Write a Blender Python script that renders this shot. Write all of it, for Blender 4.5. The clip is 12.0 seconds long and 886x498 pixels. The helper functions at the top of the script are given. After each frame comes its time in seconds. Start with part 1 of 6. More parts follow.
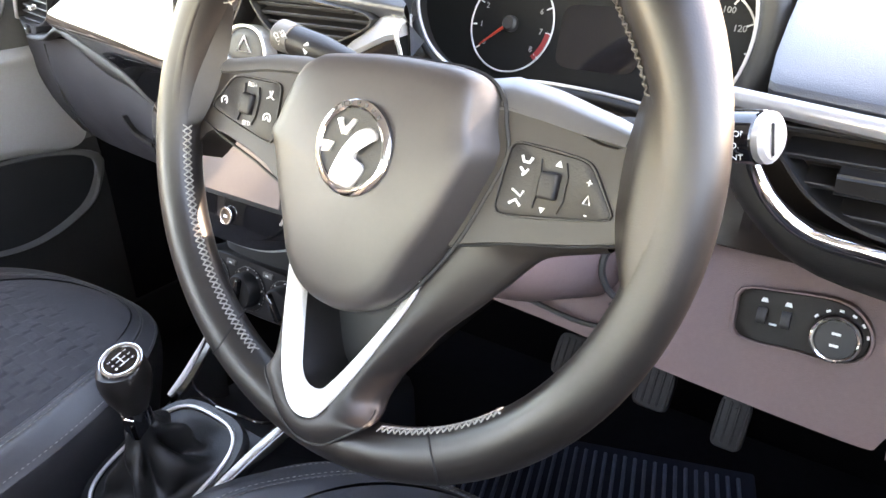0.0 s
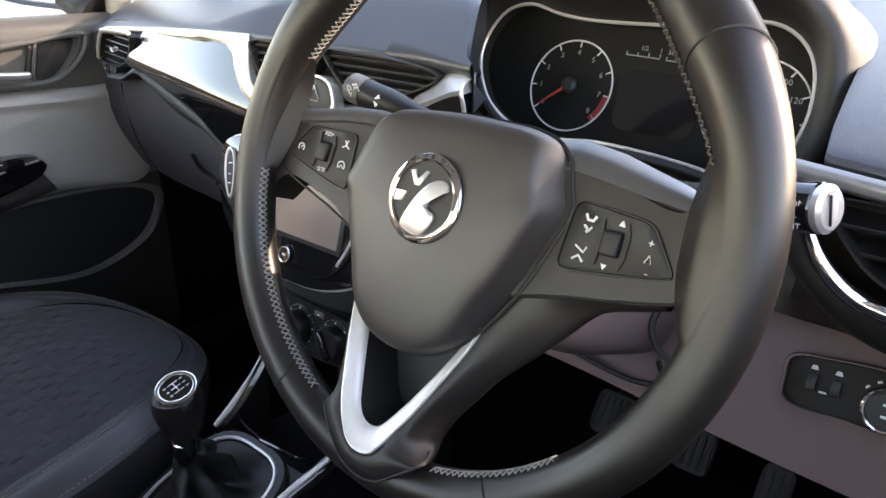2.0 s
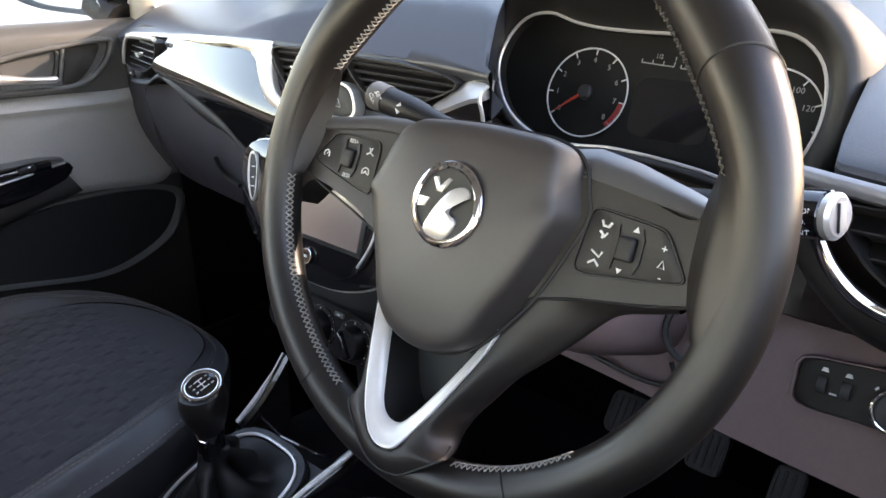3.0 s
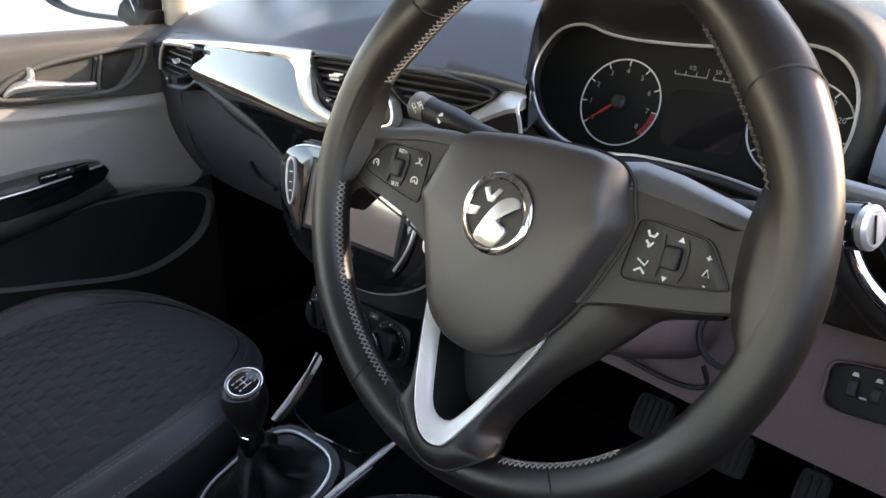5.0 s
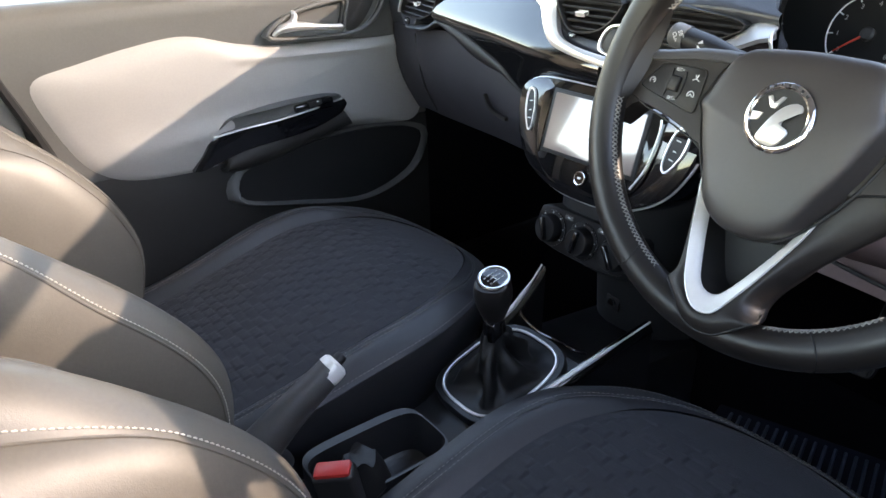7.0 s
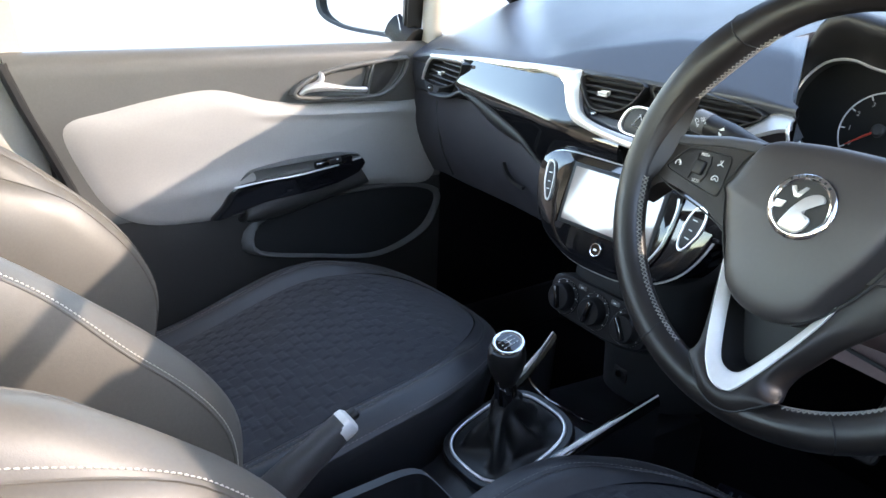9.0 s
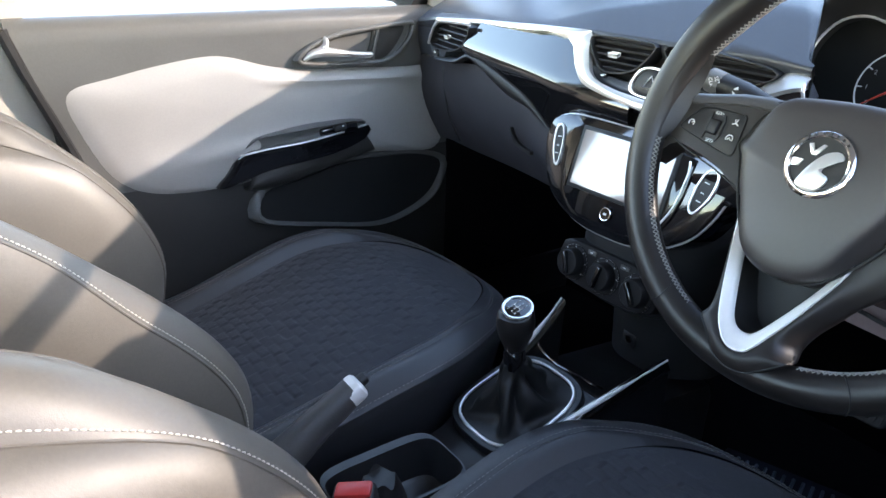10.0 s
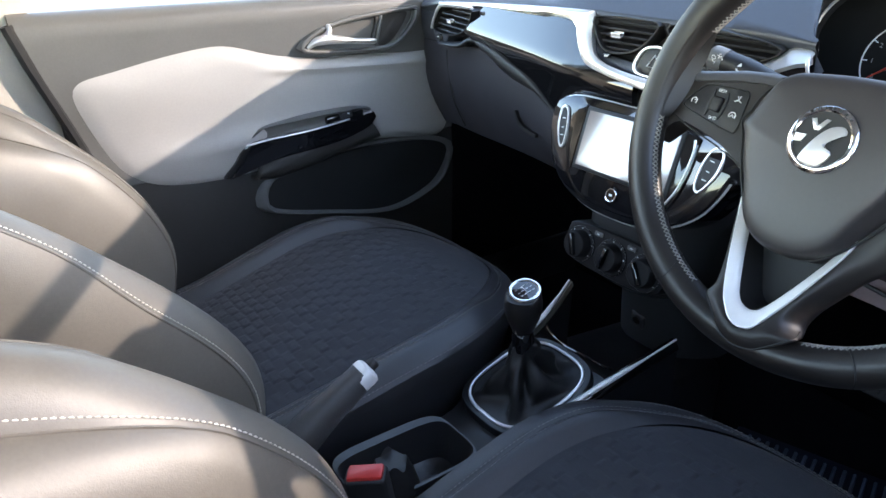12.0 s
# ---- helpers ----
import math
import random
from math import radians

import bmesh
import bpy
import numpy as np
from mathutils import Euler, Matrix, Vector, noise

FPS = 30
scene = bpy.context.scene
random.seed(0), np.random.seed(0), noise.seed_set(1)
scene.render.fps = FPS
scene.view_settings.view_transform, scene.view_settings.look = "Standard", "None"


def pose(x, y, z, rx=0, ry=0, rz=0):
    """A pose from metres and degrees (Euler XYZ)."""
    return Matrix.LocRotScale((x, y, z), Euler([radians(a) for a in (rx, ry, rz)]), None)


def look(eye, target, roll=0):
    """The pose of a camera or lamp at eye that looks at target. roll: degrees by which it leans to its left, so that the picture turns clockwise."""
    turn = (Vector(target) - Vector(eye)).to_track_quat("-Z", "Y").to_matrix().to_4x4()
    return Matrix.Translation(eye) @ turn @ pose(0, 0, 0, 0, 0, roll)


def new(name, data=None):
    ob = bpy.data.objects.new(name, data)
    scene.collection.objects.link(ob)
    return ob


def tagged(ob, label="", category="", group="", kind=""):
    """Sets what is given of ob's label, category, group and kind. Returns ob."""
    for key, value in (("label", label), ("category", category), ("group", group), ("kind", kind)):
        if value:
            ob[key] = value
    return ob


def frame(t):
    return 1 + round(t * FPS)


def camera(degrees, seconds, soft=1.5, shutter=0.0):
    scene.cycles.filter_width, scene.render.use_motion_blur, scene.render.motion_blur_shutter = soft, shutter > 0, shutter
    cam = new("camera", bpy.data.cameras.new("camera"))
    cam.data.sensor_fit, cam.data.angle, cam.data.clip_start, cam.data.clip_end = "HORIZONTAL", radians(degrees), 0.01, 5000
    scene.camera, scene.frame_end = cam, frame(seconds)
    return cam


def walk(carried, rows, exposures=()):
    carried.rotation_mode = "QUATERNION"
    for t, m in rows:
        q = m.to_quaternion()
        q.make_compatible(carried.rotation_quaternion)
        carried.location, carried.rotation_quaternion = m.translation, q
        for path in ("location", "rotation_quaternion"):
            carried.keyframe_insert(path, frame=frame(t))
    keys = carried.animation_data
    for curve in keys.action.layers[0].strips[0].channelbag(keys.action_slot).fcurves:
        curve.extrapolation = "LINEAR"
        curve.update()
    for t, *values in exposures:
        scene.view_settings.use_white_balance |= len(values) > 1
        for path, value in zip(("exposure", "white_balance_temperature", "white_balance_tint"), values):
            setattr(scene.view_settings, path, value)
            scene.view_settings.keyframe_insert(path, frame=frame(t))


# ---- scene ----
cam = camera(63.4, 12.0)
PATH = [
    (0, (0.568, -0.275, 0.735), (-0.475, 1.175, -0.163), -1.0),
    (0.5, (0.556, -0.285, 0.734), (-0.535, 1.14, -0.148), 0.3),
    (1, (0.559, -0.29, 0.741), (-0.552, 1.142, -0.105), 0.6),
    (1.5, (0.561, -0.294, 0.74), (-0.569, 1.137, -0.082), 0.9),
    (2, (0.566, -0.297, 0.743), (-0.589, 1.139, -0.034), 0.9),
    (2.5, (0.569, -0.303, 0.746), (-0.609, 1.113, -0.033), 0.6),
    (4.3, (0.578, -0.326, 0.763), (-0.614, 1.088, 0.003), 0.9),
    (4.5, (0.576, -0.325, 0.762), (-0.627, 1.078, -0.001), 0.1),
    (5, (0.567, -0.339, 0.762), (-0.646, 1.051, -0.012), 0.7),
    (5.5, (0.57, -0.346, 0.758), (-0.659, 1.034, -0.007), 0.5),
    (6, (0.574, -0.364, 0.76), (-0.715, 0.945, -0.03), -1.1),
    (6.5, (0.585, -0.429, 0.76), (-0.798, 0.752, -0.072), -1.5),
    (7, (0.582, -0.49, 0.76), (-0.872, 0.565, -0.119), -1.4),
    (7.2, (0.585, -0.505, 0.766), (-0.898, 0.501, -0.12), -2.1),
    (8.8, (0.584, -0.526, 0.767), (-0.922, 0.574, 0.043), 1.5),
    (9, (0.578, -0.524, 0.77), (-0.921, 0.584, 0.044), 2.2),
    (9.5, (0.576, -0.523, 0.765), (-0.905, 0.582, -0.001), 2.3),
    (10, (0.573, -0.524, 0.761), (-0.908, 0.555, -0.04), 1.7),
    (10.5, (0.578, -0.525, 0.761), (-0.925, 0.516, -0.048), 0.6),
    (11, (0.578, -0.524, 0.758), (-0.909, 0.523, -0.073), 0.8),
    (11.5, (0.579, -0.523, 0.761), (-0.907, 0.524, -0.072), 0.4),
    (12, (0.579, -0.523, 0.761), (-0.905, 0.524, -0.076), 0.1),
]
walk(cam, [(t, look(eye, target, roll)) for t, eye, target, roll in PATH], ((0.0, 4.75, 8200, 28), (0.6, 4.12, 8200, 28), (1.2, 3.56, 8200, 28), (1.7, 3.36, 8050, 28), (2.5, 3.32, 7850, 27), (6.0, 2.93, 7750, 26), (7.0, 3.38, 7400, 23), (9.0, 3.45, 6750, 20), (12.0, 3.38, 6600, 20)))

# ---- light ----
SUN_AZ, SUN_EL = -39.0, 24.0      # degrees to the left of straight ahead, and up
world = bpy.data.worlds.new("sky")
scene.world = world
world.use_nodes = True
wn = world.node_tree
wn.nodes.clear()
sky = wn.nodes.new("ShaderNodeTexSky")
sky.sky_type = 'NISHITA'
sky.sun_disc = False
sky.sun_elevation, sky.sun_rotation = radians(SUN_EL), radians(-SUN_AZ)
sky.air_density, sky.dust_density = 1.2, 0.6
bg = wn.nodes.new("ShaderNodeBackground")
bg.inputs["Strength"].default_value = 0.15
wo = wn.nodes.new("ShaderNodeOutputWorld")
wn.links.new(sky.outputs["Color"], bg.inputs["Color"])
wn.links.new(bg.outputs["Background"], wo.inputs["Surface"])

to_sun = Vector((-math.sin(radians(SUN_AZ)) * math.cos(radians(SUN_EL)), math.cos(radians(SUN_AZ)) * math.cos(radians(SUN_EL)), math.sin(radians(SUN_EL))))
sun_data = bpy.data.lights.new("sun", 'SUN')
sun_data.energy, sun_data.angle, sun_data.color = 0.63, radians(0.7), (1.0, 0.92, 0.78)
sun = new("sun", sun_data)
sun.matrix_world = look(to_sun * 20, (0, 0, 0))


# ---- mesh helpers ----
def V(*a):
    return Vector(a)


def part_inverse(parent):
    return Matrix.Translation(parent.location).inverted() if parent.type == 'EMPTY' else Matrix.Identity(4)


def finish(name, bm, mat, angle=38):
    bmesh.ops.recalc_face_normals(bm, faces=bm.faces)
    for f in bm.faces:
        f.smooth = True
    lim = radians(angle)
    for e in bm.edges:
        if len(e.link_faces) == 2 and e.calc_face_angle(0.0) > lim:
            e.smooth = False
    me = bpy.data.meshes.new(name)
    bm.to_mesh(me)
    bm.free()
    me.materials.append(mat)
    return me


def part(name, bm, mat, parent, label="", angle=38):
    ob = new(name, finish(name, bm, mat, angle))
    ob.parent = parent
    ob.matrix_parent_inverse = part_inverse(parent)
    return tagged(ob, label)


def same_mesh(name, me, parent, m, label=""):
    ob = new(name, me)
    ob.parent = parent
    ob.matrix_parent_inverse = part_inverse(parent)
    ob.matrix_basis = m
    return tagged(ob, label)


def thing(name, at, label, category, group="", kind=""):
    ob = new(name)
    ob.location = at
    ob.empty_display_size = 0.05
    return tagged(ob, label, category, group, kind)


def single(name, bm, mat, label, category, kind="", angle=38):
    return tagged(new(name, finish(name, bm, mat, angle)), label, category, "", kind)


def curve(pts, n, closed=False):
    """Catmull-Rom through the points, n samples, even in parameter."""
    p = [Vector(q) for q in pts]
    m = len(p)
    out = []
    spans = m if closed else m - 1
    for i in range(n):
        s = i * spans / (n if closed else n - 1)
        k = min(int(s), spans - 1)
        f = s - k
        g = (lambda j: p[j % m]) if closed else (lambda j: p[max(0, min(m - 1, j))])
        a, b, c, d = g(k - 1), g(k), g(k + 1), g(k + 2)
        out.append(0.5 * ((2 * b) + (c - a) * f + (2 * a - 5 * b + 4 * c - d) * f * f + (3 * b - a - 3 * c + d) * f ** 3))
    return out


def even(pts, n, closed=False):
    """Resample a polyline to n points of even spacing."""
    p = [Vector(q) for q in pts]
    if closed:
        p = p + [p[0]]
    acc = [0.0]
    for a, b in zip(p, p[1:]):
        acc.append(acc[-1] + (b - a).length)
    out = []
    for i in range(n):
        s = acc[-1] * i / (n if closed else n - 1)
        k = 0
        while k < len(acc) - 2 and acc[k + 1] < s:
            k += 1
        w = acc[k + 1] - acc[k]
        out.append(p[k].lerp(p[k + 1], (s - acc[k]) / w if w > 1e-9 else 0))
    return out


def loft(bm, rings, closed=True, cap0=False, cap1=False):
    rows = [[bm.verts.new(q) for q in r] for r in rings]
    n = len(rows[0])
    for a, b in zip(rows, rows[1:]):
        for i in range(n if closed else n - 1):
            j = (i + 1) % n
            bm.faces.new((a[i], a[j], b[j], b[i]))
    if cap0:
        bm.faces.new(rows[0][::-1])
    if cap1:
        bm.faces.new(rows[-1])
    return rows


def tube(bm, path, r, n=8, closed=False, flat=1.0, up=None):
    """A tube along a path; r a number or one per point; flat squeezes it along the frame's second axis."""
    p = [Vector(q) for q in path]
    m = len(p)
    rad = r if isinstance(r, (list, tuple)) else [r] * m
    ref = Vector(up) if up else Vector((0.13, 0.21, 0.97))
    rings = []
    for i in range(m):
        a = p[i - 1] if (i or closed) else p[0]
        b = p[(i + 1) % m] if (i < m - 1 or closed) else p[-1]
        t = (b - a).normalized()
        u = ref - t * ref.dot(t)
        if u.length < 1e-4:
            u = t.orthogonal()
        u.normalize()
        if not up:
            ref = u
        w = t.cross(u)
        rings.append([p[i] + (w * math.cos(k * math.tau / n) + u * flat * math.sin(k * math.tau / n)) * rad[i] for k in range(n)])
    if closed:
        rings.append(None)
        rows = [[bm.verts.new(q) for q in g] for g in rings[:-1]]
        for i in range(m):
            a, b = rows[i], rows[(i + 1) % m]
            for k in range(n):
                bm.faces.new((a[k], a[(k + 1) % n], b[(k + 1) % n], b[k]))
    else:
        loft(bm, rings, True, True, True)


def place(m, pts):
    return [m @ Vector((q[0], q[1], q[2] if len(q) > 2 else 0.0)) for q in pts]


def plate(bm, outline, m, z0, z1, edge=0.0, crown=0.0):
    """A slab over a 2D outline in the frame m, from z0 up to z1, its top edge rounded by edge and its middle raised by crown."""
    o = [Vector((q[0], q[1])) for q in outline]
    c = sum(o, Vector((0, 0))) / len(o)
    big = max((q - c).length for q in o)
    k = 1 - edge / big if big else 1

    def ring(s, z):
        return place(m, [(c.x + (q.x - c.x) * s, c.y + (q.y - c.y) * s, z) for q in o])
    rings = [ring(1, z0), ring(1, z1 - edge)]
    if edge > 0:
        rings += [ring(1 - (1 - k) * 0.3, z1 - edge * 0.3), ring(k, z1)]
    if crown:
        rings += [ring(k * 0.75, z1 + crown * 0.5), ring(k * 0.4, z1 + crown * 0.88), ring(k * 0.1, z1 + crown)]
    loft(bm, rings, True, True, True)


def frame_ring(bm, outer, inner, m, z0, z1, edge=0.0):
    """A flat ring between two 2D outlines of equal count."""
    o = lambda z: place(m, [(q[0], q[1], z) for q in outer])
    i = lambda z: place(m, [(q[0], q[1], z) for q in inner])
    mix = lambda f, z: place(m, [(a[0] + (b[0] - a[0]) * f, a[1] + (b[1] - a[1]) * f, z) for a, b in zip(outer, inner)])
    rings = [o(z0), o(z1 - edge)]
    if edge:
        rings += [mix(0.2, z1), mix(0.8, z1)]
    rings += [i(z1 - edge), i(z0), o(z0)]
    loft(bm, rings, True)
    bmesh.ops.remove_doubles(bm, verts=bm.verts, dist=1e-6)


def box(bm, size, m, edge=0.0, seg=2):
    r = bmesh.ops.create_cube(bm, size=1.0)
    for q in r["verts"]:
        q.co = m @ Vector((q.co.x * size[0], q.co.y * size[1], q.co.z * size[2]))
    if edge:
        es = list({e for q in r["verts"] for e in q.link_edges})
        bmesh.ops.bevel(bm, geom=es, offset=edge, segments=seg, affect='EDGES', profile=0.5)


def lathe(bm, profile, m, n=24):
    """A turned body about the frame's z axis; profile rows of (radius, height)."""
    loft(bm, [place(m, [(r * math.cos(k * math.tau / n), r * math.sin(k * math.tau / n), h) for k in range(n)]) for r, h in profile], True, True, True)


def ribbon(bm, top, bottom, rows, bulge=0.0, toward=(0, -1, 0.3), thick=0.012):
    """A curved sheet with thickness between two 3D polylines of equal count, swollen by bulge."""
    d = Vector(toward).normalized()
    front = [[a.lerp(b, j / rows) + d * bulge * math.sin(math.pi * j / rows) for j in range(rows + 1)] for a, b in zip(top, bottom)]
    back = [[q - d * thick for q in r] for r in front]
    loops = [f + b[::-1] for f, b in zip(front, back)]
    loft(bm, loops, True, True, True)


def superellipse(a, b, p, n):
    out = []
    for k in range(n):
        t = k * math.tau / n
        c, s = math.cos(t), math.sin(t)
        out.append((a * math.copysign(abs(c) ** (2 / p), c), b * math.copysign(abs(s) ** (2 / p), s)))
    return out


def arc(r, a0, a1, n):
    return [(r * math.cos(radians(a0 + (a1 - a0) * k / (n - 1))), r * math.sin(radians(a0 + (a1 - a0) * k / (n - 1)))) for k in range(n)]


def stitches(bm, path, count, size, normal=(0, 0, 1), r=0.0007):
    """A row of short thread stitches lying along a path."""
    q = even(path, count + 1)
    for a, b in zip(q, q[1:]):
        mid = (a + b) / 2 + Vector(normal) * r
        d = (b - a).normalized() * size / 2
        tube(bm, [mid - d, mid + Vector(normal) * r * 0.6, mid + d], [r * 0.6, r, r * 0.6], 5)


def lettering(body, size, m, mat, parent, depth=0.0002):
    """Raised letters in the built-in font, centred in the frame m."""
    cu = bpy.data.curves.new("lettering", 'FONT')
    cu.body, cu.size, cu.align_x, cu.align_y, cu.extrude, cu.resolution_u = body, size, 'CENTER', 'CENTER', depth, 2
    tmp = bpy.data.objects.new("lettering", cu)
    me = bpy.data.meshes.new_from_object(tmp)
    me.name = "lettering"
    bpy.data.objects.remove(tmp)
    me.materials.clear()
    me.materials.append(mat)
    return same_mesh("lettering", me, parent, m)


# ---- materials ----
def material(name, colour, rough=0.5, metal=0.0, spec=0.5, grain=0.0, grain_scale=600.0, tone=0.0, tone_scale=14.0, rough_var=0.0, coat=0.0, cell=0.0, cell_scale=900.0):
    """A surface with colour drift at two sizes, fine relief, and uneven gloss."""
    m = bpy.data.materials.new(name)
    m.use_nodes = True
    t = m.node_tree
    b = t.nodes["Principled BSDF"]
    b.inputs["Base Color"].default_value = (*colour, 1)
    b.inputs["Roughness"].default_value = rough
    b.inputs["Metallic"].default_value = metal
    b.inputs["Specular IOR Level"].default_value = spec
    b.inputs["Coat Weight"].default_value = coat
    co = t.nodes.new("ShaderNodeTexCoord")
    if tone:
        n1 = t.nodes.new("ShaderNodeTexNoise")
        n1.inputs["Scale"].default_value, n1.inputs["Detail"].default_value = tone_scale, 6
        n2 = t.nodes.new("ShaderNodeTexNoise")
        n2.inputs["Scale"].default_value, n2.inputs["Detail"].default_value = tone_scale * 22, 3
        add = t.nodes.new("ShaderNodeMath")
        add.operation = 'ADD'
        ramp = t.nodes.new("ShaderNodeMapRange")
        ramp.inputs["From Min"].default_value, ramp.inputs["From Max"].default_value = 0.6, 1.4
        ramp.inputs["To Min"].default_value, ramp.inputs["To Max"].default_value = 1 - tone, 1 + tone
        mul = t.nodes.new("ShaderNodeVectorMath")
        mul.operation = 'SCALE'
        mul.inputs[0].default_value = colour
        for nn in (n1, n2):
            t.links.new(co.outputs["Object"], nn.inputs["Vector"])
        t.links.new(n1.outputs["Fac"], add.inputs[0])
        t.links.new(n2.outputs["Fac"], add.inputs[1])
        t.links.new(add.outputs[0], ramp.inputs["Value"])
        t.links.new(ramp.outputs["Result"], mul.inputs["Scale"])
        t.links.new(mul.outputs["Vector"], b.inputs["Base Color"])
        if rough_var:
            rr = t.nodes.new("ShaderNodeMapRange")
            rr.inputs["From Min"].default_value, rr.inputs["From Max"].default_value = 0.3, 0.7
            rr.inputs["To Min"].default_value, rr.inputs["To Max"].default_value = max(0.02, rough - rough_var), min(1, rough + rough_var)
            t.links.new(n1.outputs["Fac"], rr.inputs["Value"])
            t.links.new(rr.outputs["Result"], b.inputs["Roughness"])
    last = None
    if grain:
        g = t.nodes.new("ShaderNodeTexNoise")
        g.inputs["Scale"].default_value, g.inputs["Detail"].default_value = grain_scale, 4
        bump = t.nodes.new("ShaderNodeBump")
        bump.inputs["Strength"].default_value, bump.inputs["Distance"].default_value = grain, 0.0006
        t.links.new(co.outputs["Object"], g.inputs["Vector"])
        t.links.new(g.outputs["Fac"], bump.inputs["Height"])
        last = bump
    if cell:
        g = t.nodes.new("ShaderNodeTexVoronoi")
        g.inputs["Scale"].default_value = cell_scale
        bump = t.nodes.new("ShaderNodeBump")
        bump.inputs["Strength"].default_value, bump.inputs["Distance"].default_value = cell, 0.0006
        t.links.new(co.outputs["Object"], g.inputs["Vector"])
        t.links.new(g.outputs["Distance"], bump.inputs["Height"])
        if last:
            t.links.new(last.outputs["Normal"], bump.inputs["Normal"])
        last = bump
    if last:
        t.links.new(last.outputs["Normal"], b.inputs["Normal"])
    return m


LEATHER = material("wheel leather", (0.012, 0.0100, 0.0090), 0.37, 0, 0.55, grain=0.07, grain_scale=900, tone=0.18, rough_var=0.08, cell=0.035, cell_scale=1300)
SOFT = material("soft dash plastic", (0.044, 0.0475, 0.0555), 0.32, 0, 0.6, grain=0.3, grain_scale=1100, tone=0.06, rough_var=0.015, cell=0.15, cell_scale=1500)
DARK = material("dark plastic", (0.0136, 0.013, 0.013), 0.48, 0, 0.5, grain=0.3, grain_scale=900, tone=0.12, rough_var=0.06)
SPOKE = material("smooth spoke plastic", (0.021, 0.0176, 0.0160), 0.42, 0, 0.42, grain=0.05, grain_scale=1000, tone=0.12, rough_var=0.05)
BOSS = material("wheel centre plastic", (0.034, 0.0288, 0.0268), 0.46, 0, 0.75, grain=0.05, grain_scale=1200, tone=0.10, rough_var=0.05, cell=0.025, cell_scale=1600)
GREY = material("grey dash plastic", (0.198, 0.1382, 0.1318), 0.66, 0, 0.3, grain=0.35, grain_scale=900, tone=0.06, rough_var=0.05, cell=0.15, cell_scale=1400)
DOORLOW = material("door lower plastic", (0.034, 0.0315, 0.029), 0.5, 0, 0.35, grain=0.3, grain_scale=900, tone=0.10, rough_var=0.05, cell=0.12, cell_scale=1400)
DOORDARK = material("door upper plastic", (0.1122, 0.1114, 0.1054), 0.46, 0, 0.5, grain=0.3, grain_scale=900, tone=0.08, rough_var=0.05, cell=0.12, cell_scale=1400)
VINYL = material("pale door vinyl", (0.3995, 0.3825, 0.357), 0.55, 0, 0.4, grain=0.2, grain_scale=700, tone=0.05, rough_var=0.05, cell=0.1, cell_scale=1200)
GLOSS = material("gloss black", (0.006, 0.006, 0.007), 0.06, 0, 0.6, tone=0.2, rough_var=0.025, coat=0.6)
SATIN = material("satin silver", (0.74, 0.72, 0.69), 0.30, 0.65, 0.5, tone=0.03, rough_var=0.02)
GREYSATIN = material("grey satin edging", (0.36, 0.35, 0.345), 0.32, 0.5, 0.5, tone=0.04, rough_var=0.03)
VEE = material("silver spoke paint", (0.86, 0.83, 0.79), 0.36, 0.2, 0.5, tone=0.03, rough_var=0.03)
DARKTHREAD = material("dark thread", (0.11, 0.105, 0.10), 0.8, 0, 0.2, tone=0.2, tone_scale=300)
CHROME = material("chrome", (0.80, 0.80, 0.80), 0.08, 1.0, 0.5, tone=0.04, rough_var=0.04)
SEATHIDE = material("seat leatherette", (0.112, 0.100, 0.082), 0.44, 0, 0.62, grain=0.16, grain_scale=700, tone=0.10, rough_var=0.06, cell=0.07, cell_scale=1100)
CUSHION = material("dark cushion leatherette", (0.034, 0.033, 0.036), 0.40, 0, 0.50, grain=0.4, grain_scale=900, tone=0.12, rough_var=0.06, cell=0.15, cell_scale=1300)
GLOVE = material("blue-grey glovebox plastic", (0.0336, 0.0315, 0.0364), 0.6, 0, 0.4, grain=0.35, grain_scale=900, tone=0.06, rough_var=0.05, cell=0.15, cell_scale=1400)
RINGINK = material("gauge ring", (0.50, 0.50, 0.49), 0.45)
FAINT = material("unlit gauge print", (0.225, 0.225, 0.2175), 0.5)
CLOTH = material("seat cloth", (0.030, 0.030, 0.035), 0.75, 0, 0.35, grain=0.6, grain_scale=1400, tone=0.14, tone_scale=20)
RIMTHREAD = material("rim thread", (0.26, 0.25, 0.228), 0.8, 0, 0.2, tone=0.2, tone_scale=300)
THREAD = material("pale thread", (0.62, 0.58, 0.50), 0.8, 0, 0.2, tone=0.15, tone_scale=300)
CONSOLE = material("black console plastic", (0.013, 0.013, 0.0143), 0.38, 0, 0.55, grain=0.3, grain_scale=900, tone=0.12, rough_var=0.06)
GRIP = material("handbrake leather", (0.066, 0.062, 0.060), 0.42, 0, 0.4, grain=0.3, grain_scale=800, tone=0.12, rough_var=0.06)
SWITCHPANEL = material("dark brown switch plastic", (0.014, 0.0108, 0.0095), 0.5, 0, 0.25, grain=0.2, grain_scale=900, tone=0.12, rough_var=0.05)
HEATER = material("black heater plastic", (0.007, 0.007, 0.0078), 0.42, 0, 0.4, grain=0.2, grain_scale=900, tone=0.12, rough_var=0.05)
STRIP = material("grey satin strip", (0.14, 0.14, 0.14), 0.30, 0.5, 0.5, tone=0.04, rough_var=0.03)
CARPET = material("black carpet", (0.005, 0.005, 0.006), 0.95, 0, 0.1, grain=0.8, grain_scale=500, tone=0.3, tone_scale=60)
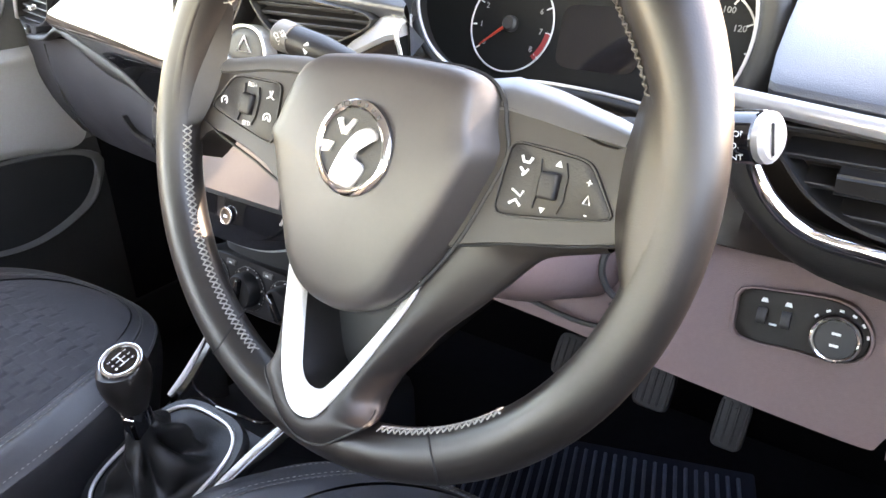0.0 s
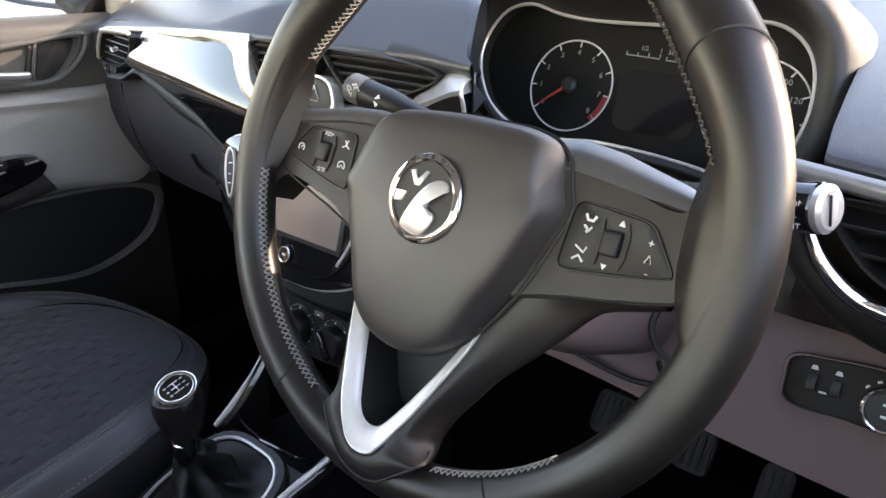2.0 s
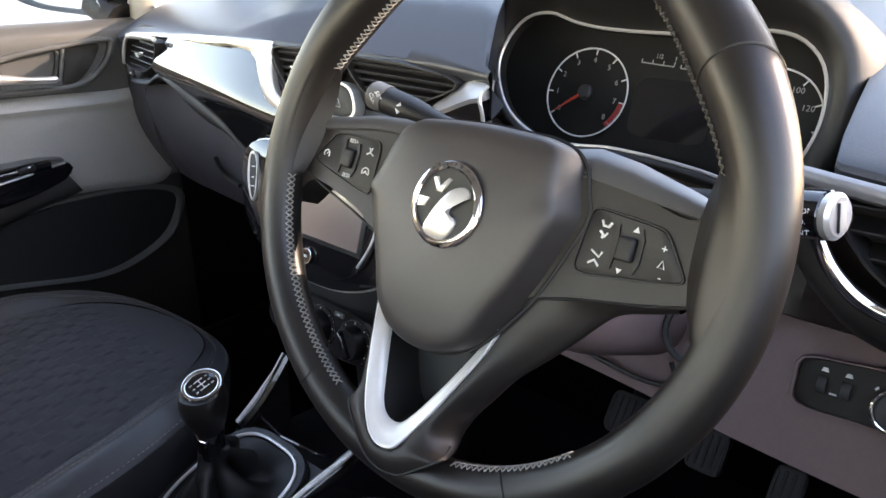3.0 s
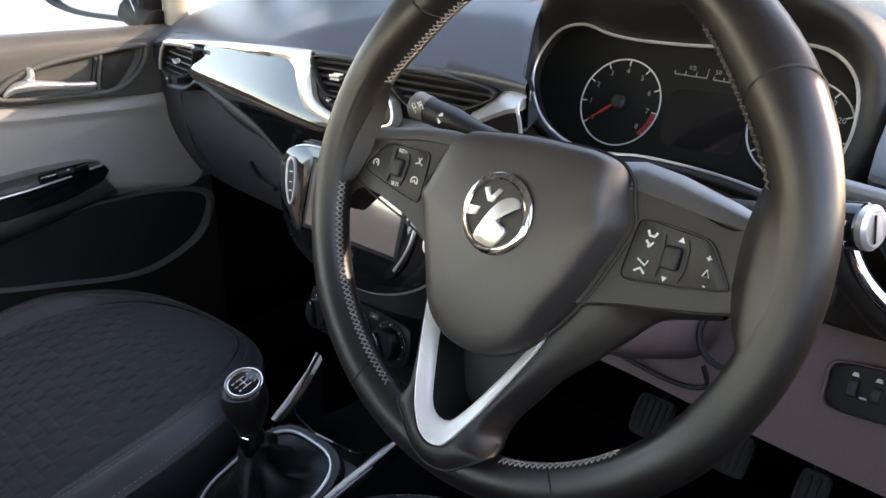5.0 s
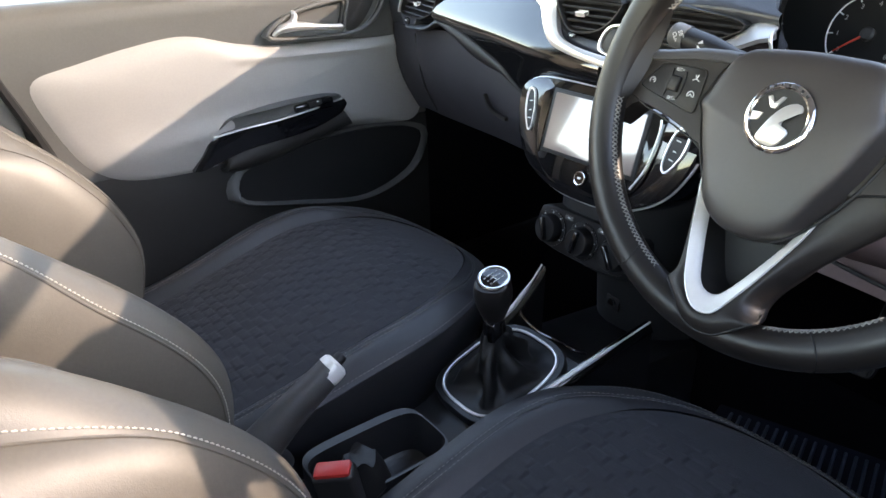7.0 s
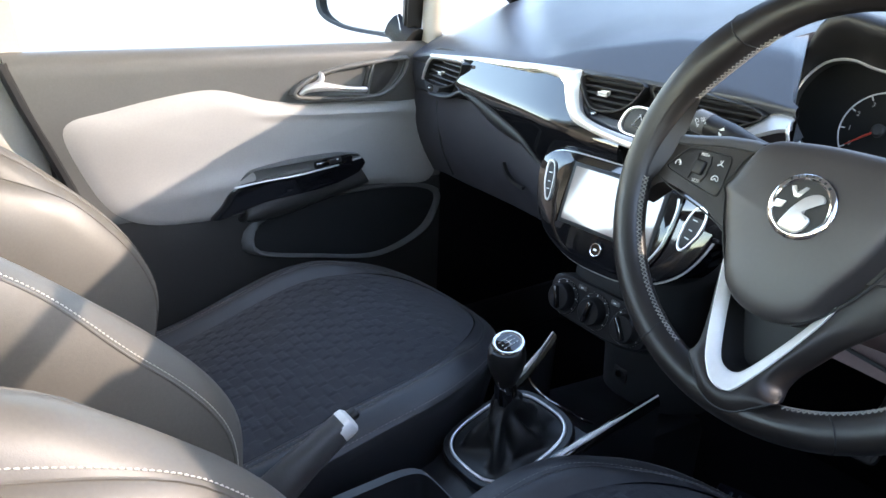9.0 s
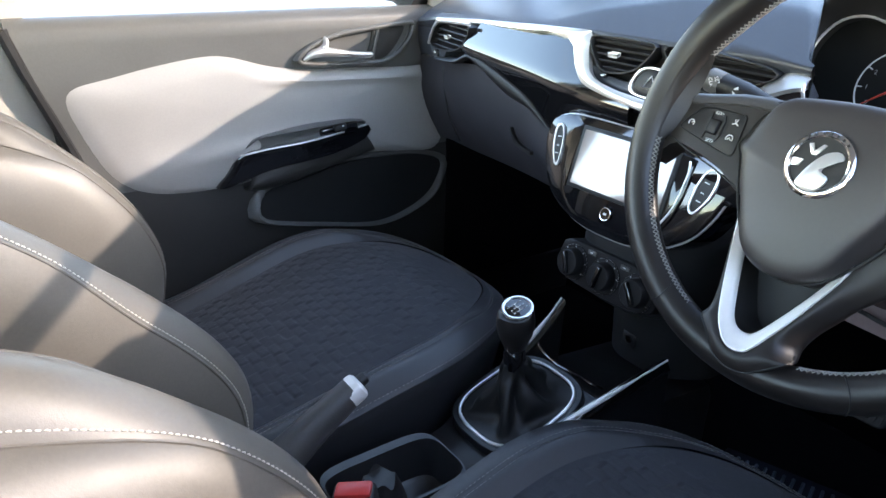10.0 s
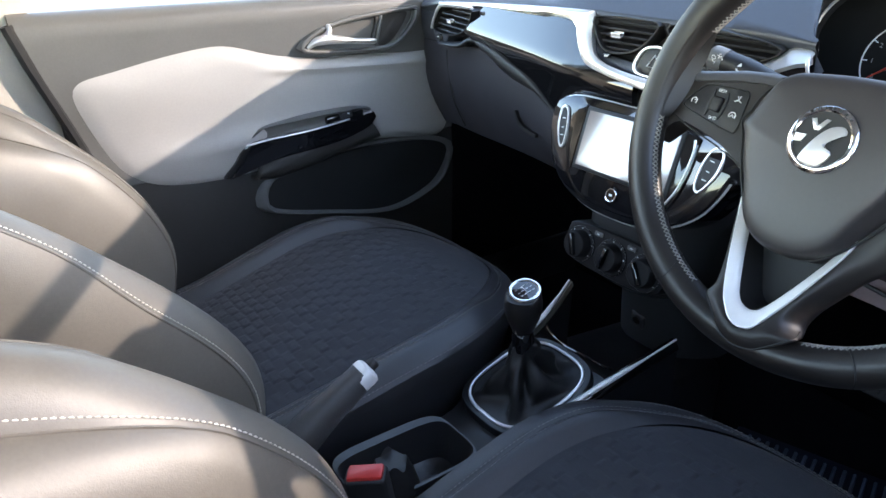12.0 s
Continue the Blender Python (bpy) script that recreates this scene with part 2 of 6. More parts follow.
# dark plastic; the brown of its sunlit reflection is put into the base colour
SUNWARMED = material("dark plastic with sunlit brown tone", (0.027, 0.0204, 0.0174), 0.42, 0, 0.5, grain=0.3, grain_scale=900, tone=0.12, rough_var=0.06)
RUBBER = material("pedal rubber", (0.0595, 0.0574, 0.056), 0.7, 0, 0.4, grain=0.4, grain_scale=500, tone=0.15)
MATBLUE = material("ribbed mat", (0.014, 0.0168, 0.028), 0.8, 0, 0.3, grain=0.6, grain_scale=500, tone=0.25, tone_scale=40)
WHITE = material("printed white", (0.78, 0.78, 0.76), 0.5)
REDINK = material("red ink", (0.22, 0.012, 0.012), 0.5)
NEEDLE = material("needle red", (0.40, 0.04, 0.02), 0.45)
REDPLASTIC = material("red buckle plastic", (0.50, 0.03, 0.025), 0.35, tone=0.08)
# dark glass in itself; the pinkish base stands in for part of its reflection
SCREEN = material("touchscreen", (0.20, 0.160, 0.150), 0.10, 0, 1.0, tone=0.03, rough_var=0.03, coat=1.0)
DIAL = material("dial face", (0.005, 0.0052, 0.005), 0.5, 0, 0.2, tone=0.1)
GAITER = material("gaiter leather", (0.0098, 0.0095, 0.0098), 0.42, 0, 0.45, grain=0.4, grain_scale=500, tone=0.15, cell=0.15, cell_scale=900)
BEIGE = material("pillar trim", (0.495, 0.468, 0.414), 0.7, 0, 0.3, grain=0.3, grain_scale=800, tone=0.05)
SEAL = material("rubber seal and pocket shade", (0.012, 0.012, 0.012), 0.6, tone=0.1)
ASPHALT = material("pale paving", (0.36, 0.35, 0.33), 0.9, 0, 0.2, grain=0.8, grain_scale=60, tone=0.12, tone_scale=0.7)
MIRROR = material("mirror glass", (0.9, 0.9, 0.9), 0.0, 1.0)


def clear_glass(name, tint):
    m = bpy.data.materials.new(name)
    m.use_nodes = True
    t = m.node_tree
    t.nodes.clear()
    g = t.nodes.new("ShaderNodeBsdfGlossy")
    g.inputs["Roughness"].default_value = 0.0
    tr = t.nodes.new("ShaderNodeBsdfTransparent")
    tr.inputs["Color"].default_value = (*tint, 1)
    fr = t.nodes.new("ShaderNodeFresnel")
    fr.inputs["IOR"].default_value = 1.3
    mx = t.nodes.new("ShaderNodeMixShader")
    o = t.nodes.new("ShaderNodeOutputMaterial")
    t.links.new(fr.outputs["Fac"], mx.inputs["Fac"])
    t.links.new(tr.outputs["BSDF"], mx.inputs[1])
    t.links.new(g.outputs["BSDF"], mx.inputs[2])
    t.links.new(mx.outputs["Shader"], o.inputs["Surface"])
    return m


CLOTH.node_tree.nodes["Principled BSDF"].inputs["Sheen Weight"].default_value = 0.12
CLOTH.node_tree.nodes["Principled BSDF"].inputs["Sheen Roughness"].default_value = 0.4
GLASS = clear_glass("clear glass", (0.93, 0.96, 0.94))

CX = 0.02        # the car's middle line
FLOOR = -0.10

# ---- setting ----
bm = bmesh.new()
g = [bm.verts.new(q) for q in ((-400, -400, -0.41), (400, -400, -0.41), (400, 400, -0.41), (-400, 400, -0.41))]
bm.faces.new(g)
single("ground", bm, ASPHALT, "pale sunlit paving around the car", "ground", "structure")

shell = thing("car_body", (CX, 0, FLOOR - 0.05), "silver hatchback body shell with pale headlining, driver's window open", "car body", "", "structure")
bm = bmesh.new()
box(bm, (1.36, 2.5, 0.05), pose(CX, -0.30, FLOOR - 0.028), 0.01)
part("floor_pan", bm, CARPET, shell, "black carpeted floor")
bm = bmesh.new()
box(bm, (1.36, 0.03, 0.86), pose(CX, 0.80, 0.28), 0.005)
part("firewall", bm, CARPET, shell)
bm = bmesh.new()
rows = []
for j in range(15):
    y = 0.06 - 1.5 * j / 14
    w = 0.57 - 0.03 * (j / 14) ** 2
    rows.append([V(CX + w * u, y, 1.035 - 0.05 * abs(u) ** 3 - 0.03 * (j / 14) ** 2 - 0.04 * max(0, 1 - j / 3) ** 2) for u in [k / 10 - 1 for k in range(21)]])
loft(bm, [r + [q + V(0, 0, 0.03) for q in r[::-1]] for r in rows], True, True, True)
part("roof", bm, BEIGE, shell, "pale cloth headlining")
for sx in (-1, 1):
    X = lambda d: CX + sx * d
    bm = bmesh.new()
    tube(bm, curve([(X(0.69), 0.80, 0.60), (X(0.65), 0.57, 0.705), (X(0.60), 0.28, 0.86), (X(0.565), 0.04, 0.99)], 14), 0.030, 10, flat=0.7)
    part("a_pillar", bm, DARK, shell)
    bm = bmesh.new()
    ribbon(bm, curve([(X(0.64), -0.42, 0.99), (X(0.70), -0.385, 0.60), (X(0.705), -0.34, FLOOR)], 10), curve([(X(0.64), -0.56, 0.99), (X(0.685), -0.56, 0.60), (X(0.695), -0.56, FLOOR)], 10), 4, 0.01, (-sx, 0, 0), 0.05)
    part("b_pillar", bm, BEIGE, shell, "pale plastic door pillar trim")
    bm = bmesh.new()
    box(bm, (0.05, 1.15, 0.70), pose(X(0.69), -1.14, FLOOR + 0.35), 0.01)
    part("rear_side_panel", bm, DOORDARK, shell)
    bm = bmesh.new()
    box(bm, (0.04, 0.45, 0.70), pose(X(0.70), 0.60, FLOOR + 0.35), 0.008)
    part("front_side_panel", bm, CARPET, shell)
    bm = bmesh.new()
    tube(bm, curve([(X(0.565), 0.05, 0.99), (X(0.60), -0.40, 1.0), (X(0.58), -1.4, 0.97)], 10), 0.028, 8)
    part("roof_rail", bm, BEIGE, shell)
    bm = bmesh.new()
    box(bm, (0.07, 1.60, 0.16), pose(X(0.705), 0.05, FLOOR + 0.03), 0.012)
    part("door_sill", bm, DARK, shell)
bm = bmesh.new()
box(bm, (1.30, 0.05, 0.70), pose(CX, -1.52, FLOOR + 0.35), 0.01)
part("tailgate", bm, DOORDARK, shell)
for sx in (-1, 1):
    bm = bmesh.new()
    tube(bm, curve([(CX + sx * 0.55, -1.40, 0.965), (CX + sx * 0.60, -1.48, 0.80), (CX + sx * 0.64, -1.53, 0.58)], 8), [0.04, 0.045, 0.05, 0.055, 0.06, 0.06, 0.06, 0.06], 10)
    part("c_pillar", bm, BEIGE, shell)
bm = bmesh.new()
ribbon(bm, [V(CX - 0.54, -1.42, 0.965), V(CX, -1.45, 0.985), V(CX + 0.54, -1.42, 0.965)], [V(CX - 0.62, -1.54, 0.60), V(CX, -1.57, 0.60), V(CX + 0.62, -1.54, 0.60)], 4, 0.01, (0, -1, 0.3), 0.005)
rear = part("rear_window", bm, GLASS, shell, "clear rear window glass")
rear.visible_shadow = False
# slim black post and pale trim between the side window and the quarter light
bm = bmesh.new()
tube(bm, [V(-0.672, 0.352, 0.60), V(-0.668, 0.348, 0.72), V(-0.63, 0.30, 0.88)], [0.027, 0.025, 0.019], 14, flat=0.8)
part("quarter_pillar", bm, BEIGE, shell, "pale upright trim by the quarter window")

# unseen driver's door, added shut with its window wound down to shade the cushions
door2 = thing("door_2", (0.70, 0.0, 0.0), "unseen driver's door, added shut with its window down to block low light", "door", "", "structure")
bm = bmesh.new()
box(bm, (0.05, 0.84, 0.735), pose(0.715, -0.03, 0.3025), 0.012, 3)
part("panel", bm, DOORDARK, door2)
bm = bmesh.new()
tube(bm, curve([(0.725, 0.335, 0.61), (0.71, 0.33, 0.72), (0.67, 0.27, 0.87), (0.64, 0.05, 0.985), (0.64, -0.2, 0.995), (0.65, -0.43, 0.985), (0.71, -0.44, 0.61)], 30), 0.015, 8)
part("window_frame", bm, SEAL, door2)

screen = thing("windscreen", (CX, 0.4, 0.7), "clear raked windscreen glass", "windscreen", "", "structure")
bm = bmesh.new()
ribbon(bm, curve([(CX - 0.55, 0.05, 0.995), (CX, 0.09, 1.02), (CX + 0.55, 0.05, 0.995)], 9), curve([(CX - 0.65, 0.69, 0.70), (CX, 0.81, 0.735), (CX + 0.65, 0.69, 0.70)], 9), 6, 0.02, (0, 0.5, 0.8), 0.005)
pane = part("pane", bm, GLASS, screen)
pane.visible_shadow = False

# ---- dashboard ----
def smooth(a, b, x):
    t = max(0.0, min(1.0, (x - a) / (b - a)))
    return t * t * (3 - 2 * t)


def pad_edge(x):
    """The padded top's front edge, drawn back behind the instruments."""
    return lip(x) + V(0, 0.145 * smooth(0.118, 0.136, x) * (1 - smooth(0.462, 0.480, x)), 0)


def lip(x):
    """The line of the dash's front edge."""
    t = max(0.0, (abs(x - CX) - 0.12) / 0.47)
    if x < CX:
        return V(x, 0.190 + 0.078 * t ** 1.4, 0.655 - 0.032 * t ** 1.3)
    return V(x, 0.190 - 0.006 * min(1, t * 3), 0.655 - 0.038 * t ** 1.2)


def soft_step(h, w=0.0045):
    """Zero below, h above, with a rounded bend of width w."""
    return w * math.log(1 + math.exp(max(-40.0, min(40.0, h / w))))


def pad_height(x, y, a):
    """The padded top's height; a steeper face stands over the middle vents."""
    s = max(0.0, (y - a.y) / (0.715 - a.y)) ** (1 / 1.15)
    cowl = 0.716 + 0.036 * smooth(0.30, 0.10, x)
    z = a.z + (cowl - a.z) * (1 - (1 - s) ** 2.0) - 0.006 * s ** 6
    hump = (0.012 * smooth(-0.21, -0.066, x) + 0.010 * smooth(-0.10, 0.03, x)) * (1 - smooth(0.18, 0.24, x)) * (1 - 0.8 * smooth(0.13, 0.55, s))
    end = smooth(0.50, 0.665, abs(x - CX))
    z -= 0.022 * end * end * (0.3 + 0.7 * min(1, s * 4))
    face = a.z + 0.88 * (y - a.y)
    return z + hump - soft_step(z + hump - face, 0.0008)


dash = thing("dashboard", (CX, 0.4, 0.5), "dark soft dashboard with gloss black and silver trim, grey below", "dashboard")
bm = bmesh.new()
rows = []
for i in range(375):
    x = -0.642 + 1.31 * i / 374
    a = pad_edge(x)
    row = []
    for j in range(91):
        y = a.y + (0.715 - a.y) * (j / 90) ** 1.5
        row.append(V(x, y, pad_height(x, y, lip(x))))
    a = row[0]
    row = [a + V(0, 0.030, -0.030), a + V(0, 0.004, -0.012), a + V(0, -0.001, -0.004)] + row
    rows.append(row)
loft(bm, [r + [r[-1] + V(0, 0, -0.05), r[0] + V(0, 0.05, -0.02)] for r in rows], True, True, True)
part("top_pad", bm, SOFT, dash, "padded dark dash top")

# silver edging: a thin line along the lip, widening and sweeping down round the middle vents
OUT = curve([(-0.0936, 0.1885, 0.6553), (-0.0907, 0.1840, 0.6429), (-0.0880, 0.1800, 0.6292), (-0.0795, 0.1740, 0.6123), (-0.0700, 0.1708, 0.6032), (-0.0520, 0.1687, 0.5970), (-0.0210, 0.1670, 0.5920), (0.02, 0.1655, 0.5890)], 40)
INN = curve([(-0.1285, 0.1838, 0.6392), (-0.1175, 0.1815, 0.6322), (-0.1115, 0.1780, 0.6221), (-0.1010, 0.1730, 0.6055), (-0.0850, 0.1686, 0.5920), (-0.0630, 0.1657, 0.5865), (-0.0300, 0.1629, 0.5820), (0.02, 0.1600, 0.5775)], 40)
flip = lambda c: [V(2 * CX - q.x, q.y, q.z) for q in c]
n_ = 60
up = [lip(-0.535 + 0.335 * k / (n_ - 1)) + V(0, -0.004, -0.0005) for k in range(n_)]
dn = [lip(x) + V(0, -0.0080 - 0.004 * smooth(-0.40, -0.20, x), -0.0060 - 0.0015 * smooth(-0.40, -0.20, x)) for x in [-0.535 + 0.335 * k / (n_ - 1) for k in range(n_)]]
corner_up = [lip(-0.20 + 0.1055 * k / 14) + V(0, -0.004 + 0.0015 * k / 14, -0.0005) for k in range(1, 15)]
corner_dn = curve([tuple(dn[-1]), (-0.1830, 0.1872, 0.6449), (-0.1640, 0.1858, 0.6442), (-0.1480, 0.1850, 0.6430), (-0.1370, 0.1846, 0.6415), tuple(INN[0])], 15)[1:]
T = even(curve([tuple(dn[k] + V(0, 0.003, 0.0012)) for k in (32, 36, 41, 47, 53, 59)] + [(-0.165, 0.1930, 0.6455), (-0.140, 0.1910, 0.6440), (-0.122, 0.1890, 0.6370), (-0.096, 0.1865, 0.612), (-0.046, 0.183, 0.586), (0.0, 0.180, 0.579)], 90), 56)
B = even(curve([(-0.392, 0.203, 0.588), (-0.372, 0.199, 0.5825), (-0.334, 0.193, 0.581), (-0.275, 0.182, 0.567), (-0.207, 0.167, 0.544), (-0.167, 0.158, 0.515), (-0.13, 0.152, 0.503), (-0.07, 0.151, 0.497), (0.0, 0.151, 0.497)], 80), 56)


def wing(bm, top, bottom, rows, belly, toward, thick):
    """A curved panel that stays flat above and rolls under towards its lower edge."""
    d = Vector(toward).normalized()
    front = [[a.lerp(b, j / rows) + d * belly * 6.75 * (j / rows) ** 2 * (1 - j / rows) for j in range(rows + 1)] for a, b in zip(top, bottom)]
    loft(bm, [f + [q - d * thick for q in f[::-1]] for f in front], True, True, True)


# the panel's ridge: its line in plan and its height, falling towards the middle of the car
RIDGE = curve([(-0.50, 0.221, 0.596), (-0.43, 0.2060, 0.5945), (-0.36, 0.1940, 0.592), (-0.27, 0.1805, 0.589), (-0.20, 0.1710, 0.586), (-0.15, 0.1660, 0.582), (-0.10, 0.1640, 0.577), (-0.05, 0.1632, 0.573), (0.05, 0.1630, 0.569)], 60)


def on_ridge(x):
    k = max(i for i, q in enumerate(RIDGE[:-1]) if q.x <= x or i == 0)
    a, b = RIDGE[k], RIDGE[k + 1]
    return a.lerp(b, (x - a.x) / (b.x - a.x))


bm = bmesh.new()
front = []
for a, b in zip(T, B):
    row = []
    for j in range(31):
        q = a.lerp(b, j / 30)
        r = on_ridge(q.x)
        row.append(V(q.x, r.y + 0.46 * soft_step(q.z - r.z) + 0.30 * soft_step(r.z - q.z) + 0.004 * smooth(0.88, 1.0, j / 30), q.z))
    front.append(row)
loft(bm, [f + [q + V(0, 0.010, -0.003) for q in f[::-1]] for f in front], True, True, True)
part("wing_panel", bm, GLOSS, dash, "gloss black wing-shaped trim panel", 60)
FOOT = [f[-1] for f in front]
bm = bmesh.new()
mirrored = lambda c: [V(2 * CX - q.x, min(q.y, 0.200), q.z) for q in c]
near_mid = [i for i, q in enumerate(T) if q.x > -0.112]
wing(bm, mirrored([T[i] for i in near_mid]), mirrored([B[i] for i in near_mid]), 12, 0.009, (0, -1, 0.15), 0.012)
part("wing_panel", bm, GLOSS, dash, "gloss black wing-shaped trim panel")

bm = bmesh.new()
ribbon(bm, up + corner_up + OUT[1:] + flip(OUT)[::-1][1:4], dn + corner_dn + INN[1:] + flip(INN)[::-1][1:4], 5, 0.0020, (0, -1, 0.5), 0.009)
part("edge_strip", bm, SATIN, dash, "satin silver edging, widening and sweeping under the middle vents")
# silver-topped wedge between the middle vent and the instruments
WEDGE = ((0.146, 0.6205, 0.6135), (0.160, 0.6310, 0.6170), (0.172, 0.6400, 0.6220), (0.184, 0.6450, 0.6275), (0.196, 0.6450, 0.6325), (0.207, 0.6425, 0.6350))
back_x = lambda x: x - 0.012 * (x - 0.146) / 0.061
bm = bmesh.new()
loft(bm, [[V(back_x(x), 0.206, zt + 0.0005), V(back_x(x), 0.198, zt + 0.002), V((x + back_x(x)) / 2, 0.186, (zt + ze) / 2 + 0.004), V(x, 0.173, ze + 0.0015), V(x, 0.169, ze), V(x, 0.170, ze - 0.004), V(back_x(x), 0.206, ze - 0.006)] for x, zt, ze in WEDGE], True, True, True)
trim = part("column_trim", bm, SATIN, dash, "satin silver wedge by the instruments", 60)
bm = bmesh.new()
loft(bm, [[V(back_x(x) - 0.001, 0.206, ze - 0.004), V(x - 0.002, 0.173, ze - 0.003), V(x - 0.001, 0.1725, ze - 0.006), V(x - 0.001, 0.180, 0.575), V(back_x(x) - 0.001, 0.206, 0.575)] for x, zt, ze in WEDGE], True, True, True)
part("column_trim_face", bm, GLOSS, trim, "gloss black face below the silver wedge")
bm = bmesh.new()
tube(bm, curve([(0.1955, 0.2035, 0.643), (0.2055, 0.172, 0.636), (0.2085, 0.1715, 0.622), (0.210, 0.174, 0.604)], 14), 0.0018, 8)
part("trim_edge", bm, SATIN, trim)
# the padded top runs on beside the instruments
bm = bmesh.new()
rows = []
for i in range(13):
    x = 0.104 + 0.098 * i / 12
    a = lip(x)
    far = 0.172 + (0.207 - x) / 0.536
    row = [a + V(0, 0.025, -0.03), a + V(0, 0.004, -0.012), a + V(0, -0.001, -0.004)]
    for j in range(17):
        y = a.y + max(0.004, far - a.y) * j / 16
        row.append(V(x, y, pad_height(x, y, a) + 0.0004 - 0.004 * smooth(0.6, 1.0, j / 16) * smooth(0.11, 0.15, x)))
    row += [row[-1] + V(0, 0.002, -0.006), row[-1] + V(0, 0.002, -0.04)]
    rows.append(row)
loft(bm, rows, True, True, True)
part("pad_shoulder", bm, SOFT, dash, "padded dark dash top beside the instruments", 50)

# right-hand edging, mirrored in kind
bm = bmesh.new()
up = [lip(x) + V(0, -0.012, -0.004) for x in [0.43 + 0.005 * k for k in range(46)]]
ribbon(bm, up, [q + V(0, -0.004, -0.010) for q in up], 4, 0.003, (0, -1, 0.5), 0.010)
part("edge_strip", bm, GREYSATIN, dash, "grey satin edging")

# padded roll and lower panels on the passenger's side
roll = curve([(-0.50, 0.228, 0.562), (-0.455, 0.214, 0.566), (-0.41, 0.206, 0.572)] + [tuple(q + V(0, 0.002, 0.003)) for q in FOOT[2:39:4]], 44)
bm = bmesh.new()
ribbon(bm, roll, [q + V(0, 0.004, -0.006 - 0.020 * math.exp(-((q.x + 0.27) / 0.085) ** 2)) for q in roll], 6, 0.005, (0, -1, -0.2), 0.016)
part("padded_roll", bm, DARK, dash, "dark rounded edge above the glovebox", 60)
bm = bmesh.new()
ribbon(bm, [V(-0.642, 0.285, 0.60), V(-0.60, 0.282, 0.60), V(-0.54, 0.276, 0.60), V(-0.48, 0.266, 0.60)], [V(-0.642, 0.30, 0.53), V(-0.60, 0.295, 0.53), V(-0.54, 0.285, 0.54), V(-0.47, 0.262, 0.552)], 5, 0.006, (0.2, -1, 0), 0.03)
part("end_cheek", bm, SOFT, dash)
G0 = curve([(-0.642, 0.292, 0.545), (-0.56, 0.270, 0.55), (-0.47, 0.240, 0.558), (-0.36, 0.216, 0.568), (-0.27, 0.206, 0.552), (-0.20, 0.200, 0.527), (-0.155, 0.196, 0.500), (-0.13, 0.194, 0.485)], 30)
G1 = curve([(-0.642, 0.345, 0.37), (-0.56, 0.315, 0.385), (-0.46, 0.285, 0.395), (-0.36, 0.265, 0.402), (-0.27, 0.252, 0.405), (-0.20, 0.242, 0.405), (-0.155, 0.236, 0.405), (-0.11, 0.232, 0.405)], 30)
bm = bmesh.new()
ribbon(bm, G0, G1, 8, 0.018, (0, -1, 0), 0.015)
gb = part("glovebox_lid", bm, GLOVE, dash, "blue-grey plastic glovebox lid")
bm = bmesh.new()
tube(bm, curve([(-0.505, 0.250, 0.545), (-0.502, 0.250, 0.52), (-0.487, 0.252, 0.46), (-0.470, 0.268, 0.41)], 12), 0.0016, 6)
part("lid_seam", bm, SEAL, gb)
bm = bmesh.new()
ribbon(bm, curve([(-0.247, 0.1925, 0.494), (-0.246, 0.1965, 0.480), (-0.240, 0.2000, 0.468), (-0.222, 0.1990, 0.463), (-0.200, 0.1960, 0.461)], 12), curve([(-0.244, 0.1925, 0.494), (-0.242, 0.1965, 0.481), (-0.236, 0.2000, 0.472), (-0.220, 0.1990, 0.4675), (-0.200, 0.1960, 0.466)], 12), 2, 0.0, (0, -1, 0), 0.006)
part("handle_recess", bm, DARK, gb, "dark finger recess line")
bm = bmesh.new()
ribbon(bm, G1, [V(q.x, 0.72, q.z - 0.02) for q in G1], 3, 0, (0, 0, -1), 0.01)
part("under_tray", bm, CARPET, dash)

# driver's side: dark band, knee panel
bm = bmesh.new()
xs = [0.15 + 0.0103 * k for k in range(50)]
ribbon(bm, [lip(x) + V(0, 0.006, -0.012) if x > 0.474 else V(x, 0.264, 0.578 + 0.02 * smooth(0.19, 0.15, x)) for x in xs], [V(x, 0.222, 0.500 - 0.004 * abs(x - 0.45)) for x in xs], 8, 0.004, (0, -1, 0.1), 0.02)
part("driver_face", bm, SUNWARMED, dash, "dark lower dash face, sunlit brown put into its colour")
K0 = curve([(0.20, 0.238, 0.512), (0.33, 0.232, 0.502), (0.45, 0.229, 0.496), (0.57, 0.228, 0.498), (0.66, 0.232, 0.502)], 24)
K1 = curve([(0.20, 0.192, 0.414), (0.33, 0.190, 0.410), (0.45, 0.187, 0.401), (0.572, 0.185, 0.396), (0.585, 0.186, 0.400)], 24)
bm = bmesh.new()
ribbon(bm, K0, K1, 8, 0.006, (0, -1, 0.2), 0.015)
knee = part("knee_panel", bm, GREY, dash, "pale grey plastic knee panel")
bm = bmesh.new()
ribbon(bm, [V(0.592, 0.192, 0.430), V(0.63, 0.20, 0.46), V(0.672, 0.21, 0.48)], [V(0.594, 0.196, 0.385), V(0.63, 0.205, 0.380), V(0.672, 0.215, 0.375)], 3, 0.003, (0, -1, 0.2), 0.012)
part("side_panel", bm, GREY, dash)
bm = bmesh.new()
ribbon(bm, [q + V(0, 0.012, 0.012) for q in K1], [V(q.x, 0.70, q.z + 0.06) for q in K1], 3, 0, (0, 0, -1), 0.01)
part("under_tray", bm, CARPET, dash)
bm = bmesh.new()
tube(bm, curve([(0.395, 0.186, 0.447), (0.40, 0.184, 0.430), (0.37, 0.182, 0.424), (0.30, 0.184, 0.432)], 14), 0.0022, 6)
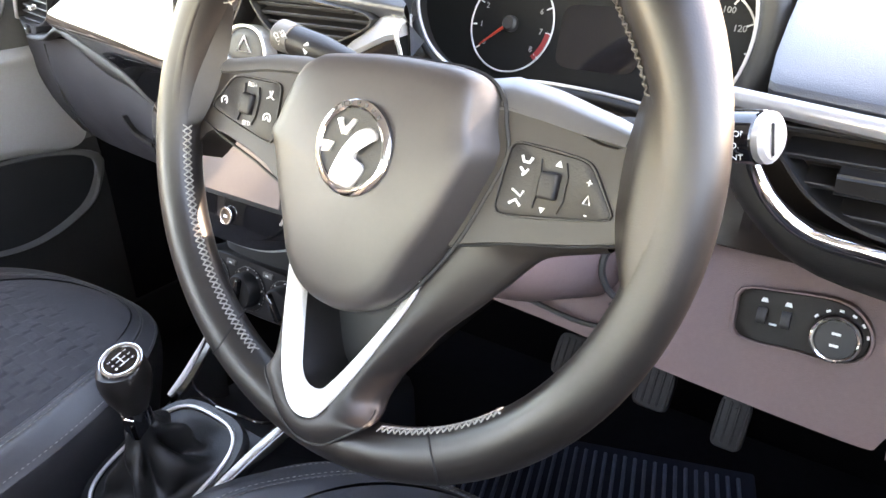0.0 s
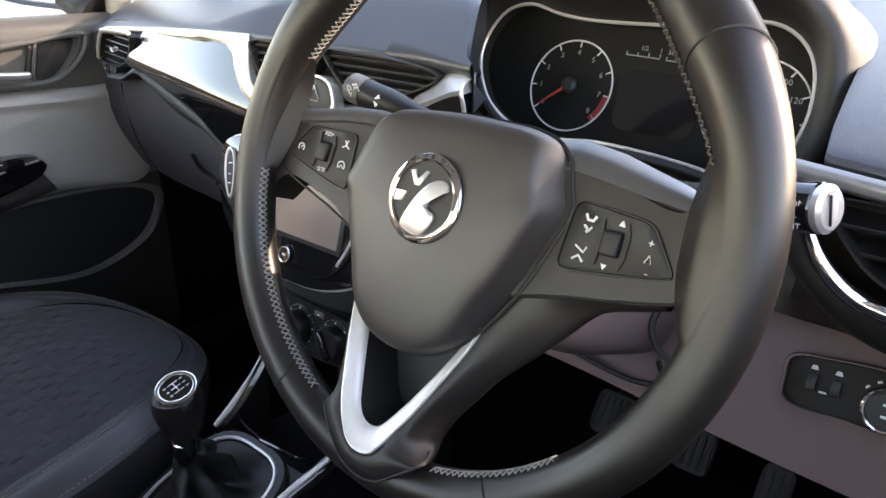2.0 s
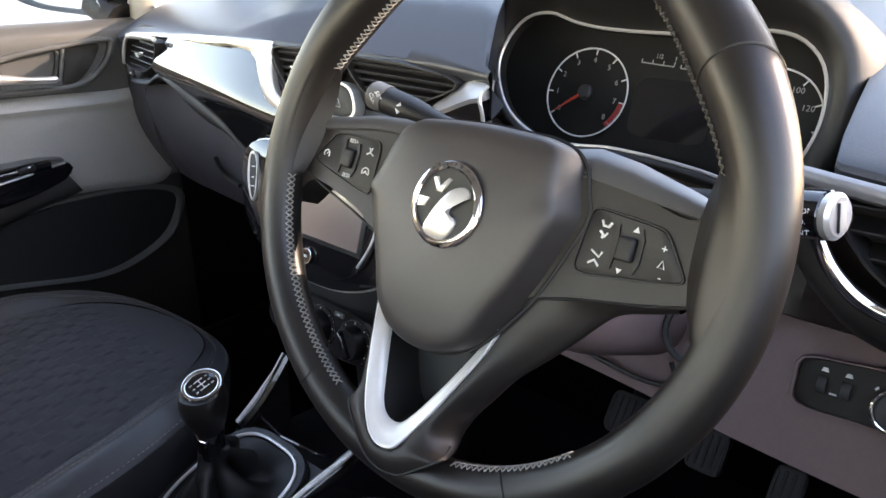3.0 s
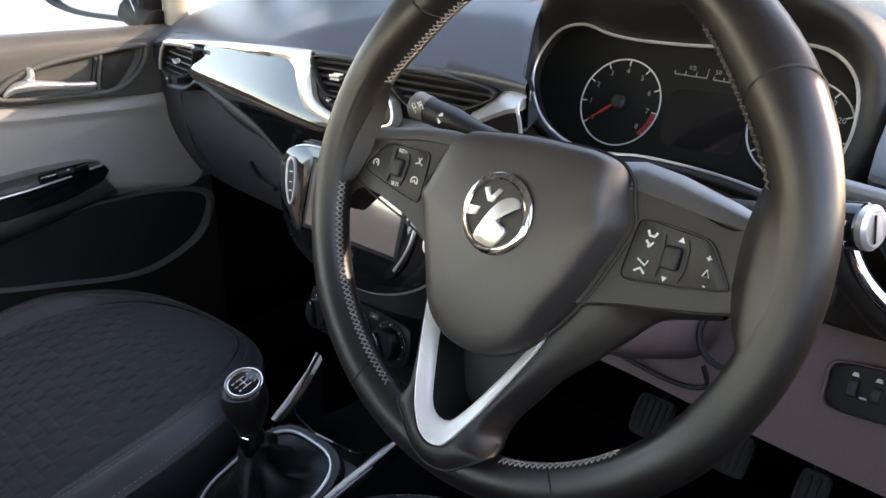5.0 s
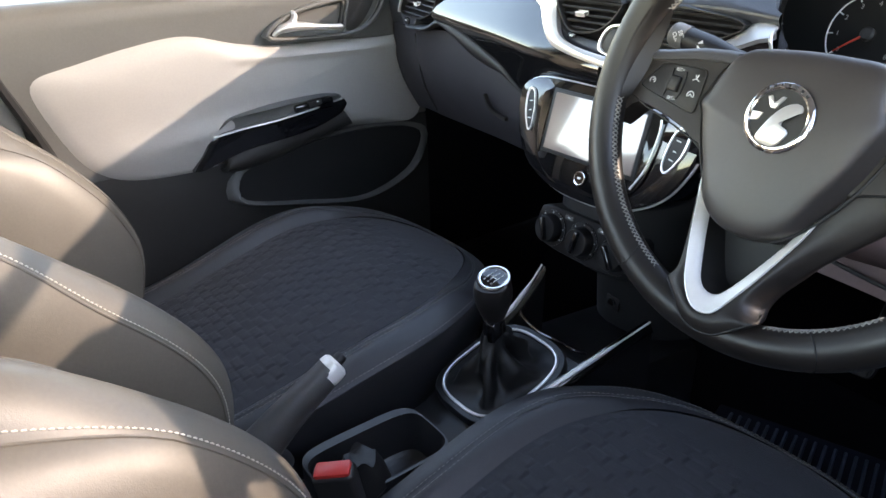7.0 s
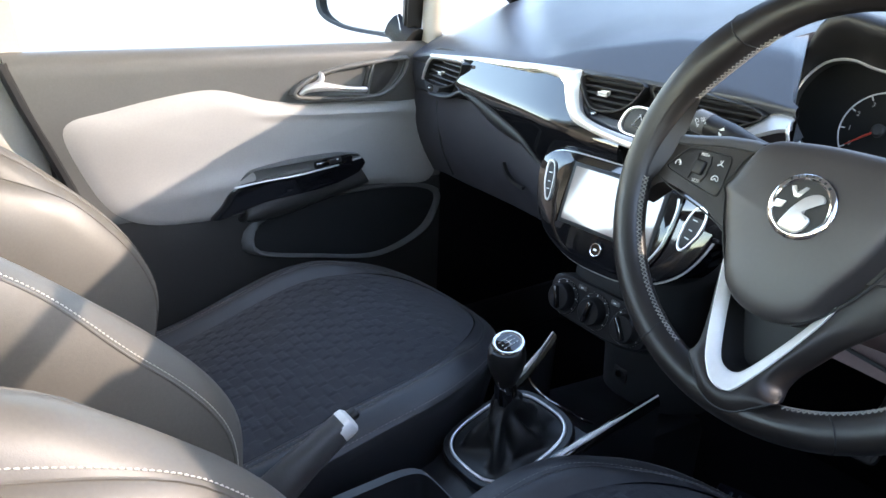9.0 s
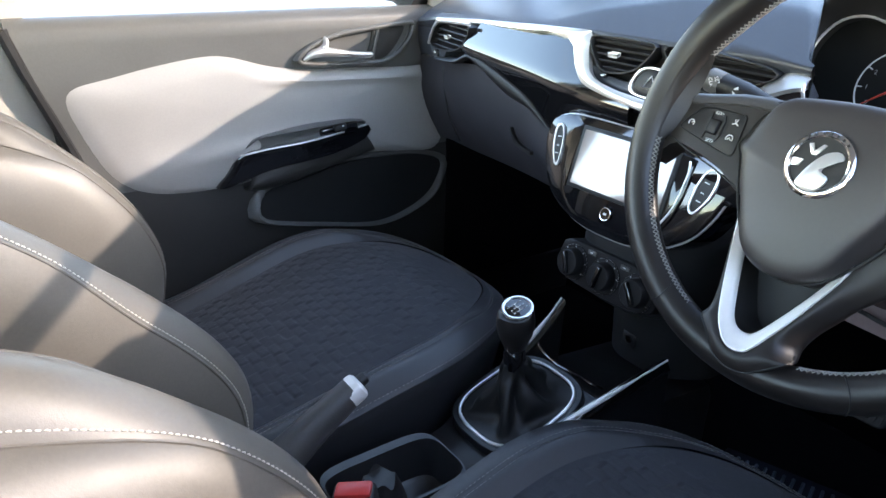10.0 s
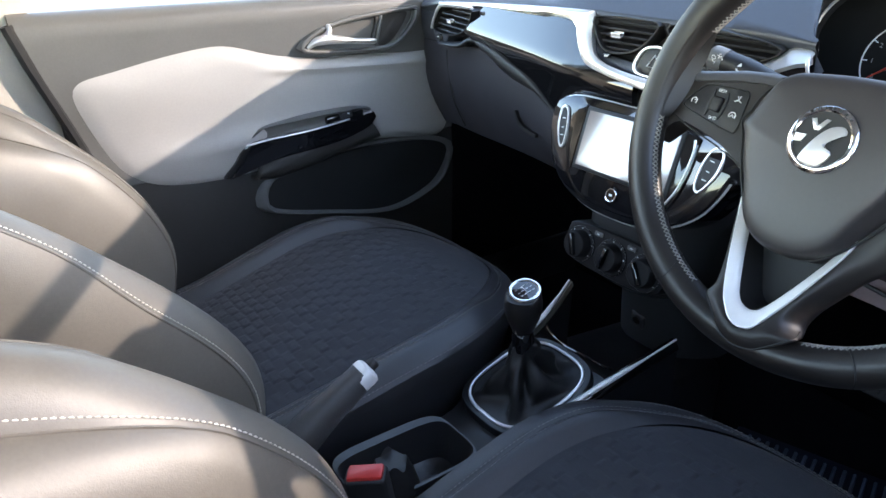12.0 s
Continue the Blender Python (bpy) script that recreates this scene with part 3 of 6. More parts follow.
part("panel_seam", bm, DARK, knee)


def vent(name, hole, m, depth, slats, parent, tilt=0.0, tab=None, wall=0.004):
    """An air vent: a rim, a dark box behind it and blades across; hole is its outline in the frame m."""
    o = even(curve([(q[0], q[1], 0) for q in hole], 80, True), 40, True)
    c = sum(o, V(0, 0, 0)) / len(o)
    grow = lambda d: [q + (q - c).normalized() * d for q in o]
    bm = bmesh.new()
    frame_ring(bm, grow(wall), o, m, -depth, 0.003, 0.0015)
    v = part(name, bm, DARK, parent, "dark plastic air vent")
    bm = bmesh.new()
    plate(bm, grow(wall * 0.5), m, -depth - 0.004, -depth + 0.002)
    part("backing", bm, SEAL, v)
    lo, hi = min(q.y for q in o), max(q.y for q in o)
    for k in range(slats):
        y = lo + (hi - lo) * (k + 0.6) / (slats + 0.2)
        cr = []
        for a, b in zip(o, o[1:] + o[:1]):
            if (a.y - y) * (b.y - y) < 0:
                cr.append(a.x + (b.x - a.x) * (y - a.y) / (b.y - a.y))
        if len(cr) < 2:
            continue
        x0, x1 = min(cr) + 0.001, max(cr) - 0.001
        bm = bmesh.new()
        box(bm, (x1 - x0, 0.0022, depth * 0.62), m @ pose((x0 + x1) / 2, y, -depth * 0.42, 18 + tilt, 0, 0), 0.0007, 1)
        part("slat", bm, DARK, v)
    if tab:
        bm = bmesh.new()
        box(bm, (0.013, 0.0038, 0.007), m @ pose(tab[0], tab[1], 0.0, 10, 0, 0), 0.0012)
        part("tab", bm, SATIN, v, "bright silver tab")
    return v


FACE = Matrix(((1, 0, 0, 0), (0, 0, -1, 0), (0, 1, 0, 0), (0, 0, 0, 1)))     # x right, y up, z to the rear
vm = Matrix.Translation((0, 0.186, 0)) @ FACE
left_hole = [(-0.086, 0.647), (-0.040, 0.6495), (0.008, 0.650), (0.008, 0.640), (-0.010, 0.622), (-0.030, 0.613), (-0.062, 0.610), (-0.078, 0.622)]
vent("middle_vent", left_hole, vm, 0.022, 5, dash, 0, (-0.050, 0.630))
vent("middle_vent", [(0.032, 0.650), (0.032, 0.640), (0.050, 0.622), (0.070, 0.613), (0.100, 0.612), (0.125, 0.619), (0.152, 0.629), (0.169, 0.639), (0.150, 0.646), (0.080, 0.6495)], vm, 0.022, 5, dash)
# dark surround of the middle vents
bm = bmesh.new()
plate(bm, even(curve([(-0.098, 0.652, 0), (0.02, 0.655, 0), (0.172, 0.650, 0), (0.16, 0.62, 0), (0.09, 0.590, 0), (0.02, 0.583, 0), (-0.05, 0.590, 0), (-0.09, 0.61, 0)], 80, True), 48, True), Matrix.Translation((0, 0.213, 0)) @ FACE, -0.02, 0.002)
part("vent_backing", bm, DARK, dash)
for s in (-1, 1):
    bm = bmesh.new()
    keep_ = slice(0, 5) if s < 0 else slice(2, 5)
    ribbon(bm, [V(CX + s * a, 0.187, b) for a, b in ((0.114, 0.640), (0.104, 0.616), (0.085, 0.603), (0.045, 0.600), (0.0, 0.600))[keep_]], [V(CX + s * a, 0.183, b) for a, b in ((0.118, 0.640), (0.112, 0.612), (0.09, 0.592), (0.045, 0.584), (0.0, 0.581))[keep_]], 3, 0.002, (0, -1, 0.2), 0.01)
    part("vent_surround", bm, SOFT, dash)
bm = bmesh.new()
plate(bm, superellipse(0.0065, 0.0032, 4, 20), vm @ pose(-0.062, 0.603, 0.001), 0, 0.003, 0.001)
sw = part("vent_switch", bm, GLOSS, dash)
bm = bmesh.new()
plate(bm, superellipse(0.003, 0.0012, 3, 12), vm @ pose(-0.062, 0.603, 0.0042), 0, 0.0004)
part("mark", bm, WHITE, sw)

# hazard switch in the middle
hz = even(curve([(-0.026, -0.006, 0), (-0.018, 0.012, 0), (0.0, 0.017, 0), (0.018, 0.012, 0), (0.026, -0.006, 0), (0.016, -0.014, 0), (-0.016, -0.014, 0)], 60, True), 32, True)
hm = Matrix.Translation((CX, 0.176, 0.606)) @ FACE @ pose(0, 0, 0, -12, 0, 0)
bm = bmesh.new()
frame_ring(bm, [q * 1.18 for q in hz], hz, hm, -0.012, 0.002, 0.001)
hazard = part("hazard_switch", bm, SATIN, dash, "silver-rimmed hazard warning switch")
bm = bmesh.new()
plate(bm, hz, hm, -0.012, 0.0, 0.002, 0.001)
part("button", bm, DARK, hazard)
bm = bmesh.new()
tube(bm, place(hm, [(-0.009, -0.005, 0.002), (0.009, -0.005, 0.002), (0.0, 0.009, 0.002)]), 0.0011, 6, True)
part("triangle_mark", bm, WHITE, hazard)

# outer vent, passenger's end
pm = Matrix.Translation((-0.475, 0.226, 0.598)) @ pose(0, 0, 0, 0, 0, -12) @ FACE
pv = vent("outer_vent", [(-0.048, -0.014), (-0.034, 0.006), (-0.014, 0.0215), (0.03, 0.0255), (0.075, 0.0285), (0.104, 0.0295), (0.097, 0.012), (0.080, -0.003), (0.05, -0.0125), (0.015, -0.0175), (-0.02, -0.019)], pm, 0.025, 5, dash, 0, (0.020, 0.004), 0.004)
bm = bmesh.new()
tube(bm, place(pm, [(0.110, 0.0345, 0.003), (0.07, 0.0335, 0.004), (0.02, 0.0305, 0.004), (-0.012, 0.0275, 0.004), (-0.030, 0.017, 0.004), (-0.045, 0.000, 0.004), (-0.056, -0.016, 0.003)]), 0.0032, 8)
part("rim_strip", bm, SATIN, pv, "satin silver vent edging")
bm = bmesh.new()
plate(bm, even(curve([(-0.056, -0.016, 0), (-0.02, -0.021, 0), (0.014, -0.020, 0), (0.004, -0.034, 0), (-0.018, -0.042, 0), (-0.044, -0.035, 0)], 60, True), 36, True), pm, -0.03, 0.001, 0.003)
part("vent_lobe", bm, SOFT, pv)
bm = bmesh.new()
plate(bm, superellipse(0.010, 0.006, 3, 20), pm @ pose(-0.022, -0.028, 0.0), -0.01, 0.005, 0.002)
kn = part("vent_switch", bm, DARK, pv)
bm = bmesh.new()
plate(bm, superellipse(0.004, 0.0012, 3, 12), pm @ pose(-0.022, -0.027, 0.0053), 0, 0.0004)
part("mark", bm, WHITE, kn)
bm = bmesh.new()
plate(bm, even(curve([(-0.085, 0.030, 0), (0.07, 0.036, 0), (0.05, -0.02, 0), (0.0, -0.045, 0), (-0.07, -0.04, 0)], 60, True), 36, True), pm, -0.05, -0.028)
part("vent_backing", bm, DARK, dash)

# outer vent, driver's end, with its chrome hook
rm = Matrix.Translation((0.565, 0.172, 0.586)) @ FACE
rv = vent("outer_vent", [(-0.076, 0.030), (0.0, 0.026), (0.07, 0.022), (0.075, -0.02), (0.03, -0.034), (-0.020, -0.030), (-0.055, -0.010)], rm, 0.03, 4, dash, 0, None, 0.004)
bm = bmesh.new()
box(bm, (0.034, 0.010, 0.014), rm @ pose(-0.018, -0.004, 0.0, 12, 0, 0), 0.002)
part("tab", bm, DARK, rv, "dark thumb tab")
bm = bmesh.new()
tube(bm, curve(place(rm, [(-0.088, 0.016, 0.004), (-0.080, -0.004, 0.008), (-0.066, -0.022, 0.011), (-0.044, -0.036, 0.012), (-0.01, -0.040, 0.012), (0.035, -0.043, 0.010), (0.085, -0.034, 0.006)]), 26), [0.003 + 0.0022 * math.sin(math.pi * k / 25) for k in range(26)], 10)
part("hook_trim", bm, CHROME, rv, "curved chrome hook trim")
bm = bmesh.new()
ribbon(bm, curve(place(rm, [(-0.096, 0.010, -0.01), (-0.088, -0.010, -0.004), (-0.072, -0.030, 0.002), (-0.046, -0.046, 0.004), (0.0, -0.052, 0.002), (0.09, -0.050, -0.004)]), 16), curve(place(rm, [(-0.11, 0.0, -0.02), (-0.10, -0.025, -0.016), (-0.080, -0.048, -0.014), (-0.05, -0.070, -0.014), (0.0, -0.082, -0.018), (0.09, -0.085, -0.02)]), 16), 6, 0.006, (0, -1, -0.3), 0.02)
part("vent_cowl", bm, DARK, rv)

# ---- passenger door ----
def door_x(y, z):
    """The inner face of the door trim: it leans in towards the sill and bellies out at elbow height."""
    return -0.662 + 0.018 * smooth(0.40, 0.56, z) + 0.006 * smooth(0.36, 0.30, z)


def door_patch(bm, outline, n, rings, off, belly=0.0, skirt=0.02):
    """A raised pad over a 2D outline (y, z) on the door face, domed by belly."""
    o = even(curve([(a, b, 0) for a, b in outline], 240, True), n, True)
    for _ in range(4):
        o = [(o[i - 1] + o[i] * 2 + o[(i + 1) % n]) / 4 for i in range(n)]
    c = sum(o, V(0, 0, 0)) / len(o)
    loops = [[V(door_x(q.x, q.y) - skirt, q.x, q.y) for q in o]]
    for j in range(rings + 1):
        f = 1 - j / rings * 0.97
        d = off * min(1, j / max(1, rings * 0.22)) ** 0.5 + belly * (1 - f * f)
        ridge = lambda y, z: 0.007 * math.exp(-((z - 0.398 - 0.10 * (y + 0.1)) / 0.022) ** 2) * smooth(0.02, -0.12, y) * smooth(-0.33, -0.2, y) * (1 - f)
        loops.append([V(door_x(c.x + (q.x - c.x) * f, c.y + (q.y - c.y) * f) + d + ridge(c.x + (q.x - c.x) * f, c.y + (q.y - c.y) * f) * 2.5 + roll_top(c.x + (q.x - c.x) * f, c.y + (q.y - c.y) * f), c.x + (q.x - c.x) * f, c.y + (q.y - c.y) * f) for q in o])
    loft(bm, loops, True, True, True)


def roll_top(y, z):
    """A rounded swell just below the insert's upper edge."""
    return 0.0065 * smooth(-0.08, 0.0, y) * math.exp(-((z - (0.515 - 0.045 * (y - 0.05))) / 0.0085) ** 2)


def rear_edge(z):
    """The door's rear edge leans forward towards its foot."""
    return -0.432 + 0.42 * smooth(0.72, 0.28, z) * 0.26


door = thing("door_1", (-0.66, 0, 0), "closed front passenger door with pale vinyl insert and dark plastic trim", "door", "", "structure")
rear_y = lambda z, i: rear_edge(z) + (0.375 - rear_edge(z)) * i / 24
rows, low = [], []
for i in range(25):
    row = [V(door_x(0, z), rear_y(z, i), z) for z in [0.350 + 0.265 * j / 14 for j in range(15)]]
    y = rear_y(0.62, i)
    row += [V(-0.648, y, 0.622), V(-0.656, y, 0.630), V(-0.672, y, 0.634), V(-0.690, y, 0.632), V(-0.715, y, 0.62), V(-0.73, y, 0.35)]
    rows.append(row)
    low.append([V(door_x(0, z) - 0.0015, rear_y(z, i), z) for z in [-0.05 + 0.399 * j / 14 for j in range(15)]] + [V(-0.73, rear_y(0.35, i), 0.349), V(-0.72, rear_y(-0.05, i), -0.05)])
bm = bmesh.new()
loft(bm, rows, True, True, True)
part("panel", bm, DOORDARK, door, "grey plastic upper door trim")
bm = bmesh.new()
loft(bm, low, True, True, True)
part("lower_panel", bm, DOORLOW, door, "charcoal plastic lower door trim")
INSERT = [(-0.358, 0.512), (-0.345, 0.532), (-0.30, 0.540), (-0.22, 0.556), (-0.13, 0.567), (-0.085, 0.560), (-0.03, 0.543), (0.05, 0.531), (0.15, 0.527), (0.26, 0.521), (0.33, 0.516), (0.365, 0.44), (0.355, 0.345), (0.27, 0.345), (0.19, 0.353), (0.10, 0.352), (0.0, 0.342), (-0.10, 0.332), (-0.18, 0.332), (-0.25, 0.342), (-0.295, 0.368), (-0.325, 0.418)]
bm = bmesh.new()
door_patch(bm, INSERT, 150, 24, 0.010, 0.012)
insert = part("insert", bm, VINYL, door, "pale grey padded vinyl insert")

# door pull: gloss black strip below a grey cup with the window switch
def arm_x(y):
    return -0.652 + 0.038 * smooth(0.24, 0.06, y) * smooth(-0.15, 0.03, y)


def arm_pad(outline, steps, n=60):
    o = even(curve([(a, b, 0) for a, b in outline], 140, True), n, True)
    c = sum(o, V(0, 0, 0)) / len(o)
    bm = bmesh.new()
    loft(bm, [[V(arm_x(c.x + (q.x - c.x) * f) + d, c.x + (q.x - c.x) * f, c.y + (q.y - c.y) * f) for q in o] for f, d in steps], True, True, True)
    return bm


ARM = [(-0.138, 0.335), (-0.118, 0.360), (-0.096, 0.392), (-0.05, 0.401), (0.007, 0.408), (0.072, 0.415), (0.135, 0.420), (0.160, 0.420), (0.172, 0.410), (0.160, 0.396), (0.130, 0.388), (0.066, 0.378), (-0.029, 0.366), (-0.09, 0.347), (-0.12, 0.335)]
arm = part("armrest", arm_pad(ARM, ((1.0, -0.03), (1.0, 0.0055), (0.994, 0.0075), (0.98, 0.0085), (0.86, 0.009), (0.6, 0.009), (0.2, 0.009))), GLOSS, door, "gloss black door pull strip")
CUP = [(-0.094, 0.394), (-0.078, 0.412), (-0.060, 0.422), (-0.011, 0.429), (0.047, 0.434), (0.12, 0.434), (0.160, 0.426), (0.135, 0.420), (0.072, 0.415), (0.007, 0.408), (-0.05, 0.401)]
low_edge = curve([(arm_x(y) + 0.006, y, z) for y, z in ((-0.075, 0.353), (-0.029, 0.367), (0.03, 0.3745), (0.066, 0.379), (0.13, 0.389), (0.160, 0.398))], 24)
foot = curve([(-0.652, y, z) for y, z in ((-0.085, 0.322), (-0.05, 0.316), (0.0, 0.322), (0.057, 0.336), (0.12, 0.348), (0.188, 0.360))], 24)
bm = bmesh.new()
ribbon(bm, low_edge, foot, 10, 0.016, (1, 0, -0.4), 0.012)
part("armrest_underside", bm, DOORLOW, door, "charcoal plastic underside of the door pull", 60)
cup = part("pull_cup", arm_pad(CUP, ((1.0, -0.03), (1.0, 0.0065), (0.985, 0.008), (0.95, 0.0065), (0.90, -0.002), (0.5, -0.005), (0.1, -0.005))), DOORDARK, door, "grey hollow of the door pull")
bm = bmesh.new()
tube(bm, curve([(arm_x(y) + 0.009, y, z) for y, z in ((-0.096, 0.392), (-0.05, 0.401), (0.007, 0.408), (0.072, 0.415), (0.135, 0.420), (0.156, 0.4205))], 18), 0.0019, 8)
part("bright_edge", bm, SATIN, arm)
bm = bmesh.new()
box(bm, (0.016, 0.078, 0.020), pose(-0.617, 0.092, 0.4195, 5, 0, 0), 0.004)
swp = part("switch_base", bm, GLOSS, cup)
bm = bmesh.new()
box(bm, (0.012, 0.026, 0.012), pose(-0.611, 0.092, 0.4265, 8, 0, 0), 0.003)
part("window_switch", bm, DARK, swp, "black window switch")
bm = bmesh.new()
box(bm, (0.002, 0.004, 0.002), pose(-0.6045, 0.095, 0.430, 8, 0, 0), 0.0005, 1)
part("mark", bm, WHITE, swp)

# door pocket: a rounded lip along its foot; a flat dark sheet paints its inner shade
POCKET = [(-0.057, 0.296), (-0.029, 0.316), (0.057, 0.332), (0.148, 0.342), (0.275, 0.338), (0.350, 0.316), (0.348, 0.275), (0.306, 0.231), (0.202, 0.203), (0.065, 0.227), (-0.046, 0.254), (-0.061, 0.277)]
bm = bmesh.new()
o = even(curve([(a, b, 0) for a, b in POCKET], 120, True), 60, True)
c = sum(o, V(0, 0, 0)) / len(o)
loops = []
for f, d in ((1.12, -0.010), (1.09, 0.003), (1.055, 0.0125), (1.025, 0.0155), (1.0, 0.013), (0.99, 0.004), (0.98, -0.004)):
    loops.append([V(door_x(q.x, q.y) + (d if d < 0 else d * 1.25 * smooth(0.325, 0.245, q.y)), c.x + (q.x - c.x) * f, c.y + (q.y - c.y) * f) for q in o])
loft(bm, loops, True)
part("pocket_lip", bm, DOORDARK, door, "rounded lip of the door pocket")
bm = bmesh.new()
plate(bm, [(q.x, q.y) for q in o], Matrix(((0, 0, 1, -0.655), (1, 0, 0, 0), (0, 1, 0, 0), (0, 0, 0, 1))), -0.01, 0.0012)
part("pocket_shade", bm, SEAL, door, "flat dark sheet standing for the shade inside the door pocket")

# inner handle in its oval bezel
BEZ = [(0.018, 0.550), (0.05, 0.575), (0.105, 0.592), (0.18, 0.601), (0.262, 0.608), (0.274, 0.602), (0.262, 0.575), (0.232, 0.548), (0.195, 0.536), (0.12, 0.537), (0.05, 0.541)]
o = even(curve([(a, b, 0) for a, b in BEZ], 120, True), 60, True)
c = sum(o, V(0, 0, 0)) / len(o)
bm = bmesh.new()
loops = []
for f, d in ((1.0, -0.02), (1.0, -0.001), (0.975, 0.003), (0.93, 0.003), (0.905, -0.001), (0.89, -0.005), (0.5, -0.007), (0.05, -0.007)):
    loops.append([V(-0.634 + d, c.x + (q.x - c.x) * f, c.y + (q.y - c.y) * f) for q in o])
loft(bm, loops, True, True, True)
bez = part("handle_bezel", bm, DOORDARK, door, "grey recessed handle bezel")
bm = bmesh.new()
tube(bm, [V(-0.6325, c.x + (q.x - c.x) * 0.895, c.y + (q.y - c.y) * 0.958) for q in o], 0.0016, 6, True)
part("bezel_edge", bm, DARK, bez)
bm = bmesh.new()
tube(bm, [V(-0.6325, c.x + (q.x - c.x) * 0.955, c.y + (q.y - c.y) * 0.968) for q in o], 0.0046, 10, True)
part("bezel_lip", bm, DOORDARK, bez, "raised lip of the bezel")
HOLE = [(0.092, 0.582), (0.120, 0.588), (0.173, 0.5955), (0.182, 0.590), (0.178, 0.570), (0.172, 0.550), (0.130, 0.553), (0.092, 0.558)]
o = even(curve([(a, b, 0) for a, b in HOLE], 80, True), 36, True)
flat_on = lambda x: Matrix(((0, 0, 1, x), (1, 0, 0, 0), (0, 1, 0, 0), (0, 0, 0, 1)))
bm = bmesh.new()
plate(bm, [(q.x, q.y) for q in o], flat_on(-0.6412), 0, 0.0012)
part("finger_hollow", bm, DOORDARK, bez)
bm = bmesh.new()
tube(bm, curve([(-0.638, 0.092, 0.586), (-0.637, 0.130, 0.593), (-0.637, 0.172, 0.597), (-0.637, 0.181, 0.589), (-0.637, 0.177, 0.570), (-0.638, 0.170, 0.549)], 22), [0.0028 + 0.0022 * smooth(8, 14, k) for k in range(22)], 8)
part("hollow_wall", bm, DARK, bez)
bm = bmesh.new()
tube(bm, curve([(-0.634, 0.189, 0.599), (-0.632, 0.187, 0.588), (-0.632, 0.181, 0.568), (-0.634, 0.177, 0.542)], 12), 0.0030, 8)
part("bezel_ridge", bm, DOORDARK, bez, "raised ridge across the bezel")
bm = bmesh.new()
plate(bm, even(curve([(0.195, 0.596, 0), (0.225, 0.600, 0), (0.249, 0.599, 0), (0.240, 0.578, 0), (0.222, 0.556, 0), (0.203, 0.543, 0), (0.184, 0.544, 0), (0.190, 0.572, 0)], 60, True), 36, True), flat_on(-0.640), 0, 0.003, 0.001)
part("bezel_plate", bm, DOORLOW, bez, "dark plate beside the finger hollow")
bm = bmesh.new()
tube(bm, curve([(-0.633, 0.036, 0.550), (-0.627, 0.052, 0.561), (-0.622, 0.079, 0.563), (-0.620, 0.125, 0.557), (-0.622, 0.160, 0.5535), (-0.624, 0.166, 0.5535)], 22), [0.0045 + 0.0055 * smooth(0, 6, k) - 0.0036 * smooth(7, 13, k) - 0.002 * (k > 20) for k in range(22)], 14, flat=0.85)
tube(bm, curve([(-0.632, 0.062, 0.560), (-0.626, 0.073, 0.570), (-0.626, 0.077, 0.580), (-0.633, 0.077, 0.587)], 9), [0.0080, 0.0080, 0.0075, 0.0068, 0.006, 0.0056, 0.0052, 0.005, 0.003], 14)
part("handle_lever", bm, SATIN, bez, "bright silver door lever")

# window frame and glass
bm = bmesh.new()
ribbon(bm, [V(-0.69, 0.30, 0.62), V(-0.675, 0.295, 0.72), V(-0.635, 0.26, 0.86), V(-0.60, 0.18, 0.93)], [V(-0.69, 0.335, 0.62), V(-0.675, 0.33, 0.72), V(-0.635, 0.29, 0.87), V(-0.60, 0.20, 0.955)], 3, 0.004, (1, -0.3, 0), 0.03)
part("window_post", bm, SEAL, door, "black window post")
bm = bmesh.new()
tube(bm, curve([(-0.60, 0.19, 0.945), (-0.595, 0.05, 0.985), (-0.60, -0.2, 0.995), (-0.61, -0.42, 0.985)], 12), 0.016, 8)
part("window_header", bm, SEAL, door)
bm = bmesh.new()
tube(bm, [V(door_x(0, z) - 0.004, rear_edge(z) - 0.004, z) for z in (0.62, 0.56, 0.50, 0.44, 0.38, 0.3, 0.2, 0.0)], 0.009, 8)
tube(bm, [V(-0.685, -0.435, 0.62), V(-0.66, -0.43, 0.80), V(-0.61, -0.42, 0.985)], 0.014, 8)
part("rear_seal", bm, SEAL, door, "black rubber door seal")
bm = bmesh.new()
ribbon(bm, [V(-0.605, 0.17, 0.945), V(-0.60, -0.1, 0.985), V(-0.612, -0.42, 0.98)], [V(-0.70, 0.30, 0.615), V(-0.70, -0.1, 0.615), V(-0.70, -0.42, 0.615)], 4, 0.005, (-1, 0, 0), 0.004)
pane = part("pane", bm, GLASS, door, "clear side window glass")
pane.visible_shadow = False

# outside mirror
mir = thing("door_mirror", (-0.80, 0.30, 0.66), "dark door mirror with bright glass outside the window", "mirror")
mm = Matrix.Translation((-0.83, 0.270, 0.715)) @ pose(0, 0, 0, 0, 0, 12) @ FACE
mo = even(curve([(-0.135, 0.0, 0), (-0.125, -0.045, 0), (-0.06, -0.068, 0), (0.05, -0.075, 0), (0.125, -0.072, 0), (0.14, -0.03, 0), (0.13, 0.04, 0), (0.06, 0.075, 0), (-0.05, 0.07, 0), (-0.12, 0.04, 0)], 90, True), 44, True)
bm = bmesh.new()
loft(bm, [place(mm, [(q.x * f, q.y * f, z) for q in mo]) for f, z in ((0.3, -0.11), (0.75, -0.09), (1.02, -0.04), (1.06, 0.0), (1.03, 0.006), (0.96, 0.002), (0.95, -0.012))], True, True, True)
part("housing", bm, SEAL, mir, "black mirror housing")
bm = bmesh.new()
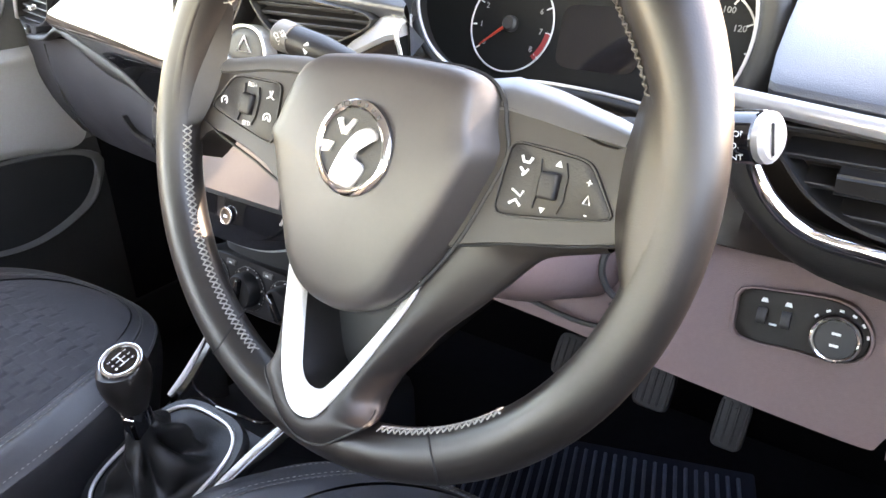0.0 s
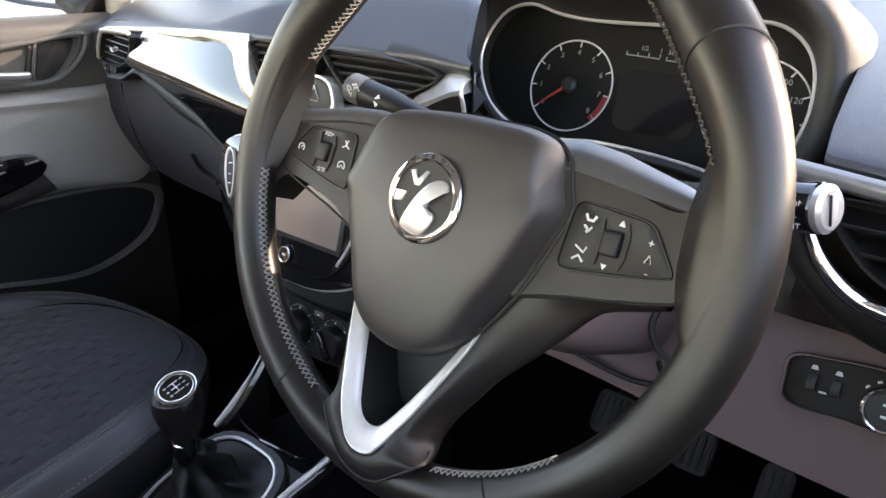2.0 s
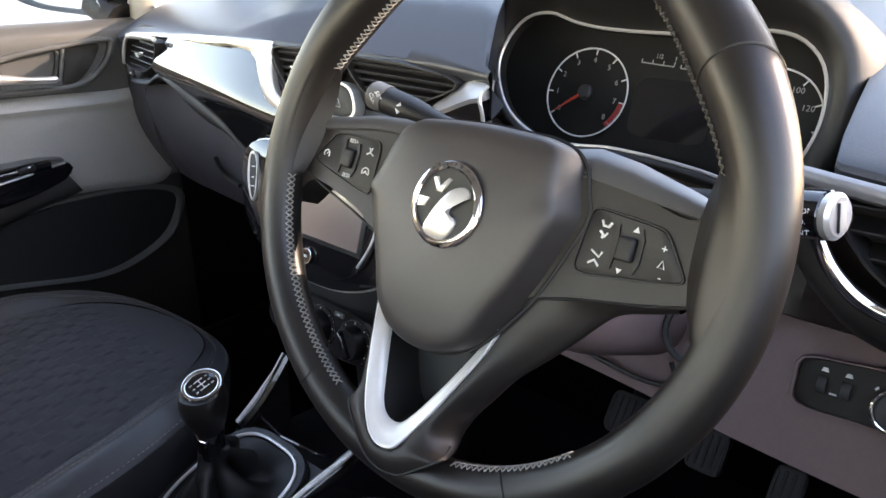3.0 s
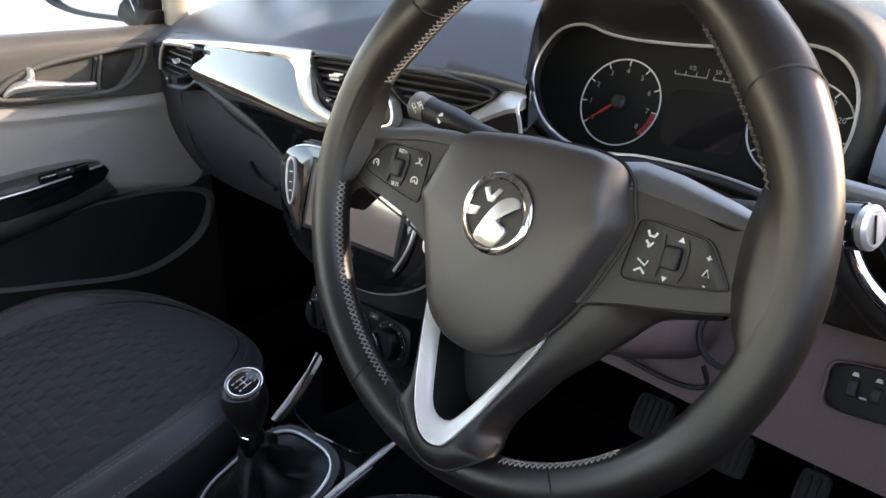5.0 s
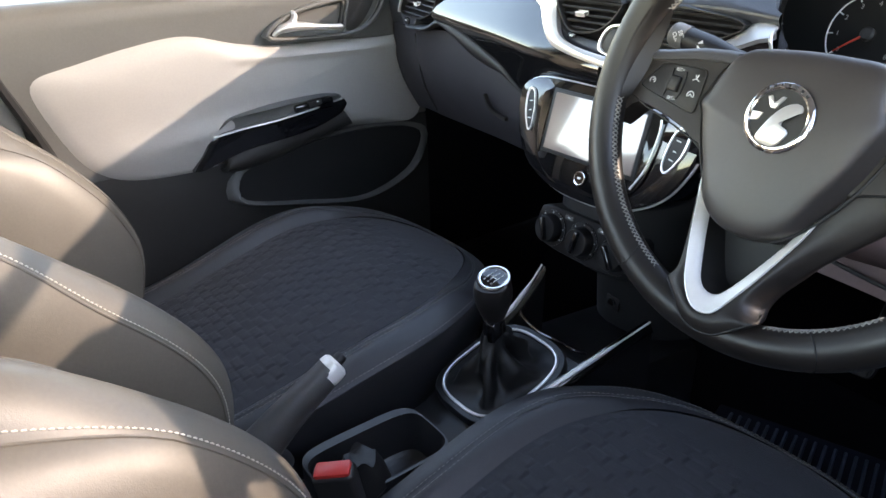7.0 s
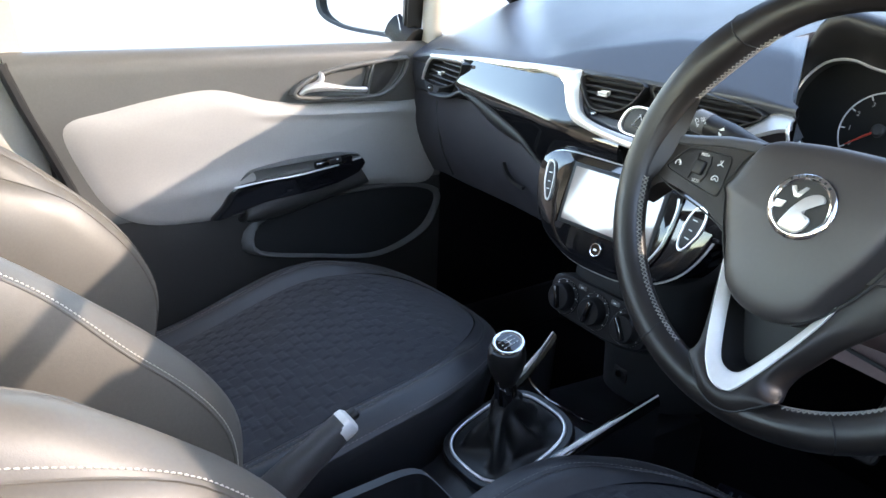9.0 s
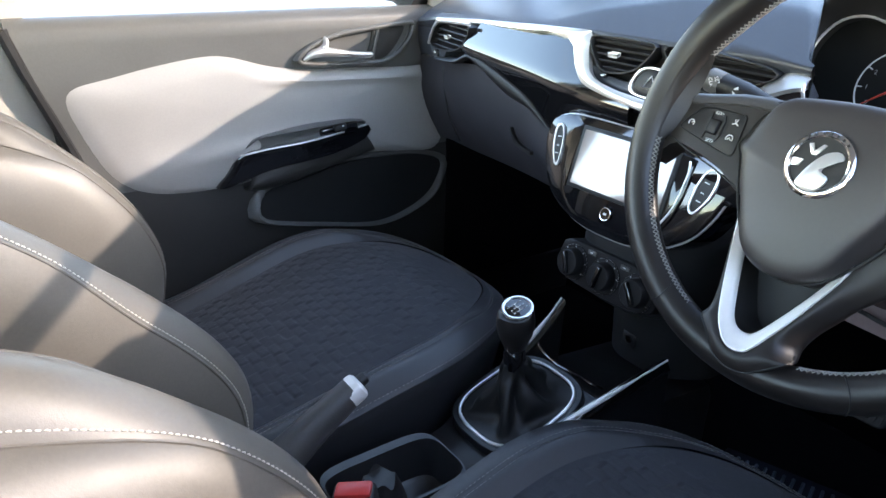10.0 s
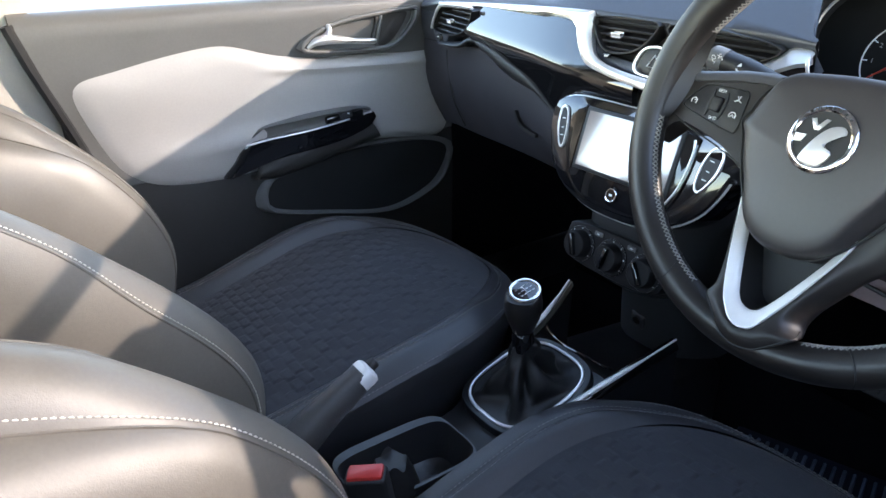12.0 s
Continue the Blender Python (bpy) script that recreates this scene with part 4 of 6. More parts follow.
plate(bm, [(q.x * 0.95, q.y * 0.95) for q in mo], mm, -0.012, -0.004, 0.001)
part("glass", bm, MIRROR, mir)
bm = bmesh.new()
tube(bm, [V(-0.73, 0.30, 0.66), V(-0.70, 0.31, 0.64), V(-0.68, 0.315, 0.63)], [0.03, 0.028, 0.03], 10)
part("arm", bm, SEAL, mir)


# ---- seats ----
def seat(name, cx, label, crests, dy, dz, stitched, wide):
    """A front seat: cushion with a cloth middle in a leatherette border, and a reclined backrest with tall side bolsters."""
    s = thing(name, (cx, -0.15, FLOOR), label, "car seat", "front seats")
    YB, YC = -0.36 + dy, -0.095 + dy
    out = -1 if cx < CX else 1          # towards its own door

    def u_shape(w, yf, n_side, n_arc, z):
        pts = [V(cx + w, YB + (YC - YB) * k / n_side, 0) for k in range(n_side)]
        for k in range(n_arc + 1):
            t = math.pi * k / n_arc
            c_, s_ = math.cos(t), math.sin(t)
            pts.append(V(cx + w * math.copysign(abs(c_) ** 0.90, c_), YC + (yf + dy - YC) * abs(s_) ** 0.95, 0))
        pts += [V(cx - w, YC + (YB - YC) * (k + 1) / n_side, 0) for k in range(n_side)]
        thin = lambda q: 1 - (0.17 if (q.x - cx) * out > 0 else 0.04) * smooth(-0.01, -0.30, q.y - dy)
        return [V(cx + (q.x - cx) * thin(q), q.y, z(V(q.x, q.y - dy, 0)) + dz) for q in pts]

    def rise(y):
        """The cushion's height along the seat: it climbs forward, then rolls over the front edge."""
        return 0.204 + 0.063 * smooth(-0.40, 0.03, y) - 0.020 * max(0.0, (y - 0.02) / 0.13) ** 3

    NS, NA = 16, 40
    bump = lambda h: (lambda q: rise(q.y) + h * smooth(0.09, -0.01, q.y) - 0.002)
    inner = [(0.180, 0.150, bump(-0.002)), (0.185, 0.1505, bump(0.001)), (0.194, 0.1515, bump(0.009)), (0.202, 0.1525, bump(0.0135)), (0.2065, 0.1535, bump(0.014)), (0.2085, 0.154, bump(0.0125))]
    top = [(0.2085, 0.1542, bump(0.0125)), (0.211, 0.155, bump(0.014)), (0.222, 0.157, bump(0.0135)), (0.236, 0.159, bump(0.009)), (wide - 0.003, 0.1610, bump(0.002)), (wide, 0.162, bump(-0.0015))]
    side = [(wide, 0.1622, bump(-0.0018)), (wide + 0.001, 0.164, lambda q: rise(q.y) - 0.007), (wide - 0.002, 0.165, lambda q: rise(q.y) - 0.026), (wide - 0.010, 0.161, lambda q: rise(q.y) - 0.060), (wide - 0.022, 0.142, lambda q: 0.13), (wide - 0.030, 0.125, lambda q: 0.09)]
    for nm, layers, lab in (("cushion_border", inner, "dark leatherette band inside the cushion's edge"), ("cushion_edge", top, "dark leatherette band along the cushion's edge"), ("cushion_side", side, "dark leatherette cushion side")):
        bm = bmesh.new()
        loft(bm, [u_shape(w, yf, NS, NA, z) for w, yf, z in layers], False)
        part(nm, bm, CUSHION, s, lab, 60)
    # cloth middle: short stepped blocks embossed across it, dying out towards the front
    bm = bmesh.new()
    n1, n2 = 190, 260
    rnd = random.Random(11 + int(cx * 1000))
    heights = {}
    def emboss(x, y):
        r_ = math.floor(y / 0.0145 + 0.07 * math.sin(x * 60))
        fy = y / 0.0145 + 0.07 * math.sin(x * 60) - r_
        u_ = x / 0.027 + 0.5 * (r_ % 2) + 0.17 * math.sin(r_ * 2.1)
        c_ = math.floor(u_)
        fx = u_ - c_
        if (r_, c_) not in heights:
            heights[r_, c_] = rnd.uniform(0.0, 1.0)
        edge = smooth(0.0, 0.09, fx) * smooth(1.0, 0.91, fx) * smooth(0.0, 0.15, fy) * smooth(1.0, 0.85, fy)
        return edge * (0.0006 + 0.0016 * heights[r_, c_] + 0.0019 * (fx - 0.5) * (1 if heights[r_, c_] > 0.3 else -1))
    grid = []
    for j in range(n2 + 1):
        y = YB + (0.151 + dy - YB) * j / n2
        d = max(0.0, (y - YC) / (0.151 + dy - YC))
        w = 0.182 * max(0.0, 1 - d ** 2.05) ** 0.49
        row = []
        for k in range(n1 + 1):
            u = k / n1 * 2 - 1
            fade = smooth(1.0, 0.90, abs(u)) * smooth(0.10, 0.03, y - dy)
            thin = 1 - (0.17 if u * out > 0 else 0.04) * smooth(-0.01, -0.30, y - dy)
            row.append(bm.verts.new((cx + w * u * thin, y, rise(y - dy) + dz - 0.0035 + 0.006 * (1 - u * u) * (1 - d * 0.8) + emboss(cx + w * u, y) * fade)))
        grid.append(row)
    for a, b in zip(grid, grid[1:]):
        for k in range(n1):
            bm.faces.new((a[k], a[k + 1], b[k + 1], b[k]))
    part("cushion_insert", bm, CLOTH, s, "black embossed cloth cushion middle", 180)
    bm = bmesh.new()
    tube(bm, u_shape(0.2085, 0.1541, NS, NA, bump(0.0125)), 0.0012, 6)
    part("seam", bm, CUSHION, s)
    for w, yf, h, count in ((0.2125, 0.1556, 0.0142, 220), (0.2055, 0.1533, 0.0142, 220), (wide - 0.004, 0.1606, 0.0032, 230)):
        bm = bmesh.new()
        stitches(bm, u_shape(w, yf, NS, NA, bump(h)), count, 0.0032, (0, 0, 1), 0.00045 if w > 0.21 else 0.00025)
        tagged(part("stitching", bm, RIMTHREAD, s, "pale thread stitching"), kind="stuff")
    bm = bmesh.new()
    box(bm, (0.40, 0.44, 0.20), pose(cx, -0.16, 0.03), 0.03)
    for sx in (-1, 1):
        box(bm, (0.05, 0.52, 0.06), pose(cx + sx * 0.17, -0.16, FLOOR + 0.03), 0.008)
    part("seat_base", bm, CARPET, s)

    # backrest frame: up along the recline, out towards the front
    r = radians(27)
    M = Matrix.Translation((cx, -0.36, 0.20)) @ Matrix(((1, 0, 0, 0), (0, -math.sin(r), math.cos(r), 0), (0, math.cos(r), math.sin(r), 0), (0, 0, 0, 1)))
    def crest(v, side):
        """How far the bolster stands out at the height v."""
        t = crests[side]
        for (a, b), (e, f) in zip(t, t[1:]):
            if v <= e:
                return b + (f - b) * max(0, (v - a) / (e - a))
        return t[-1][1]

    N = 36
    vs = [-0.02 + 0.58 * k / N for k in range(N + 1)]

    def shoulder(v):
        return 1 - 0.45 * smooth(0.40, 0.60, v) ** 2

    def smoothed(side):
        cr = [crest(v, side) for v in vs]
        for _ in range(4):
            cr = [cr[0]] + [(p + 2 * q + n_) / 4 for p, q, n_ in zip(cr, cr[1:], cr[2:])] + [cr[-1]]
        return cr

    low = [min(a, b) for a, b in zip(smoothed(-1), smoothed(1))]
    deep = [0.088 - 0.028 * smooth(0.2, 0.5, v) for v in vs]
    mid = [c_ - d_ for c_, d_ in zip(low, deep)]              # the backrest's middle plane
    for sx in (-1, 1):
        cr = smoothed(sx)
        inner = [0.010 + 0.042 * smooth(0.23, 0.38, v) for v in vs]
        outer = [0.021 - 0.012 * smooth(0.2, 0.33, v) for v in vs]
        panels = {"bolster_inner": [], "bolster_front": [], "bolster_side": []}
        seams = ([], [])
        for v, c_, m_, i_, o_ in zip(vs, cr, mid, inner, outer):
            k = shoulder(v)
            s_in = c_ - i_
            P_ = lambda x, w: M @ V(sx * x * k, v, w)
            panels["bolster_inner"].append([P_(0.126, m_ - 0.01), P_(0.130, m_ + (s_in - m_) * 0.12), P_(0.138, m_ + (s_in - m_) * 0.42), P_(0.149, m_ + (s_in - m_) * 0.74), P_(0.160, m_ + (s_in - m_) * 0.94), P_(0.1655, s_in - 0.0006)])
            if sx < 0 and cx < CX:      # by the door the side panel comes further over the crest
                panels["bolster_front"].append([P_(0.1662, s_in + 0.0004), P_(0.170, s_in + i_ * 0.30), P_(0.175, s_in + i_ * 0.53), P_(0.181, s_in + i_ * 0.72), P_(0.186, s_in + i_ * 0.81)])
                panels["bolster_side"].append([P_(0.1868, s_in + i_ * 0.815), P_(0.190, s_in + i_ * 0.93), P_(0.196, c_ - i_ * 0.005), P_(0.204, c_), P_(0.214, c_ - o_ * 0.22), P_(0.224, c_ - o_ * 0.62), P_(0.232, c_ - o_), P_(0.240, c_ - o_ - 0.020), P_(0.247, c_ - o_ - 0.050), P_(0.250, c_ - o_ - 0.10), P_(0.246, c_ - o_ - 0.16), P_(0.225, c_ - o_ - 0.20)])
                seams[0].append((P_(0.1662, s_in + 0.0002), P_(0.1690, s_in + i_ * 0.22 + 0.0009)))
                seams[1].append((P_(0.1865, s_in + i_ * 0.812), P_(0.184, s_in + i_ * 0.78)))
                continue
            panels["bolster_front"].append([P_(0.1662, s_in + 0.0004), P_(0.172, s_in + i_ * 0.42), P_(0.182, s_in + i_ * 0.76), P_(0.193, s_in + i_ * 0.95), P_(0.204, c_), P_(0.214, c_ - o_ * 0.22), P_(0.224, c_ - o_ * 0.62), P_(0.2315, c_ - o_)])
            panels["bolster_side"].append([P_(0.2322, c_ - o_ - 0.0012), P_(0.240, c_ - o_ - 0.020), P_(0.247, c_ - o_ - 0.050), P_(0.250, c_ - o_ - 0.10), P_(0.246, c_ - o_ - 0.16), P_(0.225, c_ - o_ - 0.20)])
            seams[0].append((P_(0.1662, s_in + 0.0002), P_(0.1690, s_in + i_ * 0.22 + 0.0009)))
            seams[1].append((P_(0.2320, c_ - o_ - 0.0004), P_(0.2298, c_ - o_ * 0.90 + 0.0009)))
        for nm, rows_ in panels.items():
            bm = bmesh.new()
            loft(bm, rows_, False)
            part(nm, bm, SEATHIDE, s, "leatherette side bolster panel", 60)
        for k_, seam_ in enumerate(seams):
            if (sx, k_) in stitched:
                bm = bmesh.new()
                stitches(bm, [b for a, b in seam_], 140, 0.0032, (0, 0.6, 0.6), 0.00075)
                tagged(part("stitching", bm, THREAD, s, "pale thread stitching"), kind="stuff")
            bm = bmesh.new()
            tube(bm, [a for a, b in seam_], 0.0014, 6)
            part("seam", bm, SEATHIDE, s)
    bm = bmesh.new()
    uv = bm.loops.layers.uv.new("UVMap")
    grid = [[bm.verts.new(M @ V(0.1315 * u * shoulder(v), v, m_ + 0.010 - 0.010 * u * u)) for u in [k / 20 * 2 - 1 for k in range(21)]] for v, m_ in zip(vs, mid)]
    for j, (a, b) in enumerate(zip(grid, grid[1:])):
        for k in range(20):
            f = bm.faces.new((a[k], a[k + 1], b[k + 1], b[k]))
            for lp in f.loops:
                lp[uv].uv = (lp.vert.co.x, lp.vert.co.z * 1.12)
    part("back_insert", bm, CLOTH, s, "black patterned cloth backrest middle", 60)
    bm = bmesh.new()
    loft(bm, [[M @ V(0.235 * shoulder(v) * math.cos(t), v, m_ - 0.10 - 0.04 * math.sin(t)) for t in [math.pi * k / 10 for k in range(11)]] for v, m_ in zip(vs, mid)], False)
    part("back_panel", bm, SEATHIDE, s)
    return s


RIGHT_P = ((-0.02, 0.050), (0.0245, 0.084), (0.073, 0.1035), (0.129, 0.1016), (0.185, 0.089), (0.279, 0.059), (0.333, 0.041), (0.375, 0.022), (0.45, -0.015), (0.58, -0.08))
LEFT_P = ((-0.02, 0.062), (-0.008, 0.073), (0.035, 0.112), (0.074, 0.124), (0.139, 0.129), (0.215, 0.116), (0.299, 0.089), (0.338, 0.078), (0.363, 0.058), (0.45, -0.0), (0.58, -0.07))
LEFT_D = ((-0.02, 0.05), (0.02, 0.070), (0.075, 0.090), (0.116, 0.095), (0.165, 0.089), (0.21, 0.078), (0.259, 0.060), (0.30, 0.042), (0.335, 0.025), (0.356, 0.011), (0.371, -0.006), (0.45, -0.07), (0.58, -0.16))
seat("passenger_seat", -0.296, "empty front passenger seat, black patterned cloth with dark leatherette bolsters", {-1: LEFT_P, 1: RIGHT_P}, 0.0, 0.0, ((1, 1),), 0.250)
seat("driver_seat", 0.334, "empty driver's seat, black patterned cloth with pale-stitched leatherette bolsters", {-1: LEFT_D, 1: LEFT_D}, -0.015, -0.016, ((-1, 0), (1, 0)), 0.240)

# ---- steering wheel ----
WX, RAKE, TURNED = 0.330, 22.0, -2.3
WM = Matrix.Translation((WX, 0, 0.62)) @ pose(0, 0, 0, 90 - RAKE, 0, 0) @ pose(0, 0, 0, 0, 0, TURNED)   # x right, y up the wheel, z to the driver
wheel = thing("steering_wheel", (WX, 0.0, 0.62), "dark leather three-spoke steering wheel with silver lower spoke and pale stitching", "steering wheel")
RR = 0.1600
RIMM = Matrix.Translation((0.3338, -0.0061, 0.6161)) @ pose(0, 0, 0, 90 - 18.9, 0, 0) @ pose(0, 0, 0, 0, 0, TURNED)     # the rim stands a little proud of the spokes


def rim_radius(a):
    a = a % 360
    b = 0.0138
    for c in (38, 142):
        d = abs((a - c + 180) % 360 - 180)
        b += 0.0036 * math.exp(-(d / 19) ** 2)
    return b


def on_rim(a, phi, lift=0.0):
    """A point of the rim's skin: a degrees round the wheel, phi round the section (0 outside, 90 to the driver, 180 inside)."""
    r = rim_radius(a) + lift
    grow = 0.0036 * sum(math.exp(-(((a - c + 180) % 360 - 180) / 19) ** 2) for c in (38, 142))
    d = RR - grow * 0.8 + r * 1.04 * math.cos(radians(phi))
    return RIMM @ V(d * math.cos(radians(a)), d * math.sin(radians(a)), 0.001 + r * math.sin(radians(phi)))


bm = bmesh.new()
rings = [[on_rim(a, p) for p in range(0, 360, 18)] for a in range(0, 360, 3)]
rings.append(rings[0])
loft(bm, rings, True)
bmesh.ops.remove_doubles(bm, verts=bm.verts, dist=1e-5)
rim = part("rim", bm, LEATHER, wheel, "dark leather-wrapped rim", 70)
for a in (36, 131, 237, 297):
    bm = bmesh.new()
    tube(bm, [on_rim(a + 3.5 * math.sin(radians(p)), p, 0.0000) for p in range(0, 360, 12)], 0.0007, 5, True)
    part("seam", bm, SEAL, rim)
# crossed thread along the inside of the rim
for a0, a1, in_ in ((124, 156, 20), (187, 247, 0), (286, 316, 0), (20, 56, 0)):
    bm = bmesh.new()
    n = max(3, round((a1 - a0) / 1.5))
    for k in range(n):
        b0, b1 = a0 + (a1 - a0) * k / n, a0 + (a1 - a0) * (k + 1) / n
        for p0, p1 in ((150 + in_, 172 + in_), (172 + in_, 150 + in_)):
            tube(bm, [on_rim(b0, p0, 0.0003), on_rim((b0 + b1) / 2, (p0 + p1) / 2, 0.0011), on_rim(b1, p1, 0.0003)], [0.0004, 0.0006, 0.0004], 5)
    tagged(part("stitching", bm, DARKTHREAD if a0 < 100 else RIMTHREAD, rim, "crossed dark thread stitching" if a0 < 100 else "crossed pale thread stitching"), kind="stuff")

# spokes
for sx in (-1, 1):
    up = 0.0115 if sx > 0 else 0.0
    O = [(0.040, 0.028), (0.066, 0.0300), (0.100, 0.0265), (0.124, 0.0215)] + ([(0.134, 0.024), (0.140, 0.034), (0.144, 0.047), (0.153, 0.045)] if sx > 0 else [(0.140, 0.0195), (0.151, 0.0175)]) + [(0.154, 0.012), (0.154, -0.010)] + ([(0.153, -0.0165), (0.144, -0.0185), (0.127, -0.0240), (0.105, -0.0300), (0.085, -0.0350), (0.064, -0.0415), (0.050, -0.047), (0.036, -0.048)] if sx > 0 else [(0.152, -0.042), (0.144, -0.035), (0.137, -0.0265), (0.127, -0.0235), (0.105, -0.027), (0.080, -0.034), (0.058, -0.046), (0.036, -0.045)])
    o = even(curve([(sx * a, b, 0) for a, b in O], 120, True), 56, True)
    bm = bmesh.new()
    plate(bm, o, WM, -0.030, -0.0015, 0.004)
    sp = part("spoke", bm, SPOKE, wheel, "dark side spoke")
    bm = bmesh.new()
    ribbon(bm, place(WM, [(sx * a, b, -0.004 - up * 0.8) for a, b in ((0.042, 0.0318 + up * 0.6), (0.066, 0.0325 + up), (0.090, 0.030 + up), (0.110, 0.0255 + up), (0.122, 0.0230 + up), (0.131, 0.0215 + up * 0.9))]), place(WM, [(sx * a, b, 0.001 - up * 0.2) for a, b in ((0.046, 0.0225), (0.070, 0.0225 + up * 0.4), (0.090, 0.0205 + up * 0.45), (0.110, 0.0165 + up * 0.6), (0.122, 0.0142 + up * 0.75), (0.1305, 0.0130 + up * 0.8))]), 7, 0.0030 if sx > 0 else 0.0012, tuple(WM.to_3x3() @ V(0, 0.4, 1)), 0.004)
    part("spoke_strip", bm, STRIP, sp, "satin strip along the spoke's upper edge")
    bm = bmesh.new()
    tube(bm, place(WM, [(sx * a, b, -0.0014) for a, b in ((0.058, -0.043), (0.088, -0.0335), (0.120, -0.0255), (0.146, -0.017))]), 0.0008, 5)
    part("spoke_crease", bm, SEAL, sp)
    P = [(0.1345, -0.0095), (0.1175, 0.0125), (0.078, 0.0140), (0.0765, -0.0215)]
    dense = []
    for (a, b), (c_, d_) in zip(P, P[1:] + P[:1]):
        dense += [(sx * (a + (c_ - a) * k / 10), b + (d_ - b) * k / 10) for k in range(10)]
    pts = [V(*dense[i], 0) for i in range(len(dense))]
    for _ in range(2):
        pts = [(pts[i - 1] + pts[i] * 2 + pts[(i + 1) % len(pts)]) / 4 for i in range(len(pts))]
    bm = bmesh.new()
    frame_ring(bm, [q + (q - V(sx * 0.1, -0.002, 0)).normalized() * 0.0014 for q in pts], pts, WM, -0.006, -0.0002, 0.0006)
    pod = part("switch_pod", bm, DARK, wheel, "black switch pod with white symbols")
    bm = bmesh.new()
    plate(bm, pts, WM, -0.006, -0.0008, 0.0008)
    part("pod_face", bm, DARK, pod)
    # rocker in the middle, with its side cheeks
    tip = pose(sx * 0.1015, -0.002, 0.0, 0, 0, sx * 3)
    bm = bmesh.new()
    box(bm, (0.0095, 0.0125, 0.006), WM @ tip @ pose(0, 0, 0.0005), 0.0018, 3)
    part("rocker", bm, DARK, pod, "black thumb rocker")
    for k in (-1, 1):
        bm = bmesh.new()
        plate(bm, [(k * 0.0062, -0.0115), (k * 0.0082, -0.006), (k * 0.0082, 0.006), (k * 0.0062, 0.0115), (k * 0.0054, 0.006), (k * 0.0054, -0.006)], WM @ tip, -0.003, 0.0004, 0.0004)
        part("cheek", bm, DARK, pod)
    # printed symbols
    wm = lambda x, y, r=0: WM @ pose(x, y, -0.0007, 0, 0, r)
    bm = bmesh.new()
    if sx < 0:
        tube(bm, place(wm(-0.1235, -0.0035), [(q[0], q[1], 0.0002) for q in arc(0.0026, -40, 220, 12)]), 0.00045, 5)
        tube(bm, place(wm(-0.1235, -0.0035), [(0, 0, 0.0002), (0.0018, 0.0016, 0.0002)]), 0.0004, 5)
        part("symbol", bm, WHITE, pod)
        bm = bmesh.new()
        tube(bm, place(wm(-0.0845, 0.006), [(-0.003, -0.002, 0.0002), (0.0, -0.0005, 0.0002), (0.003, -0.002, 0.0002)]), 0.0005, 5)
        tube(bm, place(wm(-0.0845, 0.006), [(-0.0015, 0.0025, 0.0002), (0.0, -0.0005, 0.0002), (0.001, 0.003, 0.0002)]), 0.0005, 5)
        part("symbol", bm, WHITE, pod)
        bm = bmesh.new()
        tube(bm, place(wm(-0.0845, -0.0075), [(q[0], q[1], 0.0002) for q in arc(0.0030, -30, 210, 12)]), 0.0005, 5)
        tube(bm, place(wm(-0.0845, -0.0075), [(-0.0016, -0.0012, 0.0002), (0.0, 0.0010, 0.0002), (0.0016, -0.0012, 0.0002)]), 0.0005, 5)
        part("symbol", bm, WHITE, pod)
        lettering("RES+", 0.0038, wm(-0.1015, 0.0095), WHITE, pod)
        lettering("SET/-", 0.0038, wm(-0.1005, -0.0135), WHITE, pod)
    else:
        tube(bm, place(wm(0.0870, 0.0075), [(-0.0025, 0.001, 0.0002), (-0.001, -0.0015, 0.0002), (0.0018, -0.0015, 0.0002), (0.003, 0.001, 0.0002)]), 0.0008, 5)
        part("symbol", bm, WHITE, pod)
        bm = bmesh.new()
        tube(bm, place(wm(0.0870, 0.0015), [(-0.002, 0.0015, 0.0002), (0, 0.0, 0.0002), (0.0, -0.002, 0.0002)]), 0.0008, 5)
        tube(bm, place(wm(0.0870, 0.0015), [(0.0022, 0.0015, 0.0002), (0.0008, -0.001, 0.0002)]), 0.0006, 5)
        part("symbol", bm, WHITE, pod)
        bm = bmesh.new()
        tube(bm, place(wm(0.0865, -0.0095), [(-0.003, 0.002, 0.0002), (0.002, -0.0005, 0.0002), (0.003, 0.0025, 0.0002)]), 0.0006, 5)
        tube(bm, place(wm(0.0865, -0.0135), [(-0.003, -0.001, 0.0002), (0.0, 0.0015, 0.0002), (0.003, -0.001, 0.0002)]), 0.0007, 5)
        part("symbol", bm, WHITE, pod)
        bm = bmesh.new()
        plate(bm, [(-0.0018, -0.0012), (0.0018, -0.0012), (0, 0.0018)], wm(0.1035, 0.0085), 0, 0.0003)
        part("symbol", bm, WHITE, pod)
        bm = bmesh.new()
        plate(bm, [(-0.0016, 0.0012), (0, -0.0016), (0.0016, 0.0012)], wm(0.1005, -0.0135), 0, 0.0003)
        part("symbol", bm, WHITE, pod)
        bm = bmesh.new()
        tube(bm, place(wm(0.1205, -0.004), [(-0.0016, -0.0016, 0.0002), (0.0018, -0.0016, 0.0002), (0.0, 0.0022, 0.0002)]), 0.0005, 5, True)
        part("symbol", bm, WHITE, pod)
        lettering("+", 0.006, wm(0.1195, 0.0035), WHITE, pod)
        lettering("-", 0.006, wm(0.1215, -0.0100), WHITE, pod)

